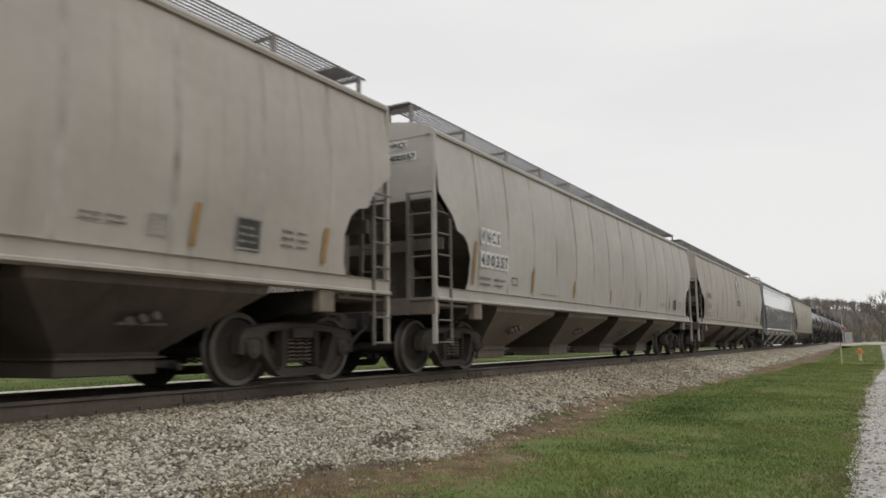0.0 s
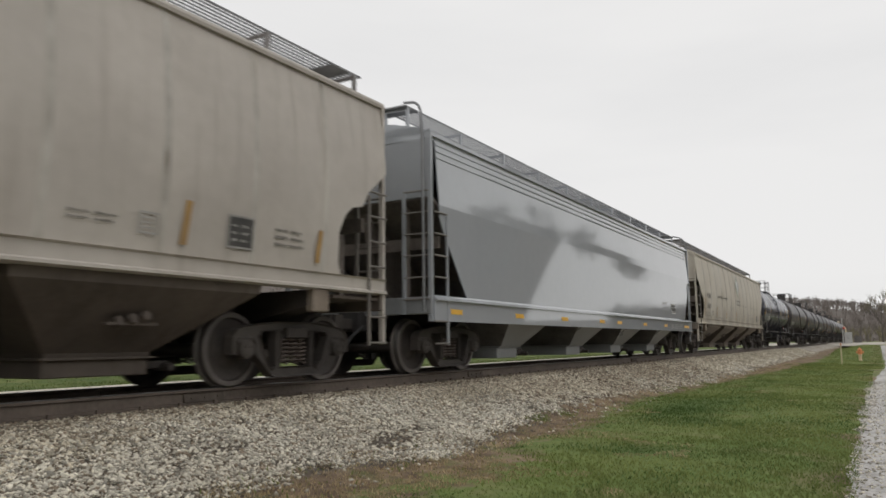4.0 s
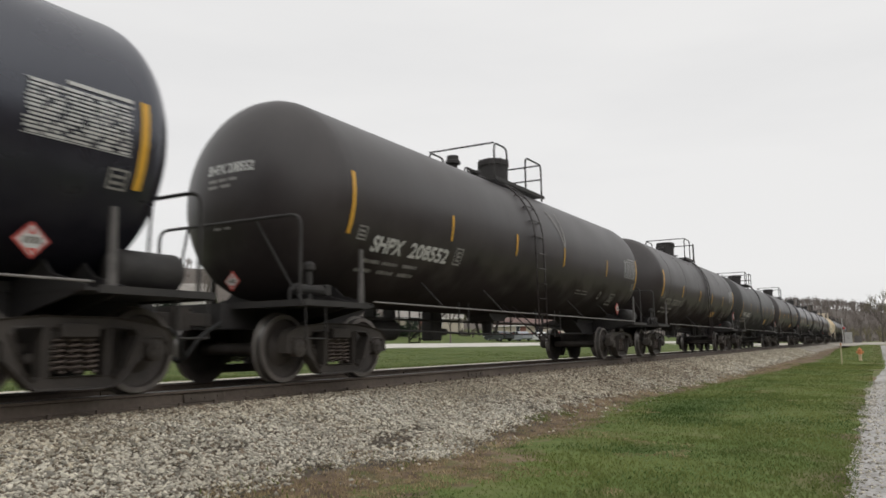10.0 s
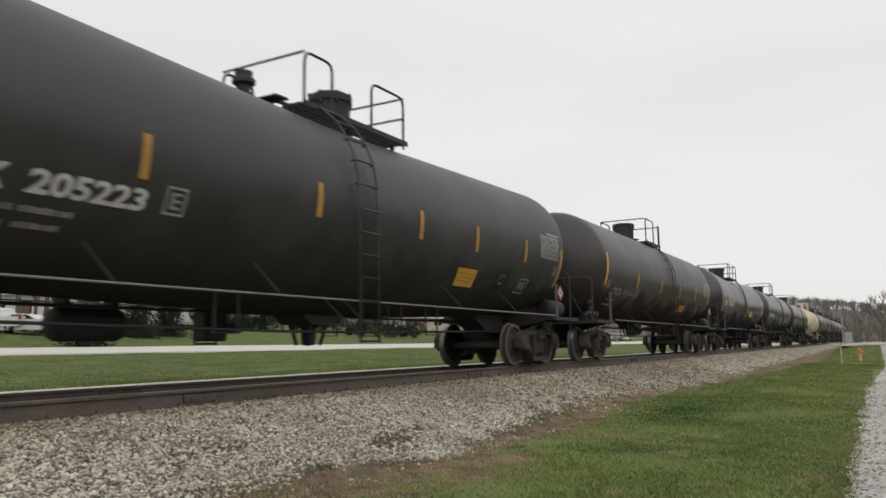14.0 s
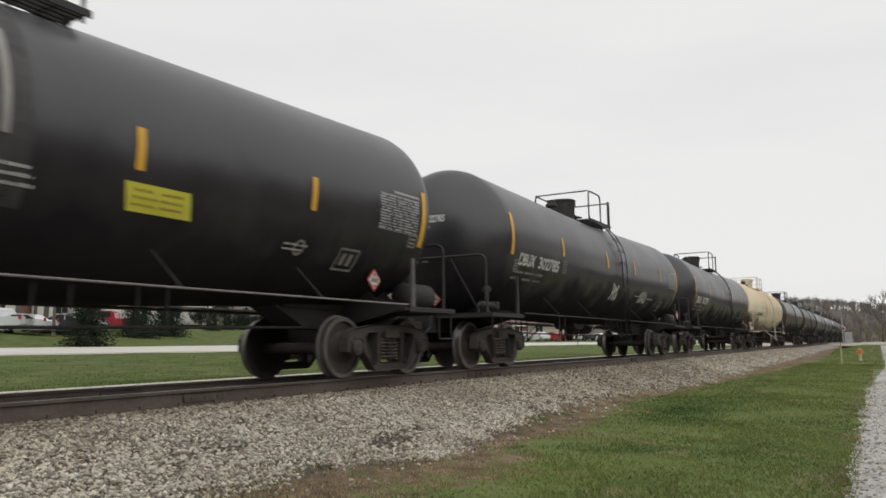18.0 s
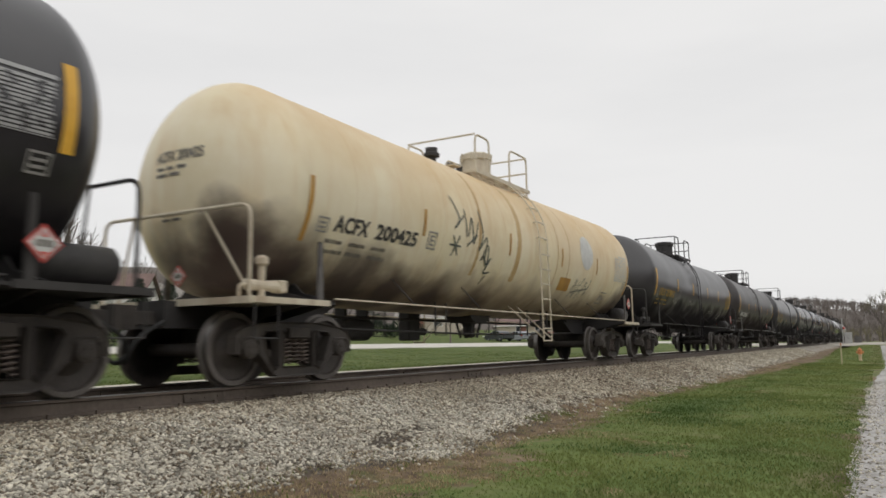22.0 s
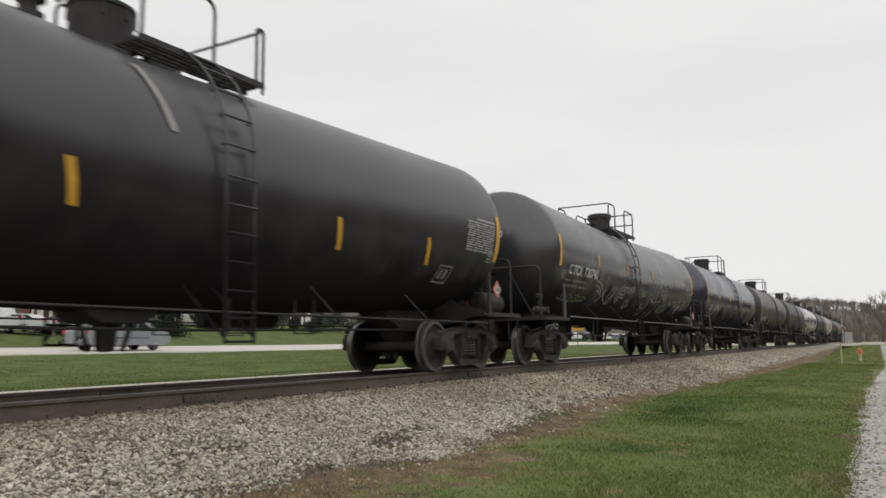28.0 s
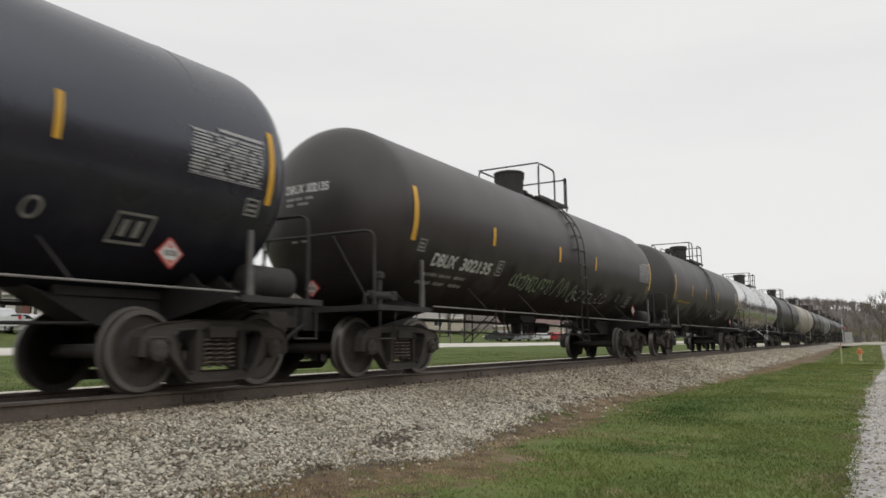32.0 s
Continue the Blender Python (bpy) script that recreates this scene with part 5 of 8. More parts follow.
for i in range(22):
    y = 0.9 + 5.9 * i / 22 + g.uniform(-0.06, 0.06)
    z = 2.30 + 0.02 * i / 22 + g.uniform(-0.035, 0.035)
    if g.random() < 0.75:
        dashes.append([(y, z), (y + g.uniform(0.06, 0.22), z + g.uniform(-0.03, 0.03))])
strokes(c, dashes, M["black_ink"], 0.011, wrap_hop)

TANKS = [
    # number, paint, ink, stripes, marks, label
    (5, "tank_glossy", "white", "yellow", dict(wide=0.6, panel_ink=M["white"], text=("CTCX 732816", -6.5, -4.2, 1.90, 0.23), at=(-4.49, 1.58, 4.56), short=(2.36, 2.81)), "glossy black tank car with white lettering and yellow reflectors"),
    (6, "tank_brown", "white", "yellow", dict(wide=0.5, text=("SHPX 208552", -6.45, -4.2, 1.88, 0.22), at=(-4.23, -1.55, 1.13, 4.32), round=True), "dusty dark tank car with white lettering and yellow reflectors"),
    (7, "tank_brown", "dim_white", "yellow", dict(text=("CTCX 733219", -6.35, -4.05, 1.83, 0.19), at=(-4.05, -0.9, 1.66, 4.33), short=(2.15, 2.58), placard=(6.95, 1.72), print=False, round=False), "dusty brownish-black tank car with faded lettering"),
    (8, "tank_green", "white", "amber", dict(text=("SHPX 205223", -6.45, -4.2, 1.87, 0.20), at=(-4.3, -1.58, 0.97, 2.93, 5.14), short=(2.17, 2.63), long=(1.78, 2.62), placard=(7.0, 1.62), print=False), "faded greenish-black tank car with amber reflectors"),
    (9, "tank_brown", "dim_white", "yellow", dict(text=("CTCX", -6.3, -5.4, 1.84, 0.19), class_y=-3.9, at=(-4.0, -1.1, 1.7, 4.42), short=(2.13, 2.57), placard=(6.98, 1.75), print=False), "dusty brownish-black tank car with white streak marks"),
    (10, "tank_black", "white", "yellow", dict(text=("DBUX 300625", -6.68, -4.3, 2.22, 0.25), class_y=-3.86, at=(-4.1, -1.7, 1.74, 4.42), short=(2.24, 2.68), print=False, panel=(2.22, 2.76)), "matt black tank car with white lettering and lemon label"),
    (11, "tank_black", "white", "yellow", dict(text=("DBUX 302785", -6.7, -4.5, 2.11, 0.24), at=(-4.27, -0.9, 1.73, 4.8), short=(2.5, 2.94), long=(2.28, 3.14), placard=(6.95, 1.44), round=False), "matt black tank car with white lettering and small graffiti"),
    (12, "tank_black", "white", "yellow", dict(text=("DBUX 302789", -6.75, -4.5, 2.08, 0.25), at=(-4.2, -0.9, 1.7, 4.7), short=(2.48, 2.92), long=(2.24, 3.09), placard=(6.95, 1.40)), "clean matt black tank car with white lettering"),
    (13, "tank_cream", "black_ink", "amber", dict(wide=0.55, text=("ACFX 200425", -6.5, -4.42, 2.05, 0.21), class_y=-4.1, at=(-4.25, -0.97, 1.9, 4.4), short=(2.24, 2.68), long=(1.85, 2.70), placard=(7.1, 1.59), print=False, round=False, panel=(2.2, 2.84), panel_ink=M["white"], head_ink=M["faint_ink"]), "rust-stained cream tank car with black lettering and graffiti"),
    (14, "tank_black", "gold_ink", "yellow", dict(text=("UTLX 210812", -6.58, -4.52, 2.08, 0.23), class_y=-3.75, at=(-4.03, -1.37, 1.49, 4.0), short=(2.31, 2.76), placard=(7.0, 1.52), panel=(2.02, 2.58), panel_ink=M["gold_ink"], round=False), "black tank car with gold lettering"),
    (15, "tank_brown", "white", "yellow", dict(text=("SHPX 208581", -6.3, -4.05, 1.86, 0.20), at=(-4.05, -1.4, 1.2, 4.35), short=(2.24, 2.66), print=False), "dusty black tank car with white lettering"),
    (16, "tank_black", "gold_ink", "yellow", dict(text=("UTLX 203775", -6.75, -4.92, 2.20, 0.25), class_y=-4.2, over=True, at=(-4.85, -1.62, 2.35, 4.75), short=(1.80, 2.23), skew=-0.3, placard=(7.05, 1.51), panel=(2.18, 2.72), round=False, print=False), "black tank car with gold lettering and yellow reflectors"),
    (17, "tank_grimy", "white", "yellow", dict(text=("C TCX 730740", -6.45, -4.35, 2.14, 0.23), at=(-4.34, -1.7, 1.14, 4.3), short=(2.48, 2.78), long=(2.28, 3.03), placard=(7.02, 1.46), print=False, round=False, panel=(2.26, 2.78), panel_ink=M["dim_white"]), "glossy black tank car covered in pale graffiti"),
    (18, "tank_glossy", "white", "yellow", dict(wide=0.55, text=("CTCX 732751", -6.3, -4.1, 1.90, 0.20), at=(-4.27, -1.47, 1.88, 4.4), short=(2.36, 2.81), long=(2.18, 3.08), placard=(5.95, 1.50)), "glossy black tank car with white lettering"),
    (19, "tank_brown", "white", "yellow", dict(text=("DBUX 302135", -6.3, -4.1, 1.82, 0.20), at=(-4.25, -0.8, 1.75), short=(2.35, 2.70), long=(2.14, 3.02), print=False), "dusty black tank car with pale green graffiti"),
    (20, "tank_green", "gold_ink", "yellow", dict(at=(-4.2, -1.5, 1.3), round=False, print=False), "dark weathered tank car with faded gold lettering"),
    (21, "tank_silver", "dim_white", "", dict(round=False, print=False), "shiny silver-jacketed tank car in the train"),
    (22, "tank_green", "dim_white", "", None, "dull dark grey tank car in the train"),
    (23, "tank_beige", "dim_white", "", None, "dull pale beige tank car in the train"),
    (24, "tank_brown", "dim_white", "", None, "dull dark brown tank car in the train"),
    (25, "tank_grey", "dim_white", "", None, "pale grey weathered tank car in the train"),
    (26, "tank_brown", "dim_white", "", None, "dull dark brown tank car in the train"),
    (27, "tank_black", "dim_white", "", None, "plain black tank car in the train"),
    (28, "tank_brown", "dim_white", "", None, "dull dark brown tank car in the train"),
    (29, "tank_black", "dim_white", "", None, "plain black tank car in the train"),
    (30, "tank_brown", "dim_white", "", None, "dull dark brown tank car in the train"),
    (31, "tank_black", "dim_white", "", None, "plain black tank car in the train"),
    (32, "tank_black", "dim_white", "", None, "plain black tank car in the train"),
]
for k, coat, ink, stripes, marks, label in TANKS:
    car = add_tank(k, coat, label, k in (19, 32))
    if k == 13:
        for o in car.children_recursive:
            if o.type == "MESH" and o.material_slots and o.data.materials[0] in (M["pipe_black"], M["rail_light"]) and o.name.split(".")[0] not in ("brake_rod", "safety_strap", "stirrup_step", "hand_brake", "air_reservoir"):
                paint(o, M["cream_trim"])
        for o in kid(car, "manway"):
            paint(o, M["cream_trim"])
    if k in (11, 12, 14, 16):
        for o in kid(car, "support_web") + kid(car, "side_rail"):
            paint(o, M["pipe_black"])
    if marks is not None:
        tank_marks(car, 100 + k, M[ink], M[stripes] if stripes else None, marks)
    else:
        for p in kid(car, "placard"):
            for o in p.children:
                bpy.data.objects.remove(o)
            bpy.data.objects.remove(p)
    if k in (9, 14, 17, 18, 19, 21, 23):
        for o in kid(car, "safety_valve"):
            bpy.data.objects.remove(o)
    if k == 7:
        patch(car, "label", 2.5, 3.35, 1.60, 1.81, M["amber"], wrap_tank, 2, skew=-0.3)
        multi(car, "label_print", print_lines(random.Random(99), 2.52, 3.28, 1.64, 1.78, 3, 2), M["gold_ink"], lambda y, z: wrap_tank(y, z) + 0.004)
    if k == 8:
        patch(car, "label", 2.55, 3.28, 1.54, 1.85, M["yellow"], wrap_tank, 2, skew=-0.3)
        multi(car, "label_print", print_lines(random.Random(100), 2.58, 3.18, 1.6, 1.8, 3, 2), M["gold_ink"], lambda y, z: wrap_tank(y, z) + 0.004)
        scrawl(car, 60, 3.4, 4.4, 1.66, 1.86, M["pipe_black"], 6, r=0.016)
    if k == 9:
        patch(car, "label", 2.25, 3.25, 1.62, 1.86, M["amber"], wrap_tank, 2, skew=-0.2)
        scrawl(car, 61, -5.2, -4.0, 1.86, 2.02, M["dim_white"], 6, r=0.012)
        for y, s in ((2.45, 0.38), (3.35, -0.42)):
            patch(car, "paint_drip", y, y + 0.10, 2.6, 3.75, M["dim_white"], wrap_tank, 10, skew=s * 0.9)
    if k in (7, 10):
        y0 = 0.02 if k == 7 else -0.30
        patch(car, "worn_band", y0, y0 + 0.95, 1.7, 4.02, M["tank_wear"], lambda y, z: on_tank(z, 0.003, y), 16)
    if k == 6:
        patch(car, "paint_drip", 1.1, 1.17, 2.72, 3.55, M["dim_white"], wrap_tank, 10, skew=-0.55)
        patch(car, "paint_drip", 1.15, 1.21, 2.72, 3.55, M["dim_white"], wrap_tank, 10, skew=0.05)
    if k == 10:
        patch(car, "label", 1.68, 2.50, 1.84, 2.12, M["lemon"], wrap_tank, 2, skew=-0.3)
        multi(car, "label_print", print_lines(random.Random(91), 1.72, 2.40, 1.88, 2.09, 3, 2), M["gold_ink"], lambda y, z: wrap_tank(y, z) + 0.004)
        multi(car, "small_print", print_lines(random.Random(9), 0.0, 0.75, 1.86, 2.1, 3, 2), M["white"], wrap_tank)
        multi(car, "small_print", print_lines(random.Random(10), 4.06, 4.62, 1.70, 1.82, 2, 1), M["white"], wrap_tank)
        patch(car, "paint_drip", 0.35, 0.43, 2.3, 3.3, M["dim_white"], wrap_tank, 10, skew=0.02)
    if k == 11:
        scrawl(car, 40, -0.35, 0.25, 1.66, 2.12, M["white"], 5, r=0.028)
        scrawl(car, 41, 2.6, 3.35, 1.7, 2.08, M["white"], 6, r=0.024)
        scrawl(car, 39, -0.9, -0.5, 1.8, 2.2, M["pipe_black"], 3, r=0.02)
        multi(car, "small_print", [(2.0, 2.6, 1.88, 1.90), (3.5, 4.2, 1.86, 1.88)], M["white"], wrap_tank)
    if k == 13:
        strokes(car, [[(-3.38, 3.05), (-3.12, 2.7), (-3.26, 2.5), (-2.95, 2.76)], [(-3.3, 2.36), (-3.05, 2.04)], [(-3.08, 2.38), (-3.26, 2.02)], [(-3.38, 2.2), (-2.98, 2.2)],
                      [(-2.92, 2.88), (-2.8, 2.4), (-2.66, 2.76), (-2.55, 2.3), (-2.4, 2.72)], [(-2.78, 2.24), (-2.44, 2.46)], [(-2.36, 2.92), (-2.2, 2.5), (-2.3, 2.2), (-2.05, 2.46), (-2.0, 2.1)],
                      [(-2.14, 2.02), (-1.96, 2.32), (-1.86, 1.98), (-2.06, 2.12)], [(-1.9, 1.95), (-1.76, 2.1), (-1.86, 1.84), (-1.64, 1.85)], [(-1.72, 1.8), (-1.8, 1.62)]], M["teal_ink"], 0.016)
        strokes(car, [[(2.95, 1.6), (3.1, 2.05), (3.2, 1.62), (3.32, 2.0)], [(3.3, 1.7), (3.6, 2.1), (3.5, 1.6)], [(3.62, 1.62), (3.8, 2.02), (3.95, 1.7), (4.1, 2.1)], [(3.0, 1.72), (4.05, 1.86)]], M["grey_ink"], 0.012)
        patch(car, "label", 2.05, 2.75, 1.73, 2.02, M["amber"], wrap_tank, 2, skew=-0.2)
        verts, faces = [], []
        for i in range(15):
            a = -math.pi / 2 + math.pi * i / 14
            z, hw = 2.74 + 0.43 * math.sin(a), 0.46 * math.cos(a) + 0.002
            verts += [(on_tank(z, 0.006, 3.62), 3.62 - hw, z), (on_tank(z, 0.006, 3.62), 3.62 + hw, z)]
        for i in range(14):
            faces.append((2 * i, 2 * i + 1, 2 * i + 3, 2 * i + 2))
        raw("paint_patch", verts, faces, M["white"], car)
        for y, wd in ((-2.3, 0.05), (-0.55, 0.10), (1.62, 0.03), (2.35, 0.025)):
            patch(car, "rust_run", y - wd, y + wd, 1.75, 3.85, M["rust_run"], lambda y, z: on_tank(z, 0.004, y), 12, skew=0.02)
    if k == 14:
        scrawl(car, 52, -4.45, -3.85, 1.86, 2.12, M["dim_white"], 4, r=0.02)
        scrawl(car, 53, -1.95, -1.1, 1.9, 2.08, M["dim_white"], 4, r=0.02)
    if k == 16:
        for name in ("reflector", "small_label", "head_lettering", "head_print"):
            for o in kid(car, name):
                if max(v.co.y for v in o.data.vertices) < -6.3:
                    o.location.y = -0.40
        patch(car, "paint_drip", -0.62, -0.52, 2.75, 3.5, M["dim_white"], wrap_tank, 10, skew=-0.3)
    if k == 17:
        scrawl(car, 44, -6.4, -4.6, 1.5, 1.7, M["moss_paint"], 10, r=0.016)
        strokes(car, [[(-4.35, 2.10), (-4.0, 2.06), (-3.7, 1.92), (-3.5, 1.74)], [(-4.3, 1.98), (-4.0, 1.93), (-3.72, 1.80)], [(-4.15, 1.86), (-3.9, 1.82), (-3.7, 1.74)],
                      [(-3.85, 1.58), (-3.45, 1.88), (-3.38, 2.2), (-3.5, 2.24), (-3.55, 2.02), (-3.42, 1.72), (-3.2, 1.62)],
                      [(-3.12, 1.72), (-2.92, 1.96), (-2.74, 2.0), (-2.78, 1.8), (-3.0, 1.66), (-3.08, 1.58), (-2.86, 1.58), (-2.7, 1.78), (-2.52, 2.06)],
                      [(-2.2, 2.05), (-2.46, 1.82), (-2.2, 1.60)], [(-2.08, 2.0), (-2.3, 1.82), (-2.1, 1.66)], [(-2.15, 1.86), (-1.75, 1.85)], [(-2.15, 1.78), (-1.75, 1.77)]], M["graffiti"], 0.017)
        scrawl(car, 63, -2.0, -0.95, 1.9, 2.12, M["graffiti"], 5, r=0.02)
        scrawl(car, 64, -1.4, -0.95, 1.48, 1.78, M["graffiti"], 3, r=0.016)
        patch(car, "paint_patch", -0.1, 0.52, 1.9, 2.08, M["moss_paint"], wrap_tank, 3)
        multi(car, "small_print", print_lines(random.Random(19), 0.3, 0.85, 1.46, 1.74, 4, 1), M["pale"], wrap_tank)
        strokes(car, [[(0.5, 1.32), (0.85, 1.58), (1.15, 2.16), (1.34, 2.46), (1.5, 2.42), (1.46, 2.05), (1.32, 1.74)], [(0.78, 1.36), (1.0, 1.6), (1.22, 2.05)],
                      [(1.42, 1.76), (1.56, 2.2), (1.76, 2.42), (1.94, 2.3), (1.94, 1.95), (1.8, 1.7)], [(1.84, 1.74), (2.0, 2.1), (2.2, 2.36), (2.38, 2.2), (2.36, 1.84), (2.16, 1.6)],
                      [(1.3, 1.86), (1.7, 1.78), (2.45, 1.86)], [(1.5, 1.52), (1.36, 1.32), (1.56, 1.2), (1.86, 1.34), (1.98, 1.56)]], M["graffiti"], 0.018)
        scrawl(car, 65, 2.4, 3.15, 1.9, 2.3, M["graffiti"], 5, r=0.018)
        scrawl(car, 47, 2.6, 3.75, 1.45, 1.86, M["moss_paint"], 5, r=0.026)
        scrawl(car, 48, 3.75, 5.1, 1.72, 2.05, M["graffiti"], 7, r=0.018)
        scrawl(car, 49, 5.2, 6.4, 1.6, 2.12, M["graffiti"], 4, r=0.022)
    if k == 19:
        scrawl(car, 50, -3.0, -0.8, 1.6, 1.95, M["mint_paint"], 12, r=0.016)
        strokes(car, [[(-0.6, 1.6), (-0.3, 2.0), (-0.1, 1.6), (0.1, 1.95), (0.3, 1.6)], [(0.5, 1.62), (0.7, 1.9), (0.9, 1.6), (0.75, 1.72)]], M["mint_paint"], 0.016)
        scrawl(car, 51, 0.6, 3.4, 1.5, 1.85, M["dim_white"], 7, r=0.016)
    if k == 20:
        multi(car, "faded_lettering", print_lines(random.Random(20), -6.4, -4.3, 1.9, 2.12, 1, 8), M["gold_ink"], wrap_tank)
        scrawl(car, 54, 1.0, 3.0, 1.5, 2.0, M["dim_white"], 5, r=0.03)


# ---------------------------------------------------------------- the line of the track
CURVE_Y, CURVE_R = 185.0, 900.0


def on_track(d):
    """The place and the turn (radians) on the track's centre line, d metres along it from beside the camera."""
    if d <= CURVE_Y:
        return 0.0, d, 0.0
    a = (d - CURVE_Y) / CURVE_R
    return -CURVE_R * (1 - math.cos(a)), CURVE_Y + CURVE_R * math.sin(a), a


def step(a, b, x):
    t = min(1.0, max(0.0, (x - a) / (b - a)))
    return t * t * (3 - 2 * t)


FAR_SIDE = [(-400, 16), (-160, 8.0), (-80, 3.9), (-58, 2.7), (-44, 1.35), (-38, 0.78), (-33, 0.58), (-25, 0.25), (-15, -0.10), (-11, -0.20), (-8, -0.29), (-5.3, -0.235),
            (-4.85, -0.20), (-1.2, -0.19), (1.2, -0.19), (1.75, -0.23), (3.2, -0.67), (3.5, -0.72), (7.4, -0.76), (12, -0.78), (60, -0.6), (400, 1.0)]


def ground_z(x, y):
    if y > CURVE_Y:
        x = x - on_track(CURVE_Y + CURVE_R * math.asin(min(1, (y - CURVE_Y) / CURVE_R)))[0]
    z = FAR_SIDE[-1][1]
    for (a, p), (b, q) in zip(FAR_SIDE, FAR_SIDE[1:]):
        if a <= x <= b:
            z = p + (q - p) * (x - a) / (b - a)
            break
    if x < -400:
        z = 16
    rise = 0.5 * step(50, 135, y) * step(3.2, 6, x)
    lump = 0.0
    if x > 3.4 or x < -5.4:
        lump = 0.035 * noise.noise(Vector((x * 0.5, y * 0.35, 0))) + 0.012 * noise.noise(Vector((x * 2.1, y * 2.1, 3)))
    return z + rise + lump


# the toe of the ballast and the edge of the lawn: (along the track, across it)
TOE = [(0, 3.1), (4.5, 3.15), (5.6, 3.08), (6.2, 3.26), (7.0, 3.48), (8.1, 3.38), (9.7, 3.18), (10.8, 3.1), (13.4, 2.62), (16.2, 2.72), (18.9, 3.1), (23.5, 3.04), (52, 2.87), (90, 2.7)]
LAWN = [(0, 4.1), (5.2, 4.0), (7.3, 3.95), (8.2, 3.86), (10.8, 3.58), (12.3, 3.6), (14.8, 3.25), (18.4, 3.5), (25, 3.74), (36, 4.25), (48, 4.5), (70, 4.2), (105, 3.2)]


def along(table, y):
    """The value of a table of (y, x) at y."""
    if y <= table[0][0]:
        return table[0][1]
    for (a, p), (b, q) in zip(table, table[1:]):
        if y <= b:
            return p + (q - p) * (y - a) / (b - a)
    return table[-1][1]


def lush(x, y):
    """Thick dark grass in the lawn, 0 to 1."""
    v = 0.55 * noise.noise(Vector((x * 0.55, y * 0.28, 60))) + 0.35 * noise.noise(Vector((x * 1.4, y * 0.8, 61)))
    for cx, cy, rx, ry, k in ((5.3, 8.6, 0.9, 0.55, 0.8), (4.4, 13.2, 0.9, 2.4, 0.7), (4.3, 5.2, 0.7, 0.5, 0.7), (5.0, 17.5, 1.3, 4.0, 0.45)):
        v += k * max(0.0, 1 - math.hypot((x - cx) / rx, (y - cy) / ry) * 0.75)
    return min(1.0, max(0.0, v * 1.5))


def strip_ground():
    xs = [-3000, -1500, -800, -400, -250, -160, -110, -80, -65, -55, -47, -40, -36.5] + [-33.0, -25.0] + [-20, -15, -12, -11, -10, -8.6, -8, -7, -6.2, -5.3, -4.85, -4.2, -3.0, -1.75, -1.2, 0, 1.2, 1.75,
          2.2, 2.7, 3.2, 3.5, 3.8, 4.1, 4.4, 4.8, 5.2, 5.6, 6, 6.4, 6.8, 7.1, 7.4, 7.7, 8.2, 9, 10, 12, 15, 20, 30, 45, 60, 100, 180, 300, 500, 900, 1600, 3000]
    ys = [-2000, -800, -300, -120, -60, -30, -15, -8] + [-4 + 0.5 * i for i in range(60)] + [26 + i for i in range(20)] + [46 + 2.5 * i for i in range(36)] + [140, 150, 160, 170, 180, 190, 205, 220, 240, 260, 290, 320, 360, 400, 460, 540, 650, 800, 1100, 1600, 2400, 3200]
    verts = [(x, y, ground_z(x, y)) for y in ys for x in xs]
    n = len(xs)
    faces = [(j * n + i, j * n + i + 1, (j + 1) * n + i + 1, (j + 1) * n + i) for j in range(len(ys) - 1) for i in range(n - 1)]
    return verts, faces


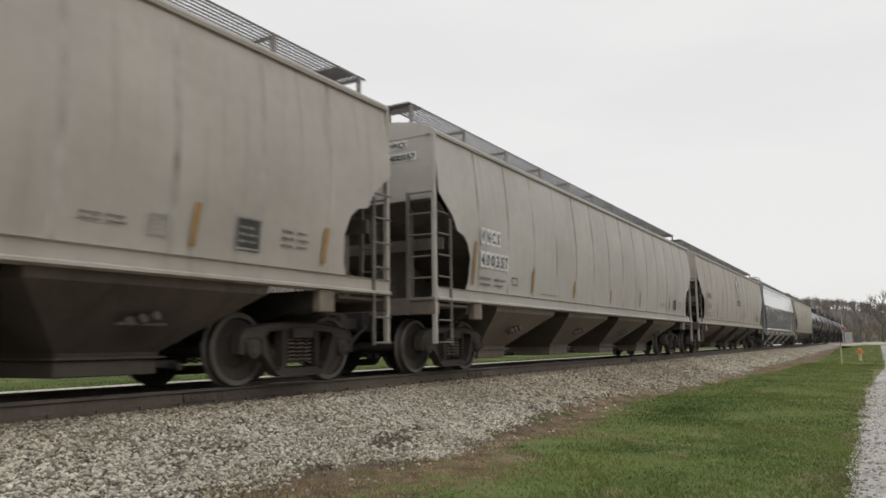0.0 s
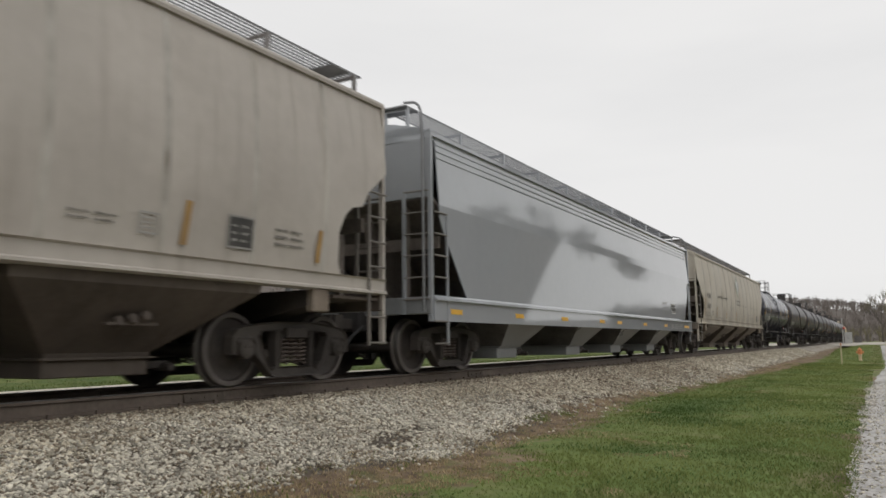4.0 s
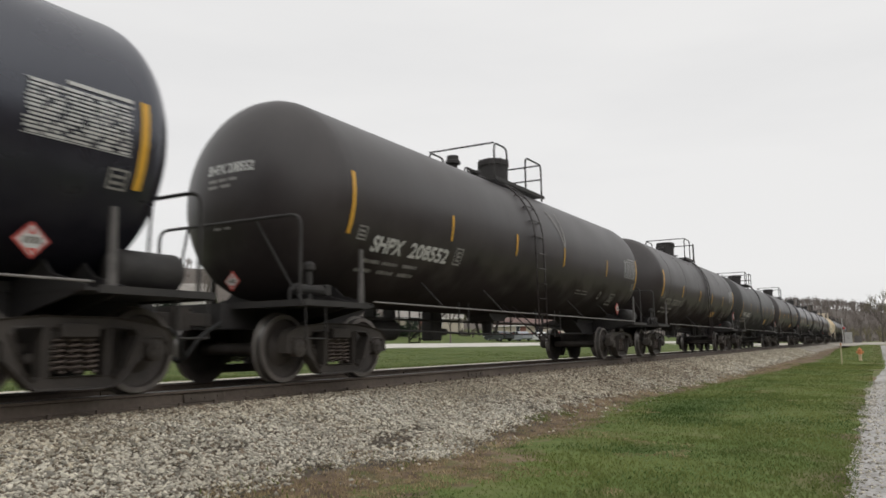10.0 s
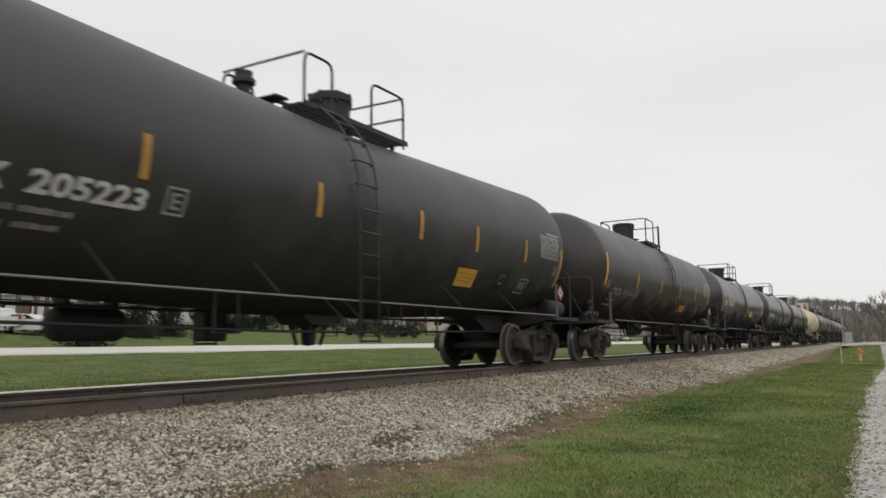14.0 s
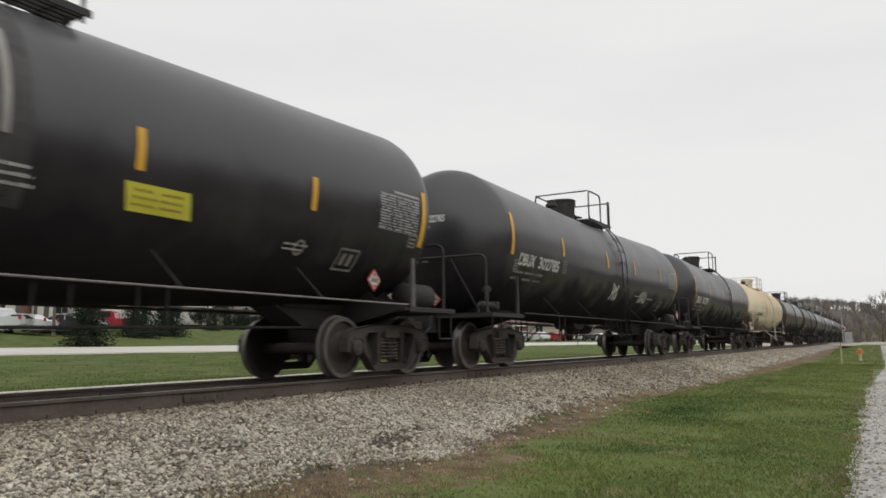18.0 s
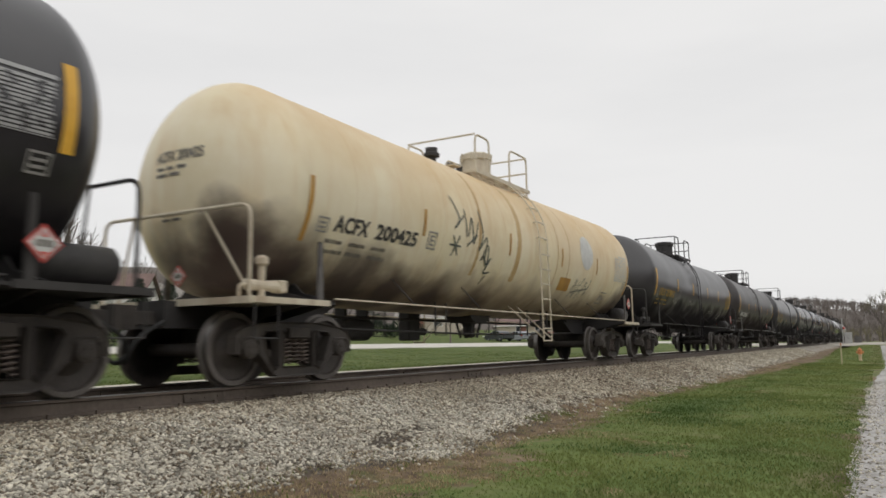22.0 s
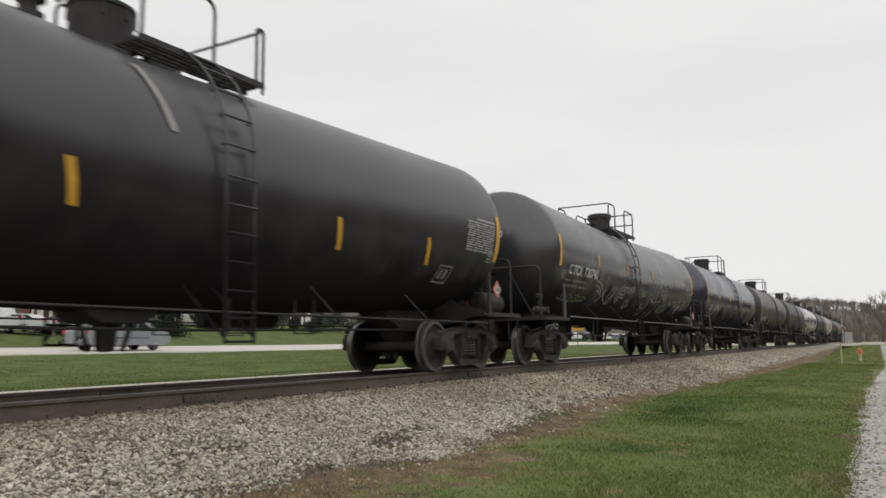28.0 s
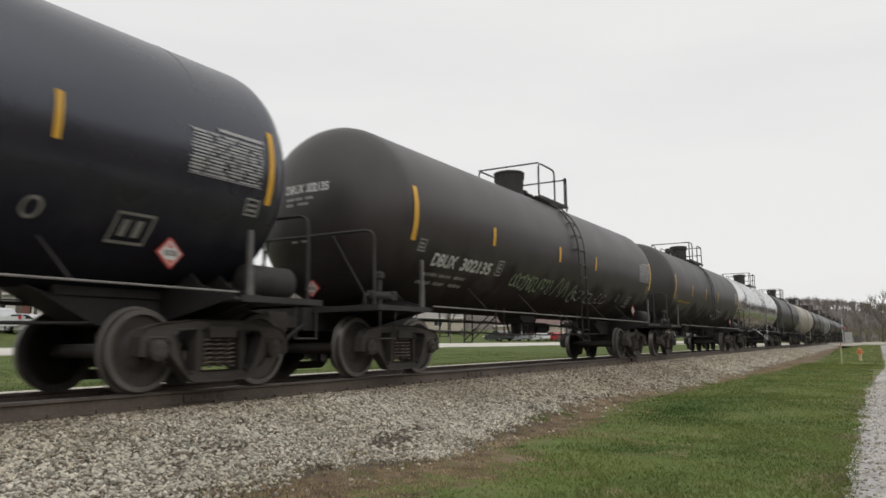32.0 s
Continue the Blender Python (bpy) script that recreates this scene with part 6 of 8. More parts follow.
def ground_material():
    """Lawn, worn earth beside the ballast, and dust-grey ballast fines under the track, near black between the rails,
    parted by uneven edges.
    """
    m = bpy.data.materials.new("lawn_and_earth")
    m.use_nodes = True
    n, l = m.node_tree.nodes, m.node_tree.links
    bsdf = n["Principled BSDF"]
    tc = n.new("ShaderNodeTexCoord")
    sep = n.new("ShaderNodeSeparateXYZ")
    l.new(tc.outputs["Object"], sep.inputs[0])

    def tex(scale, detail=5.0):
        t = n.new("ShaderNodeTexNoise")
        t.inputs["Scale"].default_value, t.inputs["Detail"].default_value = scale, detail
        l.new(tc.outputs["Object"], t.inputs["Vector"])
        return t.outputs[0]

    def ramp(src, lo, hi, a=0.0, b=1.0):
        r = n.new("ShaderNodeMapRange")
        r.inputs[1].default_value, r.inputs[2].default_value, r.inputs[3].default_value, r.inputs[4].default_value = lo, hi, a, b
        l.new(src, r.inputs[0])
        return r.outputs[0]

    def mix(f, a, b):
        x = n.new("ShaderNodeMix")
        x.data_type = "RGBA"
        l.new(f, x.inputs[0])
        for v, s in ((a, x.inputs[6]), (b, x.inputs[7])):
            if isinstance(v, tuple):
                s.default_value = rgb(v)
            else:
                l.new(v, s)
        return x.outputs[2]

    def math_node(op, a, b):
        x = n.new("ShaderNodeMath")
        x.operation = op
        for v, s in ((a, x.inputs[0]), (b, x.inputs[1])):
            if isinstance(v, float):
                s.default_value = v
            else:
                l.new(v, s)
        return x.outputs[0]

    def read(name):
        t = n.new("ShaderNodeAttribute")
        t.attribute_name = name
        return t.outputs["Fac"]

    wob = math_node("ADD", ramp(tex(0.9, 6.0), 0.25, 0.75, -0.5, 0.5), ramp(tex(4.5, 4.0), 0.3, 0.7, -0.16, 0.16))
    xx = math_node("ADD", sep.outputs[0], wob)
    xg = math_node("ADD", read("from_lawn"), math_node("MULTIPLY", wob, 0.75))
    green = mix(ramp(tex(0.35), 0.35, 0.65), (0.124, 0.175, 0.050), (0.178, 0.218, 0.073))
    green = mix(ramp(tex(9.0, 6.0), 0.4, 0.75, 0.0, 0.6), green, (0.085, 0.118, 0.040))
    green = mix(ramp(tex(1.6, 6.0), 0.52, 0.75), green, (0.20, 0.185, 0.09))
    green = mix(math_node("MULTIPLY", read("lush"), 0.7), green, (0.075, 0.118, 0.038))
    straw = mix(ramp(tex(7.0), 0.35, 0.65), (0.33, 0.26, 0.16), (0.17, 0.11, 0.075))
    earth = mix(ramp(tex(2.2, 6.0), 0.40, 0.60), (0.10, 0.070, 0.050), (0.24, 0.18, 0.125))
    earth = mix(ramp(tex(5.0, 6.0), 0.48, 0.66), earth, straw)
    earth = mix(ramp(tex(1.3, 5.0), 0.57, 0.66, 0.0, 0.55), earth, (0.11, 0.14, 0.045))
    near_f = ramp(math_node("ADD", xg, ramp(tex(2.6, 7.0), 0.3, 0.7, -0.34, 0.34)), 0.02, 0.36)
    near = mix(near_f, earth, green)
    verge = math_node("MULTIPLY", ramp(sep.outputs[0], 6.95, 7.35), ramp(tex(0.8, 5.0), 0.46, 0.58, 0.0, 0.9))
    near = mix(verge, near, earth)
    bank = mix(ramp(tex(1.1, 6.0), 0.38, 0.62), (0.062, 0.098, 0.026), (0.125, 0.150, 0.046))
    bank = mix(ramp(tex(3.2, 6.0), 0.55, 0.72, 0.0, 0.7), bank, (0.15, 0.125, 0.06))
    both = mix(ramp(sep.outputs[0], -4.6, -3.6), bank, near)
    bal = mix(ramp(tex(16.0), 0.35, 0.65), (0.055, 0.046, 0.037), (0.135, 0.117, 0.096))
    far = mix(ramp(tex(3.0), 0.3, 0.7), (0.27, 0.245, 0.205), (0.44, 0.41, 0.36))
    far = mix(ramp(tex(0.7, 6.0), 0.5, 0.68, 0.0, 0.7), far, (0.20, 0.165, 0.125))
    bal = mix(ramp(sep.outputs[1], 30.0, 60.0), bal, far)
    bal = mix(ramp(sep.outputs[0], -3.4, -2.4, 1.0, 0.0), bal, (0.58, 0.55, 0.46))
    a = ramp(math_node("ADD", sep.outputs[0], math_node("MULTIPLY", wob, 0.35)), -5.05, -4.85)
    b = ramp(math_node("ADD", read("from_toe"), math_node("MULTIPLY", wob, 0.6)), 0.0, 0.3, 1.0, 0.0)
    col = mix(math_node("MULTIPLY", a, b), both, bal)
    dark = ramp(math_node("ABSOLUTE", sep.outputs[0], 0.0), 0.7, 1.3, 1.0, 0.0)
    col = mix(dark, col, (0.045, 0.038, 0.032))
    # unseen ground past the path, made dark brown to darken reflections on the tanks
    unseen_floor = mix(ramp(tex(1.8, 6.0), 0.35, 0.65), (0.055, 0.043, 0.032), (0.115, 0.09, 0.065))
    col = mix(ramp(xx, 11.6, 13.0), col, unseen_floor)
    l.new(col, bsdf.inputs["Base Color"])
    bsdf.inputs["Roughness"].default_value = 0.95
    bsdf.inputs["Specular IOR Level"].default_value = 0.15
    bump = n.new("ShaderNodeBump")
    bump.inputs["Strength"].default_value, bump.inputs["Distance"].default_value = 0.35, 0.04
    l.new(tex(22.0, 6.0), bump.inputs["Height"])
    l.new(bump.outputs[0], bsdf.inputs["Normal"])
    return m


v, f = strip_ground()
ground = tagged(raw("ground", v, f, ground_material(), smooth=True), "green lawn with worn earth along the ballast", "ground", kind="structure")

for name, value in (("from_toe", lambda x, y: x - along(TOE, y)), ("from_lawn", lambda x, y: (x - along(LAWN, y)) / (1.5 - 0.9 * step(8, 14, y))), ("lush", lush)):
    layer = ground.data.attributes.new(name, "FLOAT", "POINT")
    layer.data.foreach_set("value", [value(p[0], p[1]) for p in v])

# gravel path on which the camera stands
M["path"] = surface("grey_gravel_path", (0.27, 0.26, 0.25), (0.52, 0.505, 0.485), 0.95, grain=22, stain=1.6, bump=0.8, mixin=1.3)
rng = random.Random(4)
edge = [7.42 + 0.10 * noise.noise(Vector((0, y * 0.5, 7))) + 0.11 * noise.noise(Vector((0, y * 1.9, 9))) + 0.55 * step(17, 45, y) for y in [-6 + 0.5 * i for i in range(240)]]
verts, faces = [], []
for i, e in enumerate(edge):
    y = -6 + 0.5 * i
    for x in (e, e + 0.25, 8.4, 9.6, 10.8 + 0.2 * noise.noise(Vector((1, y, 0)))):
        verts.append((x, y, ground_z(x, y) + (0.012 if x > e else 0.004)))
for i in range(len(edge) - 1):
    for j in range(4):
        k = i * 5 + j
        faces.append((k, k + 1, k + 6, k + 5))
tagged(raw("gravel_path", verts, faces, M["path"]), "pale grey gravel path beside the lawn", "path", kind="structure")

# ---------------------------------------------------------------- rails, ties and ballast
RAIL = [(-0.070, -0.180), (0.070, -0.180), (0.070, -0.168), (0.012, -0.150), (0.009, -0.045), (0.036, -0.034), (0.036, -0.008), (0.028, 0.0), (-0.028, 0.0),
        (-0.036, -0.008), (-0.036, -0.034), (-0.009, -0.045), (-0.012, -0.150), (-0.070, -0.168)]
track = tagged(empty("railway_track"), "single railway track with rusty steel rails on wooden ties", "railway track", kind="structure")
stations = [-40.0 + 5 * i for i in range(45)] + [190.0 + 8 * i for i in range(55)]
for side in (-1, 1):
    verts, faces = [], []
    n = len(RAIL)
    for d in stations:
        x, y, a = on_track(d)
        for px, pz in RAIL:
            off = side * 0.753 + px
            verts.append((x + off * math.cos(a), y + off * math.sin(a), pz))
    for i in range(len(stations) - 1):
        for j in range(n):
            k = (j + 1) % n
            faces.append((i * n + j, i * n + k, (i + 1) * n + k, (i + 1) * n + j))
    r = raw("rail", verts, faces, M["rail_steel"], track)
    r.data.materials.append(M["rail_head"])
    for p in r.data.polygons:
        if p.center.z > -0.006:
            p.material_index = 1
    for yj in (6.36, 13.3, 24.5):
        bm = B()
        xf = side * 0.753
        for o in (-1, 1):
            prism(bm, [(xf + o * 0.010, -0.145), (xf + o * 0.045, -0.150), (xf + o * 0.030, -0.06), (xf + o * 0.036, -0.05), (xf + o * 0.010, -0.05)][::o], yj - 0.30, yj + 0.30, "y")
            for q in (-0.2, 0.0, 0.2):
                rod(bm, (xf + o * 0.03, yj + q, -0.10), (xf + o * 0.055, yj + q, -0.10), 0.013, 6)
        part("joint_bar", bm, M["tie"], track)
bm = B()
box(bm, -1.30, 1.30, -0.115, 0.115, -0.36, -0.185, 0.012)
tie_mesh = mesh_of(bm, "tie")
tie_mesh.materials.append(M["tie"])
bm = B()
for side in (-1, 1):
    box(bm, side * 0.753 - 0.17, side * 0.753 + 0.17, -0.09, 0.09, -0.196, -0.176)
    for o in (-0.085, 0.085):
        box(bm, side * 0.753 + o - 0.016, side * 0.753 + o + 0.016, -0.02, 0.02, -0.2, -0.135)
plate_mesh = mesh_of(bm, "tie_plate")
plate_mesh.materials.append(M["rail_steel"])
for i in range(150):
    d = -6 + 0.52 * i
    t = new("tie", tie_mesh)
    t.parent = track
    t.matrix_basis = pose(rng.uniform(-0.03, 0.03), d + rng.uniform(-0.02, 0.02), 0, 0, 0, rng.uniform(-1, 1))
    if i < 110:
        p = new("tie_plate", plate_mesh)
        p.parent = track
        p.matrix_basis = pose(0, d, 0)

M["stone"] = surface("pale_limestone_ballast", (0.42, 0.389, 0.317), (0.60, 0.567, 0.483), 0.9, grain=18, stain=0.7, bump=0.2, dust=(0.27, 0.244, 0.195), vary=0.58, island=True)
M["stone_tan"] = surface("yellowish_dusty_ballast", (0.345, 0.305, 0.231), (0.50, 0.452, 0.357), 0.9, grain=18, stain=0.7, bump=0.2, dust=(0.21, 0.178, 0.13), vary=0.58, island=True)
M["stone_brown"] = surface("dusty_brown_ballast", (0.11, 0.085, 0.06), (0.25, 0.20, 0.145), 0.9, grain=18, stain=3, bump=0.2, vary=0.5, island=True)


def stones(name, places, material, label, seed):
    """Loose stones as one mesh; places: rows of x, y, z, size."""
    g = np.random.default_rng(seed)
    base = np.array([(-1, 0, 0), (1, 0, 0), (0, -1, 0), (0, 1, 0), (0.15, 0.1, -1), (-0.1, 0.15, 1)])
    tris = np.array([(0, 2, 5), (2, 1, 5), (1, 3, 5), (3, 0, 5), (2, 0, 4), (1, 2, 4), (3, 1, 4), (0, 3, 4)])
    p = np.asarray(places)
    n = len(p)
    v = base[None] * g.uniform(0.65, 1.4, (n, 6, 1)) + g.uniform(-0.3, 0.3, (n, 6, 3))
    v = v * np.stack([g.uniform(0.9, 1.6, n), g.uniform(0.7, 1.1, n), g.uniform(0.5, 0.9, n)], 1)[:, None]
    a, b = g.uniform(0, 6.28, n), g.uniform(-0.9, 0.9, n)
    ca, sa, cb, sb = np.cos(a), np.sin(a), np.cos(b), np.sin(b)
    x, y, z = v[..., 0], v[..., 1], v[..., 2]
    y, z = y * cb[:, None] - z * sb[:, None], y * sb[:, None] + z * cb[:, None]
    x, y = x * ca[:, None] - y * sa[:, None], x * sa[:, None] + y * ca[:, None]
    v = np.stack([x, y, z], 2) * p[:, None, 3:4] + p[:, None, :3]
    fc = (tris[None] + 6 * np.arange(n)[:, None, None]).reshape(-1, 3)
    me = bpy.data.meshes.new(name)
    me.vertices.add(6 * n)
    me.vertices.foreach_set("co", v.reshape(-1).astype(np.float32))
    me.loops.add(24 * n)
    me.loops.foreach_set("vertex_index", fc.reshape(-1).astype(np.int32))
    me.polygons.add(8 * n)
    me.polygons.foreach_set("loop_start", np.arange(0, 24 * n, 3, dtype=np.int32))
    me.update(calc_edges=True)
    me.materials.append(material)
    return tagged(new(name, me), label, "gravel", kind="stuff")


def scatter(n, x0, x1, y0, y1, s0, s1, g, skew=1.0):
    out = []
    for _ in range(n):
        x = x0 + (x1 - x0) * g.random()
        y = y0 + (y1 - y0) * g.random() ** skew
        s = g.uniform(s0, s1)
        edge_x = along(TOE, y) - 0.06 + 0.10 * noise.noise(Vector((y * 0.6, 2, 0))) + 0.30 * noise.noise(Vector((x * 1.3, y * 1.9, 5)))
        if x > edge_x and g.random() < min(0.985, 0.35 + (x - edge_x) * (2.6 - 1.3 * step(10, 14, y))):
            continue
        if y < 30 and g.random() < 0.9 * soil(x, y) + 0.5 * step(9, 12, y) * step(2.0, 2.7, x) * (0.5 + noise.noise(Vector((x * 1.6, y * 0.5, 26)))):
            continue
        out.append((x, y, ground_z(x, y) + s * 0.15, s))
    return out


def soil(x, y):
    """Dark soil that shows through the toe of the ballast, 0 to 1."""
    b = noise.noise(Vector((x * 1.3, y * 0.5, 20))) + 0.5 * noise.noise(Vector((x * 3.1, y * 1.6, 22)))
    spot = 0.75 * max(0.0, 1 - math.hypot((x - 2.98 + 0.15 * (y - 7.2)) / 0.5, (y - 7.2) / 1.7)) * (1.0 + 0.9 * noise.noise(Vector((x * 4, y * 3, 24))))
    return min(1.0, max(0.0, (b - 0.30) * 1.8 * step(1.5, 2.6, x) + 1.7 * spot))


g = random.Random(11)
pl = scatter(84000, 0.95, 3.8, 1.5, 16, 0.012, 0.028, g, 1.2) + scatter(52000, 0.95, 3.6, 12, 32, 0.014, 0.030, g, 1.2) + scatter(26000, 0.95, 3.5, 28, 72, 0.022, 0.046, g, 1.2)
pl += scatter(30000, 0.95, 3.8, -14, 1.5, 0.016, 0.036, g)
pale = [p for p in pl if p[0] + 0.8 * noise.noise(Vector((p[0] * 0.8, p[1] * 0.5, 30))) + g.uniform(-0.5, 0.5) > 1.9 + 1.1 * step(7, 15, p[1])]
pale_set = set(pale)
stones("ballast_stone", pale, M["stone"], "pale crushed limestone ballast at the toe of the bank", 5)
stones("ballast_stone", [p for p in pl if p not in pale_set], M["stone_tan"], "yellowish dusty limestone ballast along the rail", 8)
g = random.Random(12)
pl = scatter(30000, 0.95, 3.7, 1.5, 16, 0.010, 0.026, g, 1.2) + scatter(9000, 0.95, 3.7, 12, 36, 0.02, 0.045, g, 1.2) + scatter(3500, 0.85, 1.5, 1.5, 26, 0.02, 0.035, g, 1.2) + scatter(5000, -0.7, 0.7, 1.5, 26, 0.02, 0.036, g, 1.2)
pl += scatter(9000, 0.95, 3.7, -14, 1.5, 0.022, 0.045, g, 1.0)
for _ in range(6000):
    x, y = -0.95 - 1.3 * g.random(), -14 + 60 * g.random()
    pl.append((x, y, ground_z(x, y) + 0.004, g.uniform(0.022, 0.045)))
stones("ballast_stone", pl, M["stone_brown"], "dusty brown crushed stone beside the rail", 6)
g = random.Random(14)
pl = []
for _ in range(9000):
    x, y = -2.3 - 2.7 * g.random(), -4 + 64 * g.random()
    if x > -4.9 + 0.15 * noise.noise(Vector((x, y * 0.7, 70))):
        pl.append((x, y, ground_z(x, y) - 0.003, g.uniform(0.012, 0.024)))
stones("ballast_stone", pl, M["stone"], "bleached pale ballast on the far shoulder", 9)
g = random.Random(13)
pl = []
for _ in range(9000):
    y = 3.5 + 22 * g.random() ** 1.4
    x = 7.35 + 2.0 * g.random()
    s = g.uniform(0.008, 0.02)
    if x > 7.40 + 0.1 * noise.noise(Vector((0, y * 0.5, 7))) + 0.11 * noise.noise(Vector((0, y * 1.9, 9))):
        pl.append((x, y, ground_z(x, y) + 0.014, s))
for _ in range(6000):
    x, y, s = 7.5 + 1.85 * g.random(), -7 + 10.5 * g.random(), g.uniform(0.008, 0.02)
    pl.append((x, y, ground_z(x, y) + 0.014, s))
stones("path_gravel", pl, M["stone"], "small pale gravel on the path", 7)

# ---------------------------------------------------------------- grass blades
M["blade"] = surface("grass_blade", (0.168, 0.212, 0.061), (0.252, 0.275, 0.100), 0.8, grain=1.2, stain=0.55, bump=0, vary=0.12, island=True, spec=0.15, dust=(0.11, 0.155, 0.052))
M["blade_lush"] = surface("lush_grass_blade", (0.073, 0.121, 0.035), (0.114, 0.166, 0.050), 0.8, grain=1.2, stain=0.8, bump=0, vary=0.1, island=True, spec=0.15)
M["blade_verge"] = surface("pale_grass_blade", (0.085, 0.135, 0.032), (0.165, 0.20, 0.060), 0.8, grain=3, stain=0.4, bump=0, vary=0.2, island=True, spec=0.2, dust=(0.12, 0.125, 0.055))
M["blade_dry"] = surface("dry_grass_blade", (0.33, 0.26, 0.15), (0.50, 0.41, 0.26), 0.9, grain=3, stain=0.5, bump=0, vary=0.3, island=True, spec=0.2)


for key in ("blade", "blade_lush", "blade_verge", "blade_dry"):
    nodes, links = M[key].node_tree.nodes, M[key].node_tree.links
    body, out = nodes["Principled BSDF"], nodes["Material Output"]
    thin, both = nodes.new("ShaderNodeBsdfTranslucent"), nodes.new("ShaderNodeMixShader")
    links.new(body.inputs["Base Color"].links[0].from_socket, thin.inputs["Color"])
    both.inputs[0].default_value = 0.45
    links.new(body.outputs[0], both.inputs[1])
    links.new(thin.outputs[0], both.inputs[2])
    links.new(both.outputs[0], out.inputs["Surface"])


def blades(name, places, material, label, seed):
    g = np.random.default_rng(seed)
    p = np.asarray(places)
    n = len(p)
    a = g.uniform(0, 6.28, n)
    h = p[:, 3] * g.uniform(0.6, 1.3, n)
    w = 0.0035 + 0.09 * h * g.uniform(0.6, 1.2, n)
    lean = g.uniform(0.4, 1.5, n) * h
    la = g.uniform(0, 6.28, n)
    dx, dy = np.cos(a) * w, np.sin(a) * w
    v = np.zeros((n, 5, 3))
    v[:, 0] = np.stack([p[:, 0] - dx, p[:, 1] - dy, p[:, 2] - 0.01], 1)
    v[:, 1] = np.stack([p[:, 0] + dx, p[:, 1] + dy, p[:, 2] - 0.01], 1)
    mx, my = p[:, 0] + np.cos(la) * lean * 0.35, p[:, 1] + np.sin(la) * lean * 0.35
    v[:, 2] = np.stack([mx + dx * 0.7, my + dy * 0.7, p[:, 2] + h * 0.6], 1)
    v[:, 3] = np.stack([mx - dx * 0.7, my - dy * 0.7, p[:, 2] + h * 0.6], 1)
    v[:, 4] = np.stack([p[:, 0] + np.cos(la) * lean, p[:, 1] + np.sin(la) * lean, p[:, 2] + h], 1)
    base = 5 * np.arange(n)[:, None]
    tri = np.concatenate([base + np.array([[0, 1, 2]]), base + np.array([[0, 2, 3]]), base + np.array([[3, 2, 4]])], 1).reshape(-1, 3)
    me = bpy.data.meshes.new(name)
    me.vertices.add(5 * n)
    me.vertices.foreach_set("co", v.reshape(-1).astype(np.float32))
    me.loops.add(9 * n)
    me.loops.foreach_set("vertex_index", tri.reshape(-1).astype(np.int32))
    me.polygons.add(3 * n)
    me.polygons.foreach_set("loop_start", np.arange(0, 9 * n, 3, dtype=np.int32))
    me.update(calc_edges=True)
    me.materials.append(material)
    return tagged(new(name, me), label, "grass", kind="stuff")


g = random.Random(21)
green, dry = [], []
deep = []
for _ in range(210000):
    y = 4.2 + 40 * g.random() ** 1.9
    x = 3.0 + 4.5 * g.random()
    edge_x = along(LAWN, y) + 0.12 * noise.noise(Vector((y * 0.8, 12, 0))) + 0.34 * noise.noise(Vector((y * 1.7, x * 1.5, 15)))
    patchy = noise.noise(Vector((x * 0.8, y * 0.8, 4))) + 0.5 * noise.noise(Vector((x * 2.2, y * 2.2, 6)))
    worn = (0.86 - 0.40 * (x - edge_x)) * (1 - 0.85 * step(9, 14, y)) + 0.30 * noise.noise(Vector((x * 0.7, y * 0.45, 50))) - 0.5 * lush(x, y)
    if x > 7.0 + 0.5 * g.random() and noise.noise(Vector((x * 0.6, y * 0.6, 80))) > 0.02:
        continue
    if x > edge_x + 0.15 * g.random():
        if patchy > 0.50 - worn and g.random() < 0.52:
            dry.append((x, y, ground_z(x, y), g.uniform(0.012, 0.03)))
        elif g.random() < 0.82 + patchy * 0.3 - max(0, worn) * 0.95:
            (deep if g.random() < lush(x, y) * 1.1 else green).append((x, y, ground_z(x, y), g.uniform(0.012, 0.028) * (1.2 + 0.7 * noise.noise(Vector((x * 0.6, y * 0.6, 8))))))
    elif x > edge_x - 0.45 and noise.noise(Vector((x * 1.1, y * 0.7, 40))) + 0.5 * noise.noise(Vector((x * 3, y * 2, 41))) > 0.36:
        if g.random() < 0.75:
            green.append((x, y, ground_z(x, y), g.uniform(0.015, 0.045)))
    elif x > edge_x - 0.9 and g.random() < 0.26:
        dry.append((x, y, ground_z(x, y), g.uniform(0.012, 0.035)))
    elif g.random() < 0.02:
        green.append((x, y, ground_z(x, y), g.uniform(0.02, 0.05)))
for _ in range(45000):
    y = 36 + 84 * g.random() ** 1.5
    x = 3.0 + 4.9 * g.random()
    if x > along(LAWN, y) + 0.5 * noise.noise(Vector((x, y * 0.4, 16))):
        (deep if g.random() < lush(x, y) else green).append((x, y, ground_z(x, y), g.uniform(0.025, 0.05)))
for _ in range(40000):
    x, y = 3.9 + 3.4 * g.random(), -10 + 14.2 * g.random()
    (deep if g.random() < lush(x, y) else green).append((x, y, ground_z(x, y), g.uniform(0.015, 0.035)))
blades("lawn_grass", green, M["blade"], "short green spring lawn grass", 31)
blades("lawn_grass", deep, M["blade_lush"], "thick dark green tufts of lawn grass", 34)
blades("dry_grass", dry, M["blade_dry"], "dry straw-coloured grass beside the ballast", 32)
g = random.Random(22)
pl = []
for _ in range(95000):
    y = 4 + 46 * g.random() ** 1.2
    x = -4.95 - 19.5 * g.random() ** 1.5
    if noise.noise(Vector((x * 0.8, y * 0.5, 90))) + g.uniform(-0.5, 0.5) > -0.2:
        pl.append((x, y, ground_z(x, y), g.uniform(0.02, 0.045)))
blades("verge_grass", pl, M["blade_verge"], "green grass verge between the track and the road", 33)

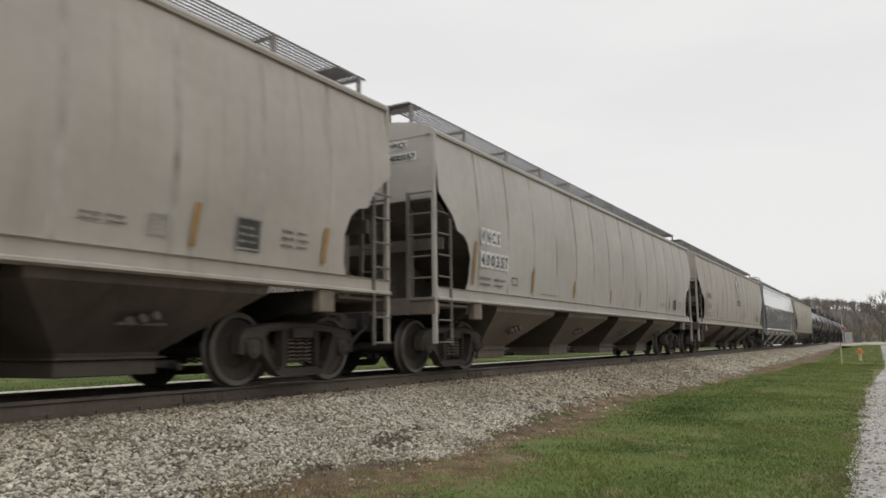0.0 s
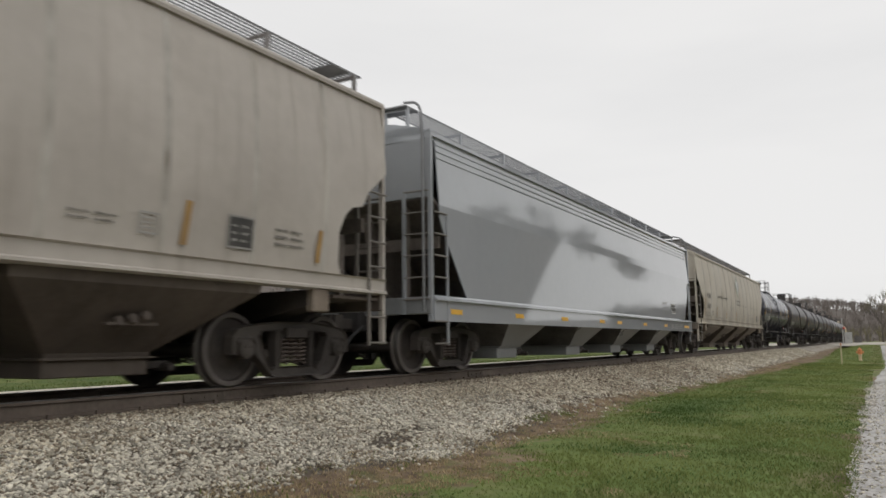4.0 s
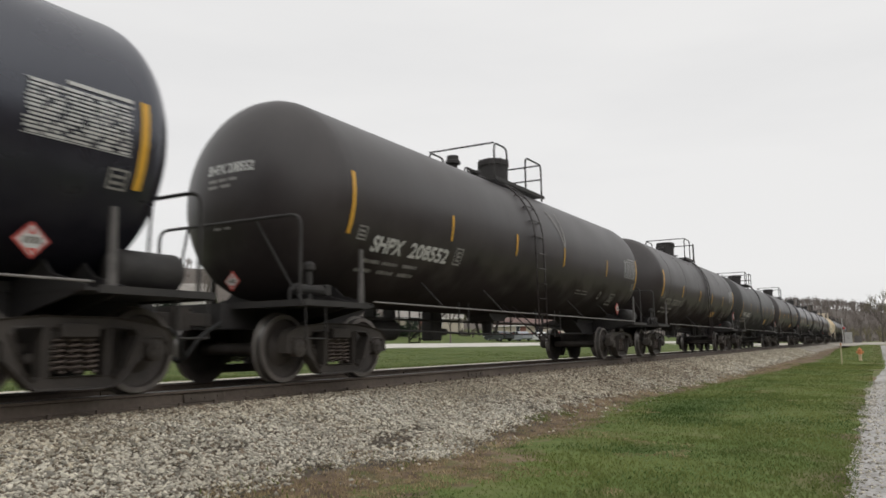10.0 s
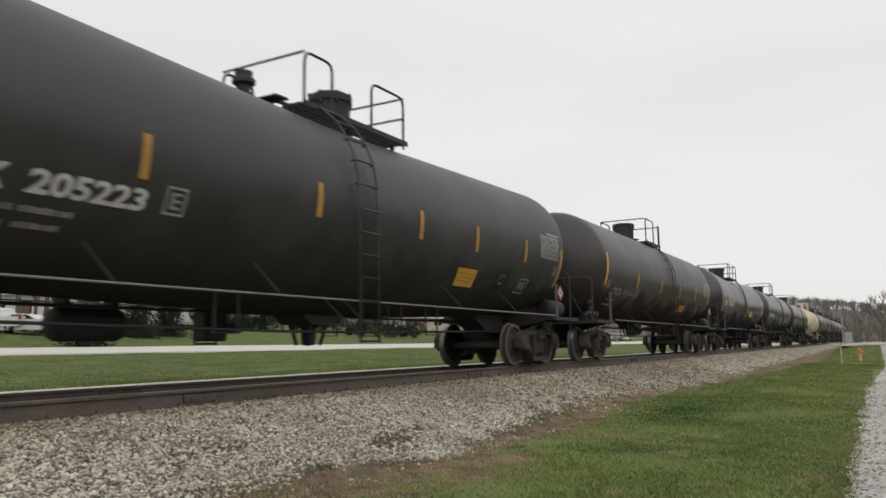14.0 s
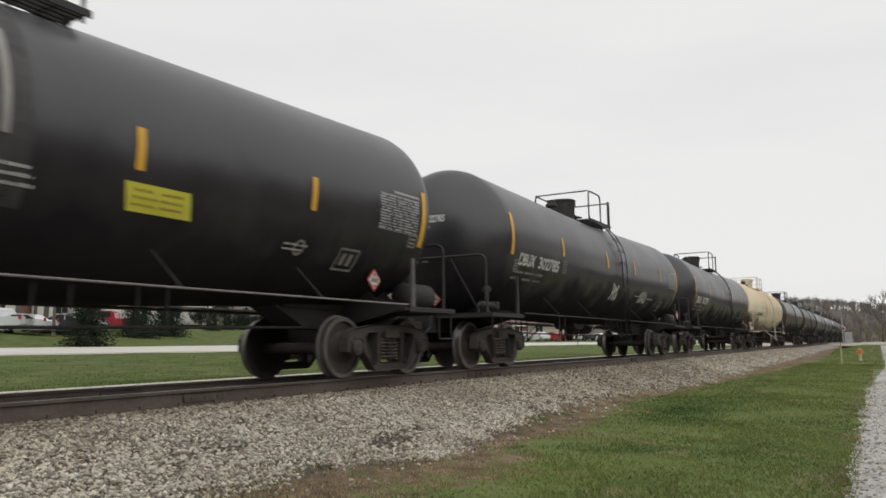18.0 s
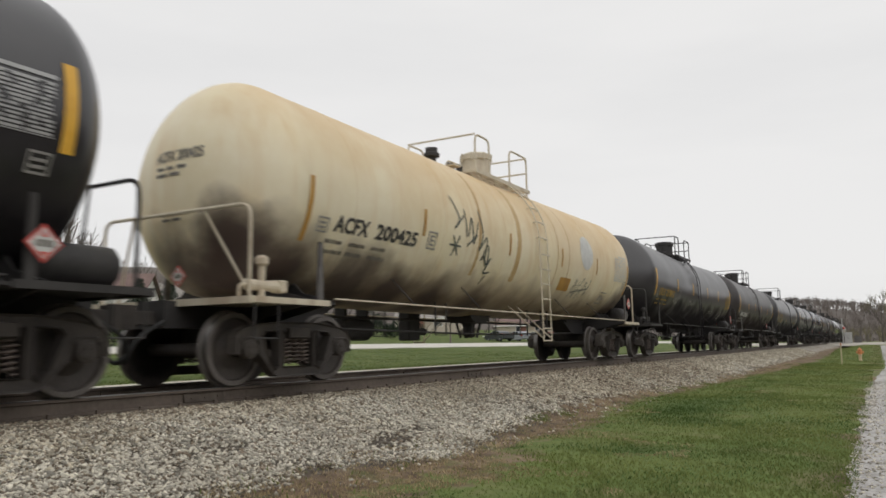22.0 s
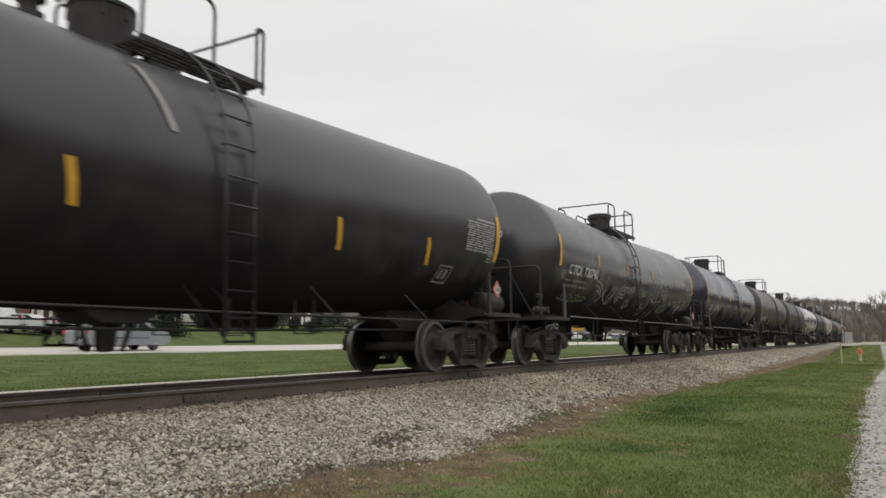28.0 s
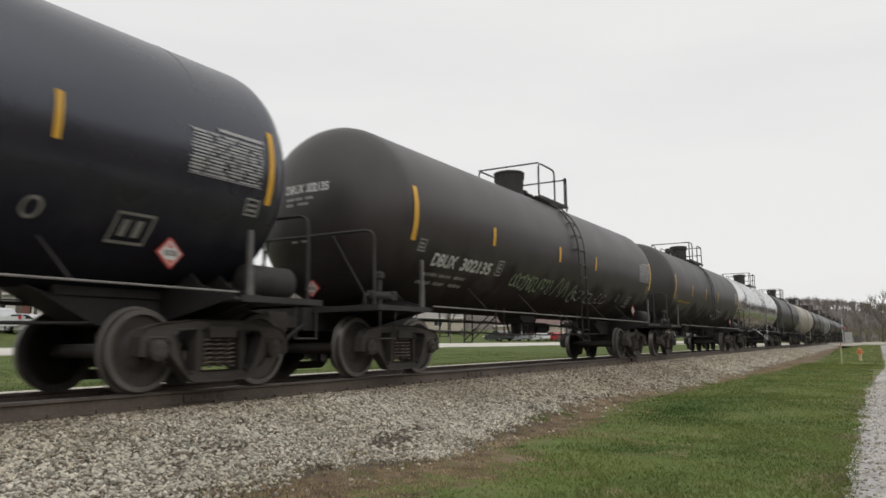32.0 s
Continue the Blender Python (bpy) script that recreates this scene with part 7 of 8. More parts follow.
# ---------------------------------------------------------------- the road across the track
M["side_gravel"] = surface("dusty_pale_side_road", (0.36, 0.33, 0.28), (0.50, 0.47, 0.42), 0.9, grain=6, stain=0.3, bump=0.1)
verts, faces = [], []
ys = [-400, -200, -100, -50] + [-40 + 6 * i for i in range(50)] + [270, 300, 340, 400, 500]
for y in ys:
    for x in (-33.0, -29.0, -25.0):
        verts.append((x, y, ground_z(x, y) + 0.05))
    verts.append((-24.97, y, ground_z(-24.97, y) - 0.05))
for i in range(len(ys) - 1):
    for j in range(3):
        k = i * 4 + j
        faces.append((k, k + 1, k + 5, k + 4))
tagged(raw("road", verts, faces, M["concrete"]), "pale concrete highway beyond the grass verge", "road", kind="structure")
verts, faces = [], []
for x in [-22, -12, -6, -3.5, 3.5, 6, 10, 16, 24, 40, 70, 120]:
    for y, z in ((121, -9), (125, -0.27), (136, -0.02), (145, 0.0), (150, -0.3)):
        verts.append((x, y, -0.012 if abs(x) < 4 and y in (136, 145) else (-0.4 if abs(x) < 4 else max(z, ground_z(x, y) + (0.02 if z > -1 else -0.1)))))
for i in range(11):
    for j in range(4):
        faces.append((5 * i + j, 5 * i + 5 + j, 5 * i + 6 + j, 5 * i + 1 + j))
tagged(raw("crossing_road", verts, faces, M["side_gravel"]), "pale side road over the level crossing", "road", kind="structure")


# ---------------------------------------------------------------- distance: hills and bare woods
M["hill"] = surface("brown_woodland_floor", (0.095, 0.080, 0.070), (0.135, 0.115, 0.10), 0.95, grain=0.6, stain=0.05, bump=0.3)
M["bark"] = surface("grey_brown_bark", (0.10, 0.085, 0.072), (0.17, 0.148, 0.128), 0.9, grain=8, stain=1, bump=0.3)
M["twig"] = surface("bare_twig", (0.16, 0.14, 0.125), (0.235, 0.205, 0.185), 0.9, grain=2, stain=0.2, bump=0, vary=0.3, island=True)
M["bud"] = surface("budding_twig", (0.17, 0.155, 0.10), (0.25, 0.22, 0.15), 0.9, grain=2, stain=0.2, bump=0, vary=0.3, island=True)
M["needle"] = surface("spruce_needles", (0.022, 0.034, 0.022), (0.042, 0.058, 0.038), 0.85, grain=3, stain=0.6, bump=0, vary=0.18, island=True, spec=0.2)


def ridge(name, pts, depth, label):
    """A long wooded hill: pts are (x, y, crest height) along its foot; it rises away over depth metres."""
    verts, faces = [], []
    rows = 7
    for i, (x, y, h) in enumerate(pts):
        out = Vector((x - EYE.x, y, 0)).normalized()
        for j in range(rows):
            t = j / (rows - 1)
            p = Vector((x, y, 0)) + out * depth * t
            verts.append((p.x, p.y, -1.0 + (h + 1) * math.sin(t * math.pi / 2) + 1.2 * noise.noise(Vector((p.x * 0.03, p.y * 0.03, 1)))))
    for i in range(len(pts) - 1):
        for j in range(rows - 1):
            k = i * rows + j
            faces.append((k, k + 1, k + rows + 1, k + rows))
    return tagged(raw(name, verts, faces, M["hill"], smooth=True), label, "hill", kind="structure")


def far_dir(px_angle, d):
    """A place d metres from the camera, px_angle degrees to the left of the track's line."""
    a = radians(px_angle)
    return EYE.x - d * math.sin(a), d * math.cos(a)


def crest(a):
    """Height of the hill by its bearing, degrees left of the track."""
    return 14.5 + 5.5 * step(0, 7, a) + 3.0 * noise.noise(Vector((a * 0.18, 0, 0))) + 34 * step(16, 52, a)


hill_pts = []
for i in range(64):
    a = 95 - 2.2 * i
    d = 330 if a < 20 else 330 + 1.5 * min(60, a - 20)
    x, y = far_dir(a, d)
    hill_pts.append((x, y, crest(a)))
ridge("hill", hill_pts, 160, "low hill under bare brown woods")


near_pts = []
for i in range(40):
    a = -11 - 4.0 * i
    x, y = far_dir(a, 45)
    near_pts.append((x, y, 17 + 6 * noise.noise(Vector((a * 0.07, 3, 0)))))
ridge("near_side_hill", near_pts, 50, "wooded slope along the near side of the line")


# unseen bluff behind the camera, added to darken reflections on the tank heads
back_pts = []
for i in range(24):
    a = 99 + 4.0 * i
    x, y = far_dir(a, 62)
    back_pts.append((x, y, 26 + 6 * noise.noise(Vector((a * 0.07, 8, 0)))))
ridge("back_hill", back_pts[::-1], 45, "unseen wooded bluff added to darken reflections")


def tree_mesh(rng, height, spread, detail, verts, faces, o, twigs, bole=0.34):
    """One leafless tree appended to verts and faces: a tapered trunk with forking limbs and fine twigs at o."""
    def limb(p, d, length, r, level):
        q = p + d * length
        side = d.cross(Vector((0.3, 0.9, 0.2))).normalized()
        up = d.cross(side)
        n = 5 if level == 0 else (4 if level == 1 else 3)
        b = len(verts)
        for c, rr in ((p, r), (q, r * 0.62)):
            for i in range(n):
                a = 6.283 * i / n
                verts.append(tuple(c + side * math.cos(a) * rr + up * math.sin(a) * rr))
        for i in range(n):
            j = (i + 1) % n
            faces.append((b + i, b + j, b + n + j, b + n + i))
        if level >= detail:
            for _ in range(twigs):
                dd = (d + Vector((rng.uniform(-1, 1), rng.uniform(-1, 1), rng.uniform(-0.3, 1)))).normalized()
                s = q - d * length * rng.random()
                e = s + dd * length * rng.uniform(0.5, 1.1)
                w = side * r * 0.5
                k = len(verts)
                verts.extend((tuple(s - w), tuple(s + w), tuple(e)))
                faces.append((k, k + 1, k + 2))
            return
        kids = 3 if level else 4
        for k in range(kids):
            a = 6.283 * (k + rng.random() * 0.7) / kids
            dd = (d * rng.uniform(0.75, 1.2) + (side * math.cos(a) + up * math.sin(a)) * spread * rng.uniform(0.6, 1.1) + Vector((0, 0, 0.15))).normalized()
            limb(p + d * length * rng.uniform(0.62, 1.0), dd, length * rng.uniform(0.58, 0.78), r * 0.55, level + 1)
        limb(q, (d + Vector((rng.uniform(-0.2, 0.2), rng.uniform(-0.2, 0.2), 0.1))).normalized(), length * 0.7, r * 0.6, level + 1)
    limb(Vector(o), Vector((rng.uniform(-0.05, 0.05), rng.uniform(-0.05, 0.05), 1)).normalized(), height * bole, height * 0.018, 0)


def woods(name, n, a0, a1, d0, d1, h0, h1, material, seed, label, bole=0.27):
    rng = random.Random(seed)
    verts, faces = [], []
    for _ in range(n):
        a = rng.uniform(a0, a1)
        d = rng.uniform(d0, d1)
        x, y = far_dir(a, d)
        dd = 330 if a < 20 else 330 + 1.5 * min(60, a - 20)
        t = min(1, max(0, (d - dd) / 160))
        base = -1.0 + (crest(a) + 1) * math.sin(t * math.pi / 2) if d > dd else max(-0.8, ground_z(x, y))
        if a < -11:
            base = -1.0 + 18 * math.sin(min(1, max(0, (d - 45) / 50)) * math.pi / 2)
        if a > 98:
            base = -1.0 + 27 * math.sin(min(1, max(0, (d - 62) / 45)) * math.pi / 2)
        tree_mesh(rng, rng.uniform(h0, h1), 0.72, 2, verts, faces, (x, y, base - 0.3), 6, bole)
    return tagged(raw(name, verts, faces, material), label, "woods", kind="stuff")


woods("far_woods", 620, -5, 12, 325, 500, 8, 12, M["twig"], 3, "bare brown winter woods on the hill")
woods("far_woods", 520, 12, 72, 335, 520, 9, 14, M["twig"], 4, "bare brown woods behind the houses")
woods("roadside_woods", 70, -9, 2.2, 225, 315, 8, 12, M["twig"], 5, "bare grey trees beyond the level crossing")
woods("undergrowth", 520, -5, 26, 455, 500, 4, 7, M["twig"], 8, "bare brush under the woods on the crest", 0.12)
woods("undergrowth", 160, -9, 2.5, 235, 330, 4, 7.5, M["twig"], 9, "bare brush beyond the level crossing", 0.12)
woods("roadside_woods", 90, -9, 3.0, 260, 330, 8, 13, M["bud"], 10, "budding grey-brown trees beyond the level crossing", 0.2)
woods("back_woods", 220, 100, 188, 66, 106, 9, 14, M["twig"], 11, "unseen bare brown trees added on the bluff", 0.2)
woods("near_side_woods", 340, -165, -12, 52, 94, 7, 12, M["twig"], 6, "bare brown trees along the near side")
woods("near_side_woods", 210, -13, -2.2, 150, 205, 13, 19, M["twig"], 15, "tall bare trees beyond the side road", 0.2)
woods("near_side_woods", 150, -15, -4.4, 100, 150, 9, 15, M["twig"], 14, "bare brown trees along the near side", 0.2)
woods("near_side_woods", 90, -10.9, -4.0, 152, 215, 11, 17, M["twig"], 7, "tall bare trees beyond the side road")


def bare_tree(x, y, height, seed, material=None, label="leafless grey-brown tree on the lawn", spread=0.6, twigs=4):
    rng = random.Random(seed)
    t = tagged(empty("tree"), label, "tree", "bare trees")
    t.location = (x, y, ground_z(x, y) - 0.1)
    v1, f1 = [], []
    tree_mesh(rng, height, spread, 3, v1, f1, (0, 0, 0), twigs)
    trunk = [i for i in range(len(f1)) if len(f1[i]) == 4]
    tw = [i for i in range(len(f1)) if len(f1[i]) == 3]
    raw("trunk", v1, [f1[i] for i in trunk], M["bark"], t)
    raw("crown", v1, [f1[i] for i in tw], material or M["twig"], t)
    return t


bare_tree(*far_dir(-0.3, 178), 12.5, 61, M["bud"], "budding grey tree beside the crossing road", 0.8, 12)
bare_tree(*far_dir(-3.0, 190), 13, 62, M["bud"], "budding grey tree beside the crossing road", 0.8, 12)
for a, d, h, s in ((57.5, 62, 8.5, 1), (58.6, 70, 9.5, 2), (61.5, 58, 8.0, 3), (55.8, 84, 10, 4), (47.5, 95, 9, 5), (64, 75, 10, 6), (52.0, 88, 9, 7), (29.5, 82, 6.5, 8), (40.5, 96, 8, 9)):
    bare_tree(*far_dir(a, d), h, 70 + s)
for a, d, h, s in ((58.0, 74, 14.5, 1), (59.6, 68, 13.5, 2), (60.8, 80, 15, 3), (56.6, 92, 13, 4), (62.5, 72, 13, 5)):
    bare_tree(*far_dir(a, d), h, 170 + s, M["bark"], "tall leafless tree among the houses", 0.55)


def spruce(x, y, height, seed):
    rng = random.Random(seed)
    t = tagged(empty("spruce"), "dark green spruce on the lawn", "tree", "spruces")
    t.location = (x, y, ground_z(x, y))
    bm = B()
    lathe(bm, [(-0.1, 0.13), (height * 0.5, 0.08), (height * 0.97, 0.02)], "z", 8)
    part("trunk", bm, M["bark"], t)
    verts, faces = [], []
    layers = int(height / 0.17)
    for i in range(layers):
        z = 0.15 + (height - 0.2) * i / layers
        rad = (1 - z / height) ** 0.8 * height * 0.40 + 0.06
        n = max(8, int(rad * 22))
        for k in range(n):
            a = 6.283 * (k + rng.random()) / n
            r = rad * rng.uniform(0.72, 1.1)
            d = Vector((math.cos(a), math.sin(a), 0))
            sd = Vector((-math.sin(a), math.cos(a), 0))
            for q in range(5):
                u = 0.25 + 0.75 * q / 4
                c = d * r * u + Vector((0, 0, z - 0.28 * r * u + rng.uniform(-0.04, 0.04)))
                for _ in range(2):
                    s = rng.uniform(0.10, 0.20) * (1.25 - 0.5 * u)
                    e = c + (d * rng.uniform(0.3, 1) + sd * rng.uniform(-1, 1) + Vector((0, 0, rng.uniform(-0.7, 0.3)))).normalized() * s * 1.5
                    w = Vector((rng.uniform(-1, 1), rng.uniform(-1, 1), rng.uniform(-1, 1))).normalized() * s * 0.35
                    b = len(verts)
                    verts.extend((tuple(c - w), tuple(c + w), tuple(e)))
                    faces.append((b, b + 1, b + 2))
    raw("crown", verts, faces, M["needle"], t)
    return t


for a, d, h, s in ((55.4, 52, 4.6, 1), (52.2, 66, 5.0, 2), (50.2, 70, 5.2, 3), (47.2, 84, 2.6, 4), (46.1, 88, 2.3, 5), (44.8, 90, 2.7, 6), (43.6, 94, 2.4, 7)):
    spruce(*far_dir(a, d), h, 30 + s)


def shrub(x, y, height, seed):
    """A dense dark shrub: a few stems under an uneven crown of small leaves."""
    rng = random.Random(seed)
    t = tagged(empty("shrub"), "dark evergreen shrub on the grass bank", "shrub", "evergreen shrubs")
    t.location = (x, y, ground_z(x, y))
    bm = B()
    for k in range(3):
        a = 2.1 * k + rng.random()
        rod(bm, (0.1 * math.cos(a), 0.1 * math.sin(a), -0.1), (0.35 * math.cos(a), 0.35 * math.sin(a), height * 0.6), 0.05, 5)
    part("trunk", bm, M["bark"], t)
    lobes = [(Vector((rng.uniform(-0.3, 0.3) * height, rng.uniform(-0.3, 0.3) * height, rng.uniform(0.25, 0.7) * height)), height * rng.uniform(0.22, 0.34)) for _ in range(7)]
    verts, faces = [], []
    for c, r in lobes:
        for _ in range(200):
            d = Vector((rng.gauss(0, 1), rng.gauss(0, 1), rng.gauss(0, 1))).normalized()
            p = c + d * r * rng.uniform(0.55, 1.08)
            w = Vector((rng.gauss(0, 1), rng.gauss(0, 1), rng.gauss(0, 1))).normalized() * rng.uniform(0.05, 0.11)
            e = p + (d + Vector((rng.uniform(-1, 1), rng.uniform(-1, 1), rng.uniform(-0.5, 1)))).normalized() * rng.uniform(0.12, 0.28)
            b = len(verts)
            verts.extend((tuple(p - w), tuple(p + w), tuple(e)))
            faces.append((b, b + 1, b + 2))
    raw("crown", verts, faces, M["needle"], t)
    return t


for i, a in enumerate((48.0, 46.6, 45.4, 44.2, 42.9, 42.1, 41.3, 39.9, 39.2, 38.0, 37.1, 36.4, 35.2, 34.0, 33.1, 32.2)):
    shrub(*far_dir(a, 97 + 4 * math.sin(2.3 * i)), 2.5 + 0.9 * math.sin(1.7 * i), 300 + i)
woods("undergrowth", 130, 21, 48.5, 112, 150, 3.5, 6.0, M["bark"], 12, "dark bare brush behind the grass bank", 0.12)
woods("undergrowth", 260, 14, 56, 332, 420, 5, 9, M["bark"], 13, "dark bare brush at the foot of the hill", 0.12)

# ---------------------------------------------------------------- houses and sheds across the road
M["siding"] = surface("white_siding", (0.62, 0.60, 0.56), (0.74, 0.72, 0.68), 0.7, grain=5, stain=0.6, bump=0.05)
M["tan_wall"] = surface("tan_wall", (0.42, 0.37, 0.30), (0.52, 0.47, 0.39), 0.8, grain=5, stain=0.5, bump=0.05)
M["brick_red"] = surface("red_brick_wall", (0.17, 0.08, 0.06), (0.24, 0.115, 0.09), 0.85, grain=9, stain=1, bump=0.2)
M["roof_brown"] = surface("red_brown_shingle_roof", (0.13, 0.085, 0.075), (0.20, 0.135, 0.118), 0.9, grain=7, stain=1, bump=0.3)
M["roof_grey"] = surface("grey_shingle_roof", (0.22, 0.20, 0.18), (0.32, 0.30, 0.275), 0.9, grain=7, stain=1, bump=0.3)
M["glass"] = surface("dark_window_glass", (0.02, 0.025, 0.03), (0.04, 0.045, 0.05), 0.08, grain=2, stain=0.5, bump=0)
M["trim"] = surface("white_trim_paint", (0.68, 0.67, 0.64), (0.78, 0.77, 0.74), 0.6, grain=10, stain=1, bump=0.03)


def house(a, d, width, depth, height, roof_h, wall, roof, turn, windows, label, garage=False):
    x, y = far_dir(a, d)
    h = tagged(empty("house"), label, "house", "houses across the road")
    h.matrix_basis = pose(x, y, ground_z(x, y) - 0.2, 0, 0, turn)
    bm = B()
    box(bm, -width / 2, width / 2, -depth / 2, depth / 2, 0, height)
    part("wall", bm, wall, h)
    bm = B()
    o = 0.4
    prism(bm, [(-depth / 2 - o, height - 0.05), (-depth / 2 - o, height + 0.12), (0, height + roof_h + 0.12), (depth / 2 + o, height + 0.12), (depth / 2 + o, height - 0.05), (0, height + roof_h - 0.1)], -width / 2 - o, width / 2 + o)
    part("roof", bm, roof, h)
    for s in (-1, 1):
        bm = B()
        prism(bm, [(-depth / 2, height), (depth / 2, height), (0, height + roof_h - 0.05)], s * width / 2 - 0.08, s * width / 2 + 0.004)
        part("gable", bm, wall, h)
    bm = B()
    box(bm, -width / 2 - o, width / 2 + o, -depth / 2 - o - 0.06, -depth / 2 - o, height - 0.08, height + 0.12)
    part("fascia", bm, M["trim"], h)
    for wx, wz, ww, wh in windows:
        win = empty("window", h)
        bm = B()
        yy = -depth / 2
        for b in ((wx - ww / 2 - 0.08, wx + ww / 2 + 0.08, wz - 0.08, wz), (wx - ww / 2 - 0.08, wx + ww / 2 + 0.08, wz + wh, wz + wh + 0.08),
                  (wx - ww / 2 - 0.08, wx - ww / 2, wz, wz + wh), (wx + ww / 2, wx + ww / 2 + 0.08, wz, wz + wh), (wx - 0.03, wx + 0.03, wz, wz + wh)):
            box(bm, b[0], b[1], yy - 0.07, yy - 0.01, b[2], b[3])
        part("window_frame", bm, M["trim"], win)
        for s in (-1, 1):
            bm = B()
            box(bm, *sorted((wx + s * 0.03, wx + s * ww / 2)), yy - 0.035, yy - 0.015, wz, wz + wh)
            part("pane", bm, M["glass"], win)
    if garage:
        bm = B()
        for k in range(5):
            box(bm, width * 0.12, width * 0.42, -depth / 2 - 0.06 - 0.004 * (k % 2), -depth / 2 - 0.01, 0.2 + 0.46 * k, 0.2 + 0.46 * k + 0.44)
        part("garage_door", bm, M["trim"], h)
    bm = B()
    box(bm, -width * 0.1 - 0.5, -width * 0.1 + 0.5, -depth / 2 - 0.08, -depth / 2 - 0.01, 0.1, 2.2)
    part("door", bm, M["brick_red"], h)
    return h


row4 = [(-4.2, 1.1, 1.3, 1.2), (-1.8, 1.1, 1.3, 1.2), (1.6, 1.1, 1.3, 1.2), (4.2, 1.1, 1.3, 1.2)]
house(57.2, 88, 18, 9, 3.0, 2.4, M["siding"], M["roof_brown"], 40, row4, "white house with red-brown roof", True)
house(51.5, 104, 15, 9, 3.2, 2.2, M["siding"], M["roof_grey"], 38, row4, "white house with grey roof")
house(49.9, 108, 4.2, 5, 2.5, 1.6, M["siding"], M["roof_grey"], 40, [(-1.2, 1.1, 0.9, 1.0)], "small white garage behind spruces")
# low buildings farther along
house(40.8, 158, 3.5, 4, 2.9, 1.2, M["siding"], M["roof_grey"], 30, [(0.0, 1.2, 0.9, 1.0)], "narrow white shed behind the grass bank")
house(31.0, 128, 11, 8, 2.3, 1.6, M["tan_wall"], M["roof_grey"], 26, row4[1:3], "low pale building with grey roof")
house(23.4, 138, 12, 8, 2.2, 1.5, M["tan_wall"], M["roof_brown"], 22, row4[1:3], "low tan building with brown roof")


# ---------------------------------------------------------------- parked vehicles, and one that drives by
def car_paint(name, a):
    return surface(name, a, tuple(min(1, c * 1.12 + 0.004) for c in a), 0.22, grain=3, stain=0.4, bump=0, rough_var=0.04)


M["van_silver"] = car_paint("silver_blue_car_paint", (0.27, 0.285, 0.31))
M["car_white"] = car_paint("white_car_paint", (0.66, 0.67, 0.68))
M["car_red"] = car_paint("red_car_paint", (0.36, 0.03, 0.04))
M["car_dark"] = car_paint("dark_grey_car_paint", (0.05, 0.055, 0.06))
M["tyre"] = surface("tyre_rubber", (0.012, 0.012, 0.012), (0.03, 0.03, 0.03), 0.85, grain=20, stain=3)
M["rim"] = surface("alloy_rim", (0.42, 0.42, 0.43), (0.55, 0.55, 0.56), 0.35, metal=0.9, grain=20, stain=3, bump=0.02)
M["tail"] = surface("red_tail_lamp", (0.45, 0.02, 0.02), (0.55, 0.04, 0.04), 0.2, grain=10, stain=2, bump=0)
M["head"] = surface("clear_head_lamp", (0.6, 0.6, 0.6), (0.7, 0.7, 0.7), 0.15, grain=10, stain=2, bump=0)
SHAPES = {
    # outline from the side: (along, up); the front is at +
    "van": ([(-2.50, 0.42), (-2.55, 0.95), (-2.44, 1.10), (-2.20, 1.66), (-1.9, 1.74), (0.2, 1.74), (0.75, 1.66), (1.62, 1.12), (2.30, 0.98), (2.52, 0.80), (2.55, 0.45), (2.2, 0.26), (-2.2, 0.28)],
            [(-2.20, 1.12), (-2.04, 1.50), (-1.78, 1.56), (0.16, 1.56), (0.62, 1.50), (1.30, 1.12)]),
    "sedan": ([(-2.30, 0.42), (-2.32, 0.86), (-2.1, 0.98), (-1.55, 1.02), (-0.95, 1.40), (-0.5, 1.45), (0.3, 1.43), (1.05, 1.02), (2.0, 0.88), (2.28, 0.72), (2.3, 0.42), (2.0, 0.24), (-2.0, 0.26)],
              [(-1.38, 1.04), (-0.9, 1.33), (-0.48, 1.38), (0.26, 1.36), (0.85, 1.03)]),
    "pickup": ([(-2.75, 0.55), (-2.78, 1.08), (-0.85, 1.10), (-0.75, 1.60), (-0.5, 1.78), (0.6, 1.78), (1.2, 1.20), (2.4, 1.08), (2.68, 0.92), (2.7, 0.5), (2.4, 0.36), (-2.4, 0.38)],
               [(-0.62, 1.20), (-0.55, 1.60), (-0.42, 1.68), (0.55, 1.68), (0.98, 1.20)]),
}


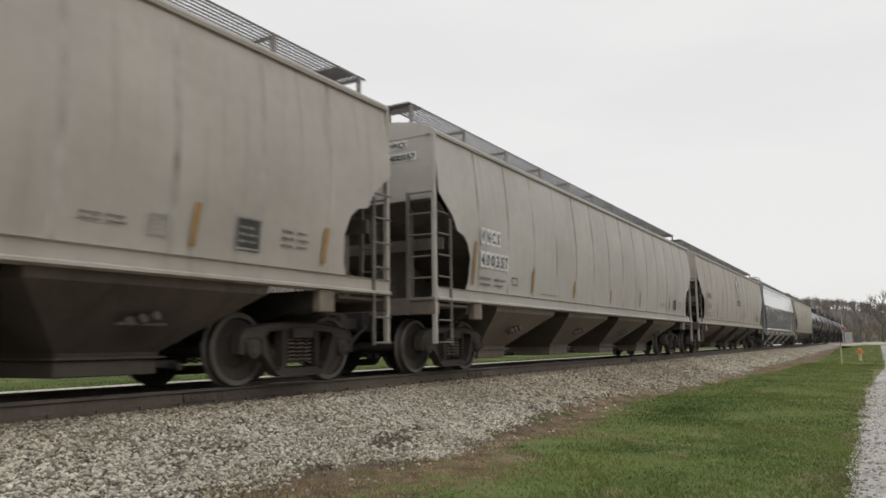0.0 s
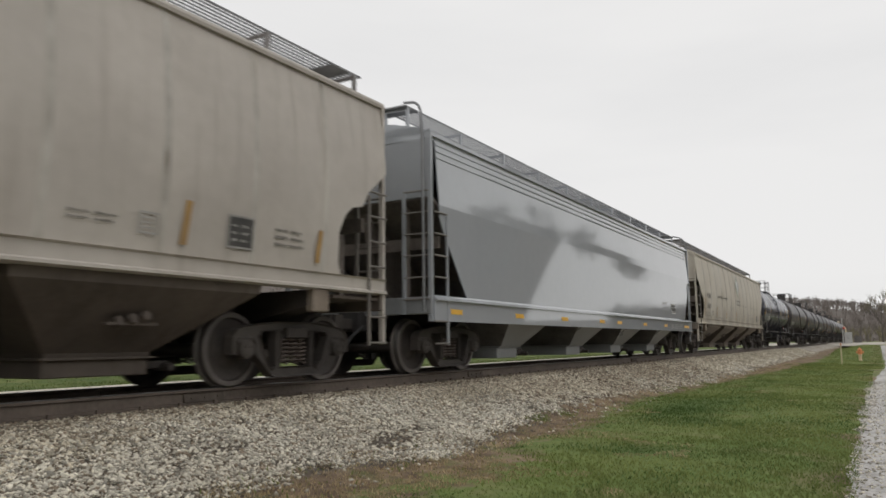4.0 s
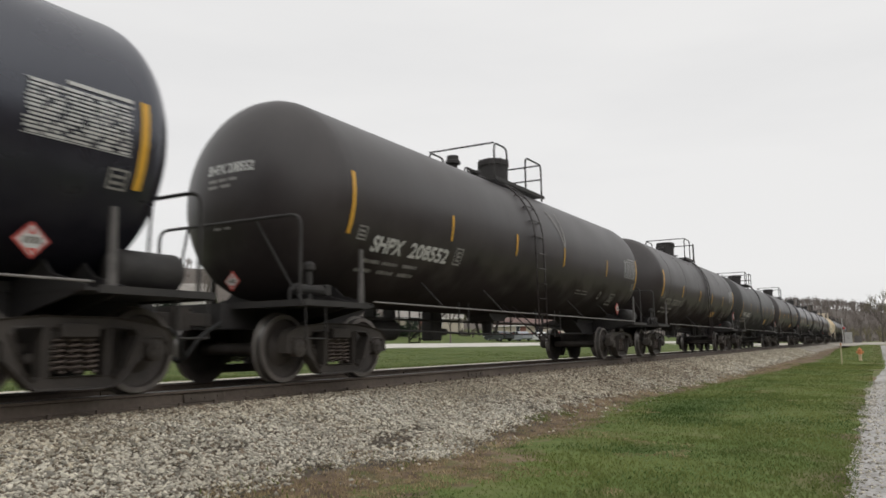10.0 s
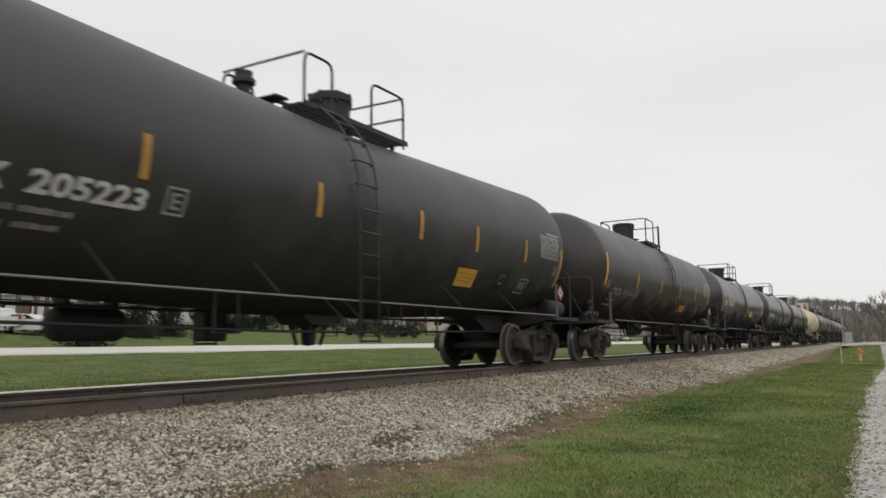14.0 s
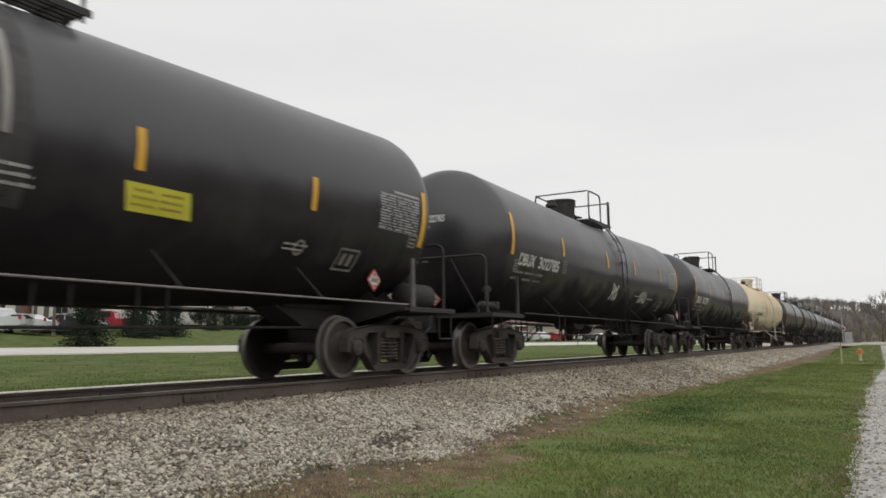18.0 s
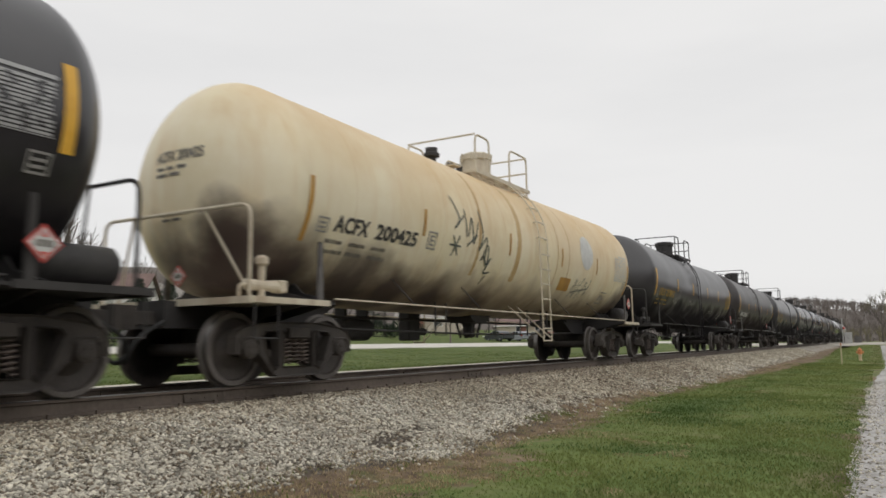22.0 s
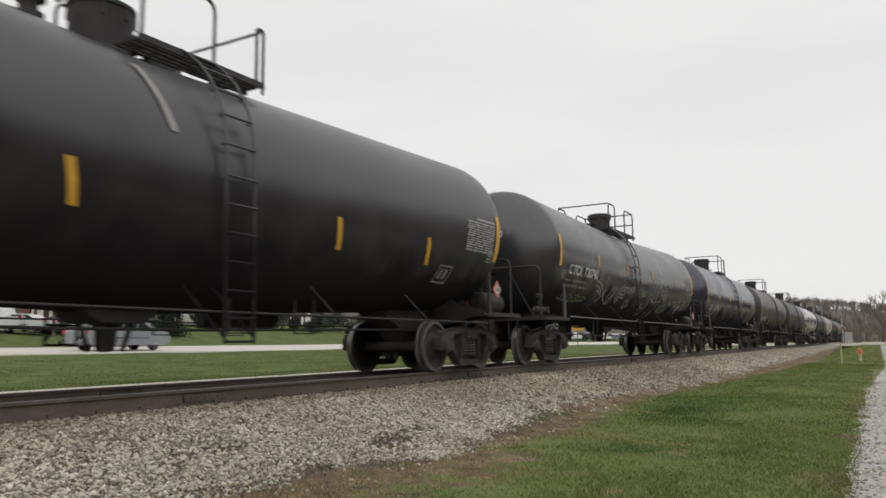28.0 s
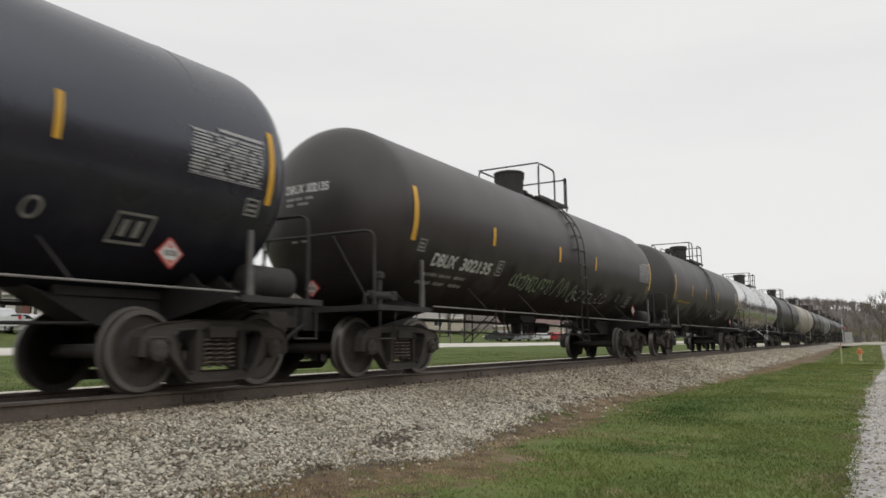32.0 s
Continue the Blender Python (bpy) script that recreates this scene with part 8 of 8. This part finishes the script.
def vehicle(shape, paint_mat, label):
    body, win = SHAPES[shape]
    v = tagged(empty("car" if shape != "van" else "minivan"), label, "car", "road vehicles")
    half = 0.92
    bm = B()
    secs = []
    for f, inset in ((-1, 0.0), (1, 0.0)):
        secs.append([bm.verts.new((f * half, y, z)) for y, z in body])
    n = len(body)
    bm.faces.new(secs[0])
    bm.faces.new(secs[1][::-1])
    for i in range(n):
        j = (i + 1) % n
        bm.faces.new((secs[0][j], secs[0][i], secs[1][i], secs[1][j]))
    bmesh.ops.recalc_face_normals(bm, faces=bm.faces)
    rim = [e for e in bm.edges if abs(e.verts[0].co.x - e.verts[1].co.x) < 1e-5 and min(e.verts[0].co.z, e.verts[1].co.z) > 1.5]
    bmesh.ops.bevel(bm, geom=rim, offset=0.10, segments=2, affect="EDGES")
    part("body", bm, paint_mat, v)
    for s in (-1, 1):
        bm = B()
        k = len(win)
        a = [bm.verts.new((s * (half + 0.008), y, z)) for y, z in win]
        b = [bm.verts.new((s * (half - 0.03), y, z)) for y, z in win]
        bm.faces.new(a if s > 0 else a[::-1])
        for i in range(k):
            j = (i + 1) % k
            bm.faces.new((a[i], a[j], b[j], b[i]))
        bmesh.ops.recalc_face_normals(bm, faces=bm.faces)
        part("side_window", bm, M["glass"], v)
        for py in (-0.55, 0.35):
            bm = B()
            box(bm, s * half - 0.02, s * half + 0.014, py - 0.04, py + 0.04, 1.08, win[2][1] - 0.02)
            part("pillar", bm, paint_mat, v)
        bm = B()
        box(bm, s * half - 0.01, s * half + 0.012, -1.0, 1.2, 0.62, 0.66)
        part("side_trim", bm, M["car_dark"], v)
        for yy in (-1, 1):
            wh = empty("wheel", v)
            wh.location = (s * (half - 0.12), yy * (1.5 if shape == "van" else 1.38 if shape == "sedan" else 1.65), 0.33)
            bm = B()
            lathe(bm, [(-0.11, 0.20), (-0.11, 0.31), (-0.08, 0.335), (0.08, 0.335), (0.11, 0.31), (0.115, 0.22)], "x", 20)
            part("tyre", bm, M["tyre"], wh)
            bm = B()
            lathe(bm, [(0.0, 0.21), (s * 0.117, 0.21), (s * 0.10, 0.17), (s * 0.12, 0.06), (s * 0.125, 0.02)], "x", 14)
            part("rim", bm, M["rim"], wh)
        bm = B()
        yb = min(p[0] for p in body)
        box(bm, s * half - 0.22, s * half - 0.02, yb + 0.0, yb + 0.12, 0.85, 1.12, 0.02)
        part("tail_lamp", bm, M["tail"], v)
        bm = B()
        yf = max(p[0] for p in body)
        box(bm, s * half - 0.32, s * half - 0.03, yf - 0.2, yf - 0.04, 0.66, 0.80, 0.02)
        part("head_lamp", bm, M["head"], v)
    return v


van = vehicle("van", M["van_silver"], "silver-blue minivan driving along the highway")
sedan = vehicle("sedan", M["car_white"], "white sedan parked before the houses")
coupe = copy_thing(sedan, Matrix())
tagged(coupe, "white sedan driving along the highway")
pick = vehicle("pickup", M["car_red"], "red pickup parked beside the spruces")


def park(src, a, d, turn, fresh=False):
    x, y = far_dir(a, d)
    m = pose(x, y, ground_z(x, y) + 0.02, 0, 0, turn)
    if fresh:
        src.matrix_basis = m
        return src
    return copy_thing(src, m)


park(sedan, 59.4, 64, 120, True)
c = park(sedan, 57.0, 66, 125)
c["label"] = "dark grey sedan parked before the houses"
paint(kid(c, "body")[0], M["car_dark"])
park(sedan, 56.2, 67, 118)
park(pick, 54.2, 72, 130, True)
c = park(pick, 60.8, 65, 110)
c["label"] = "white pickup parked before the houses"
paint(kid(c, "body")[0], M["car_white"])
for i, (a, tone, word_) in enumerate(((16.6, "car_white", "white"), (17.4, "van_silver", "silver-blue"), (18.3, "car_white", "white"), (19.4, "car_dark", "dark grey"), (20.5, "car_white", "white"),
                                       (21.7, "car_red", "red"), (22.9, "car_white", "white"), (24.3, "van_silver", "silver-blue"), (25.8, "car_dark", "dark grey"))):
    c = park(sedan, a, 46.5 / math.sin(radians(a)), 55 + 4 * (i % 3))
    c["label"] = word_ + " sedan in the row of cars beyond the highway"
    paint(kid(c, "body")[0], M[tone])

# a yellow sign across the road
sg = tagged(empty("road_sign"), "small yellow road sign on a thin post", "sign")
x_, y_ = far_dir(19.9, 82)
sg.matrix_basis = pose(x_, y_, ground_z(x_, y_), 0, 0, 20)
bm = B()
lathe(bm, [(-0.1, 0.04), (2.4, 0.04)], "z", 8)
part("post", bm, M["rail_light"], sg)
bm = B()
box(bm, -0.55, 0.55, -0.07, -0.045, 1.75, 2.3, 0.01)
part("panel", bm, M["yellow"], sg)
bm = B()
box(bm, -0.40, 0.40, -0.076, -0.071, 1.98, 2.07)
part("printed_bar", bm, M["black_ink"], sg)

# ---------------------------------------------------------------- small things on the near side
M["mark_orange"] = surface("orange_marker_paint", (0.60, 0.22, 0.09), (0.70, 0.30, 0.13), 0.6, grain=10, stain=2, bump=0)
M["mark_yellow"] = surface("faded_yellow_hydrant_paint", (0.58, 0.44, 0.28), (0.68, 0.55, 0.40), 0.6, grain=10, stain=2, bump=0.03)
M["mark_wood"] = surface("pale_stake_wood", (0.45, 0.38, 0.24), (0.56, 0.49, 0.33), 0.8, grain=10, stain=2)
M["cabinet"] = surface("grey_signal_cabinet", (0.38, 0.38, 0.37), (0.48, 0.48, 0.47), 0.5, grain=6, stain=1, bump=0.03)
st = tagged(empty("marker_stake"), "thin pale wooden marker stake in the grass", "stake")
st.location = (6.05, 44.0, ground_z(6.05, 44.0))
bm = B()
box(bm, -0.03, 0.03, -0.02, 0.02, -0.1, 1.05, 0.004)
part("stake", bm, M["mark_wood"], st)
bm = B()
box(bm, -0.034, 0.034, -0.024, 0.024, 0.95, 1.056)
part("painted_tip", bm, M["mark_orange"], st)
hy = tagged(empty("fire_hydrant"), "orange and yellow fire hydrant in the grass", "fire hydrant")
hy.location = (6.76, 51.0, ground_z(6.76, 51.0))
hy.scale = (0.8, 0.8, 0.8)
bm = B()
lathe(bm, [(-0.1, 0.16), (0.04, 0.16), (0.05, 0.11), (0.40, 0.105), (0.42, 0.15), (0.46, 0.15)], "z", 16)
part("barrel", bm, M["mark_yellow"], hy)
bm = B()
lathe(bm, [(0.46, 0.15), (0.50, 0.15), (0.52, 0.13), (0.74, 0.13), (0.76, 0.16), (0.80, 0.15), (0.88, 0.10), (0.92, 0.04), (0.96, 0.035)], "z", 16)
part("bonnet", bm, M["mark_orange"], hy)
for ax, q in (("x", 1), ("x", -1), ("y", -1)):
    bm = B()
    lathe(bm, [(q * 0.10, 0.07), (q * 0.19, 0.07), (q * 0.20, 0.085), (q * 0.24, 0.085), (q * 0.26, 0.03)], ax, 12, (0, 0, 0.62))
    part("nozzle_cap", bm, M["mark_orange"], hy)
cb = tagged(empty("signal_cabinet"), "grey steel signal cabinet beside the level crossing", "cabinet")
cb.location = (3.75, 134.0, -0.25)
bm = B()
box(bm, -0.52, 0.52, -0.4, 0.4, 0.0, 1.8, 0.03)
part("body", bm, M["cabinet"], cb)
bm = B()
box(bm, -0.57, 0.57, -0.46, 0.46, 1.8, 1.88, 0.02)
part("roof", bm, M["cabinet"], cb)
for s in (-1, 1):
    bm = B()
    box(bm, *sorted((s * 0.02, s * 0.48)), -0.43, -0.4, 0.12, 1.7)
    door = part("door", bm, M["cabinet"], cb)
    bm = B()
    box(bm, s * 0.08 - 0.02, s * 0.08 + 0.02, -0.46, -0.43, 0.9, 1.05)
    part("handle", bm, M["car_dark"], door)
c2 = tagged(copy_thing(cb, pose(4.9, 139.0, -0.25)), "low brown-grey steel relay cabinet beside the level crossing")
c2.scale = (1.0, 1.0, 0.68)
for o in c2.children:
    paint(o, M["web_grey"])
xs = tagged(empty("crossing_signal"), "level crossing signal with crossbuck and lamps", "crossing signal")
xs.matrix_basis = pose(3.05, 133.0, -0.25, 0, 0, 90)
xs.scale = (0.75, 0.75, 0.93)
bm = B()
lathe(bm, [(0, 0.20), (0.3, 0.19), (0.32, 0.11), (4.3, 0.10), (4.35, 0.03)], "z", 12)
part("mast", bm, M["cabinet"], xs)
for s in (-1, 1):
    bm = B()
    prism(bm, [(-0.62, -0.11), (-0.55, -0.18), (0.62, 0.11), (0.55, 0.18)] if s > 0 else [(0.62, -0.11), (0.55, -0.18), (-0.62, 0.11), (-0.55, 0.18)], -0.09 - 0.02 * s, -0.075 - 0.02 * s, "y")
    for v_ in bm.verts:
        v_.co.z = v_.co.z * 2.6 + 3.8
    part("crossbuck_blade", bm, M["cabinet"], xs)
    lamp = empty("lamp", xs)
    lamp.location = (s * 0.42, -0.1, 2.7)
    bm = B()
    lathe(bm, [(0, 0.30), (0.03, 0.30), (0.04, 0.1)], "y", 20)
    part("target", bm, M["car_dark"], lamp)
    bm = B()
    lathe(bm, [(-0.34, 0.15), (-0.02, 0.15)], "y", 14)
    part("lens", bm, M["tail"], lamp)
bm = B()
box(bm, -0.5, 0.5, -0.06, -0.02, 2.64, 2.76)
part("lamp_arm", bm, M["cabinet"], xs)


# ---------------------------------------------------------------- what moves
def travelled(t):
    """How far the train has come, in metres."""
    u = t / 16 - 1
    return 72.4917 + 166.4294 * u - 0.4414 * u * u


def motions():
    steps = [0.5 * i for i in range(65)]
    for car, home in TRAIN:
        rows = []
        for t in steps:
            x, y, a = on_track(home - travelled(t))
            rows.append((t, Matrix.Translation((x, y, 0)) @ Matrix.Rotation(a, 4, "Z")))
        walk(car, rows)
    # every wheelset turns alike; the first of each kind is keyed and the rest share its action
    first = {}
    for ws, s in WHEELSETS:
        if s not in first:
            rows = [(i / 30, Matrix.Translation((0, s * AXLE, WHEEL_R)) @ Matrix.Rotation(travelled(i / 30) / WHEEL_R, 4, "X")) for i in range(961)]
            walk(ws, rows)
            first[s] = ws
        elif ws.animation_data is None:
            src = first[s].animation_data
            ws.rotation_mode = "QUATERNION"
            ws.animation_data_create()
            ws.animation_data.action = src.action
            ws.animation_data.action_slot = src.action_slot
    van_rows, coupe_rows = [], []
    for t in (0.0, 4.0, 6.0, 7.0, 8.0, 12.0, 16.0, 24.0, 26.0, 27.0, 28.0, 29.0, 30.0, 31.0, 32.0):
        y = 26.0 + (t - 28.0) * 27.6
        van_rows.append((t, pose(-27.2, y, ground_z(-27.2, 30) + 0.05)))
        y = 46.6 - (t - 7.0) * 29.0
        coupe_rows.append((t, pose(-31.0, y, ground_z(-31.0, 30) + 0.05, 0, 0, 180)))
    walk(van, van_rows)
    walk(coupe, coupe_rows)


motions()
